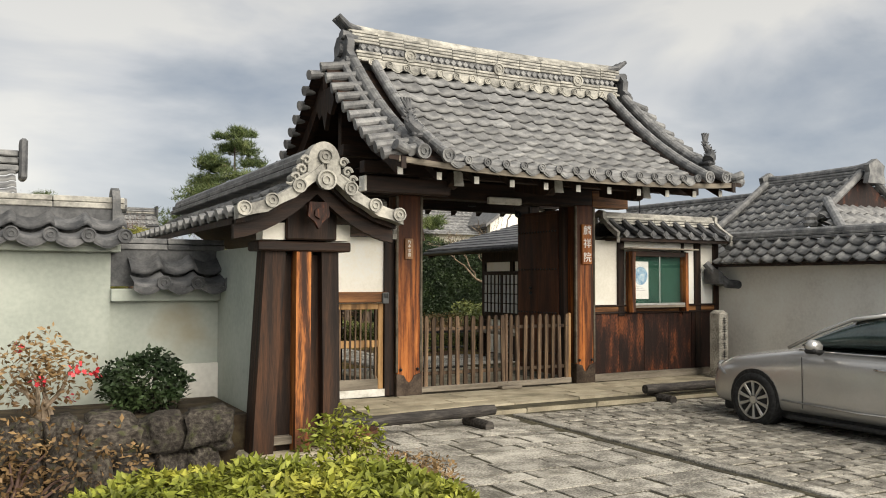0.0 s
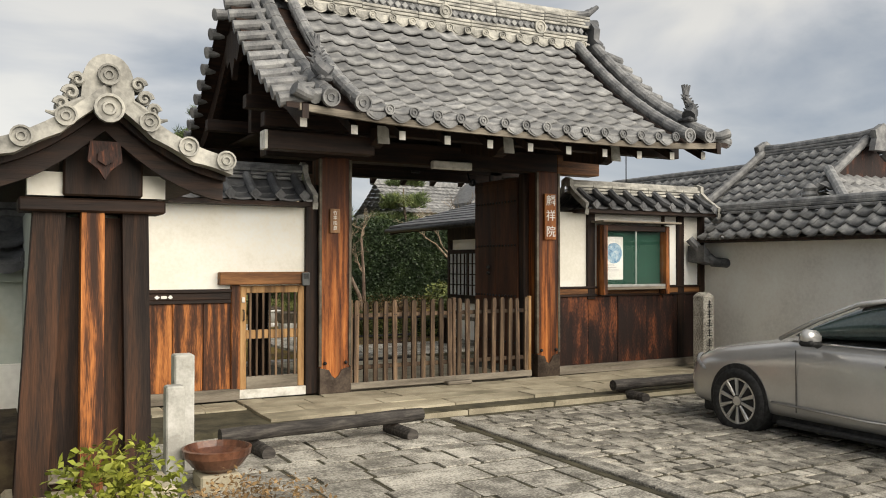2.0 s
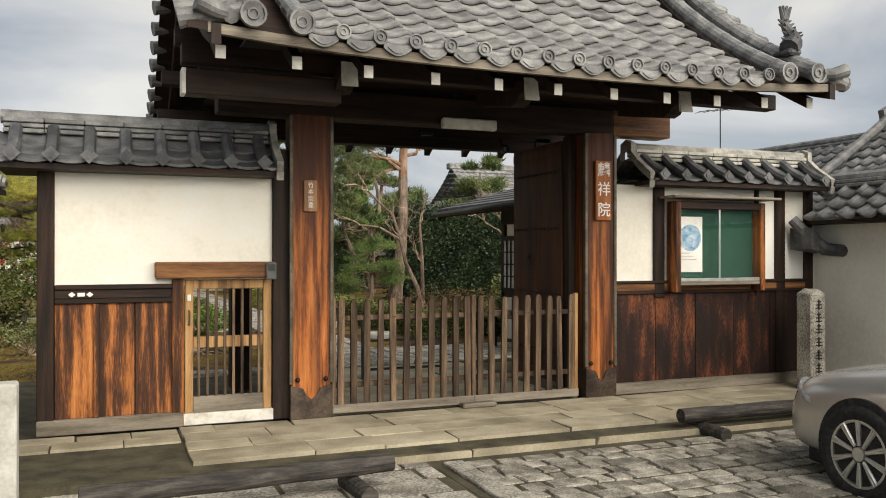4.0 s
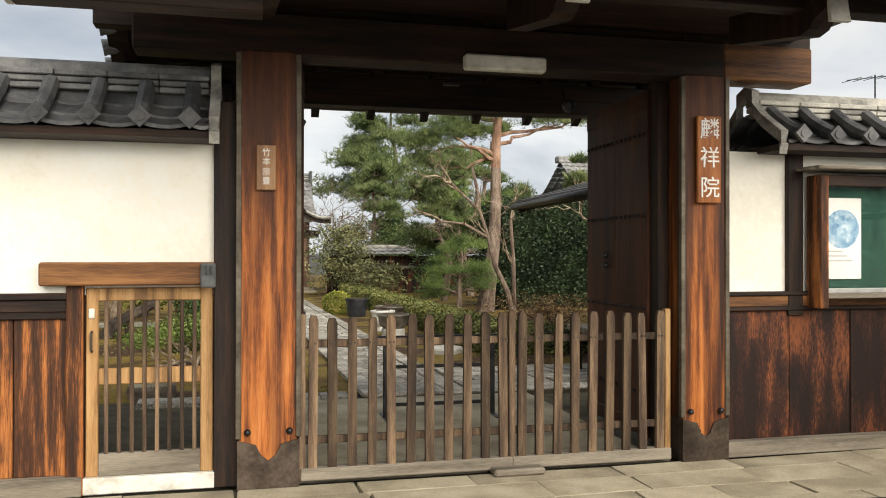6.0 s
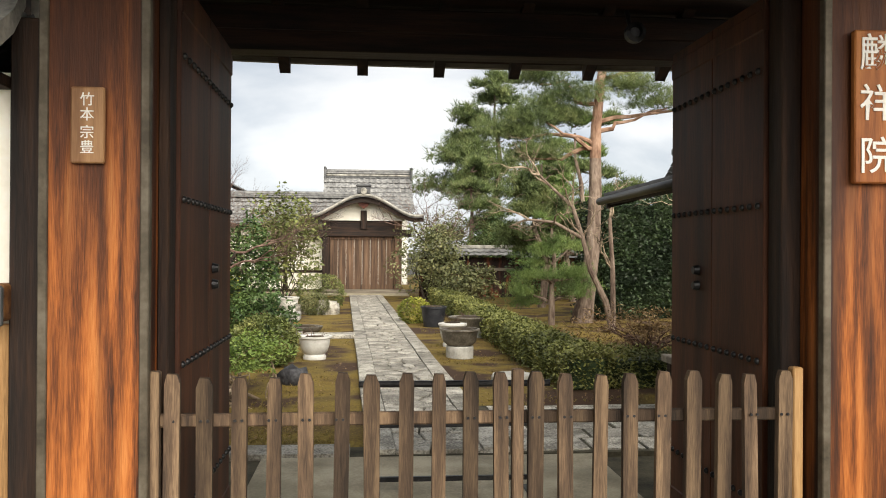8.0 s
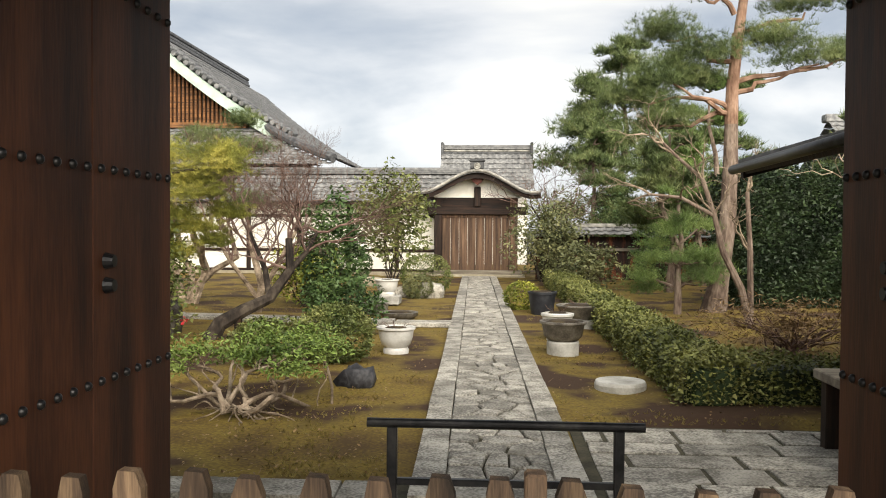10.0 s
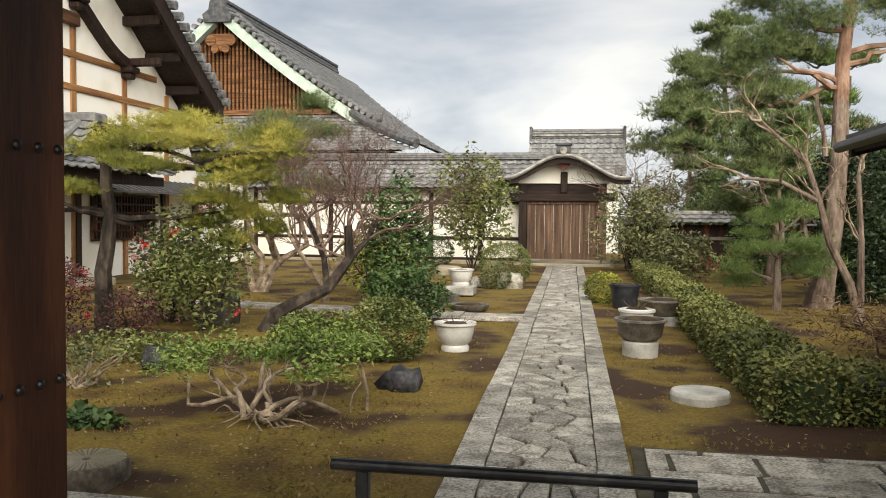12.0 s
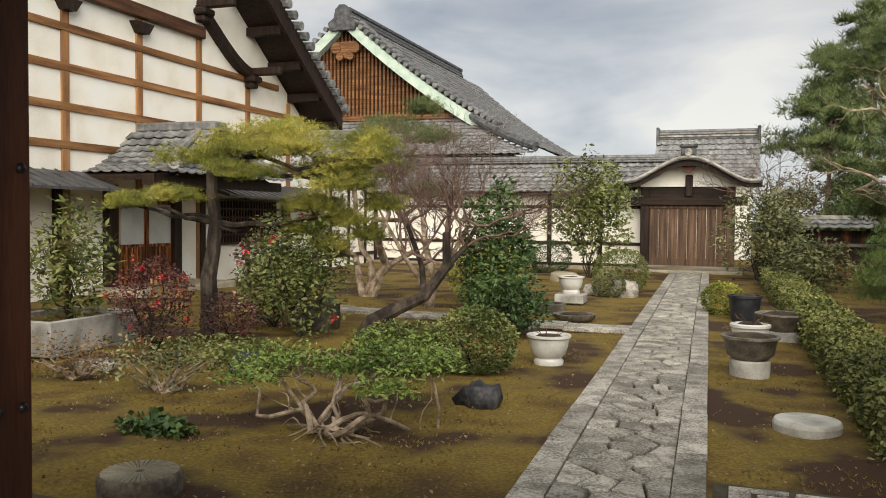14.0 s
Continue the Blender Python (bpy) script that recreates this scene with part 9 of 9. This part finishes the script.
bm = bmesh.new()
vs = [bm.verts.new((path_x(y, u), y, 0.003)) for y, u in ((13.25, 0), (13.25, 1), (35.8, 1), (35.8, 0))]
bm.faces.new(vs)
part("bed", bm, JOINT, garden_path)
y = 13.28
while y < 35.7:
    for u0, u1 in ((0.0, 0.188), (0.818, 1.0)):
        L = random.uniform(0.9, 1.5)
        yy = y
        cx = (path_x(yy + L / 2, u0) + path_x(yy + L / 2, u1)) / 2
        piece("kerb_slab", random.choice(SLABS), garden_path, pose(cx, yy + 0.6, 0.045 + random.uniform(-0.003, 0.003), 0, 0, 1.55) @ Matrix.Diagonal((path_x(yy, u1) - path_x(yy, u0), 1.188, 0.05, 1)))
    y += 1.2


def clip(poly, p, q):
    """Keeps the part of a polygon nearer to p than to q."""
    m, n = (p + q) / 2, q - p
    out = []
    for i in range(len(poly)):
        a, b = poly[i], poly[(i + 1) % len(poly)]
        da, db = (a - m).dot(n), (b - m).dot(n)
        if da <= 0:
            out.append(a)
        if da * db < 0:
            out.append(a + (b - a) * (da / (da - db)))
    return out


seeds = []
while len(seeds) < 270:
    best = max((Vector((random.uniform(0.06, 0.64), random.uniform(13.3, 35.65))) for k in range(9)), key=lambda c: min([(c - q).length for q in seeds] + [9.0]))
    seeds.append(best)
seeds.sort(key=lambda c: c.y)
for i, p in enumerate(seeds):
    poly = [Vector((0.005, max(13.28, p.y - 0.5))), Vector((0.695, max(13.28, p.y - 0.5))), Vector((0.695, min(35.7, p.y + 0.5))), Vector((0.005, min(35.7, p.y + 0.5)))]
    for q in seeds[max(0, i - 16):i + 17]:
        if q is not p and poly:
            poly = clip(poly, p, q)
    if len(poly) < 3:
        continue
    c = sum(poly, Vector((0, 0))) / len(poly)
    bm = bmesh.new()
    rise = 0.036 + random.uniform(-0.006, 0.006)
    rings = []
    for shrink, z in ((0.016, 0.0), (0.016, rise - 0.010), (0.028, rise)):
        ring = []
        for v in poly:
            d = c - v
            w = v + d.normalized() * shrink if d.length > shrink else v
            ring.append(bm.verts.new((path_x(w.y, 0.18) + w.x + noise.noise((w.x * 9, w.y * 9, 0)) * 0.008, w.y, z)))
        rings.append(ring)
    for a, b in zip(rings, rings[1:]):
        for k in range(len(a)):
            bm.faces.new((a[k], a[(k + 1) % len(a)], b[(k + 1) % len(a)], b[k]))
    bm.faces.new(rings[-1])
    part("path_stone", bm, GRANITE, garden_path)
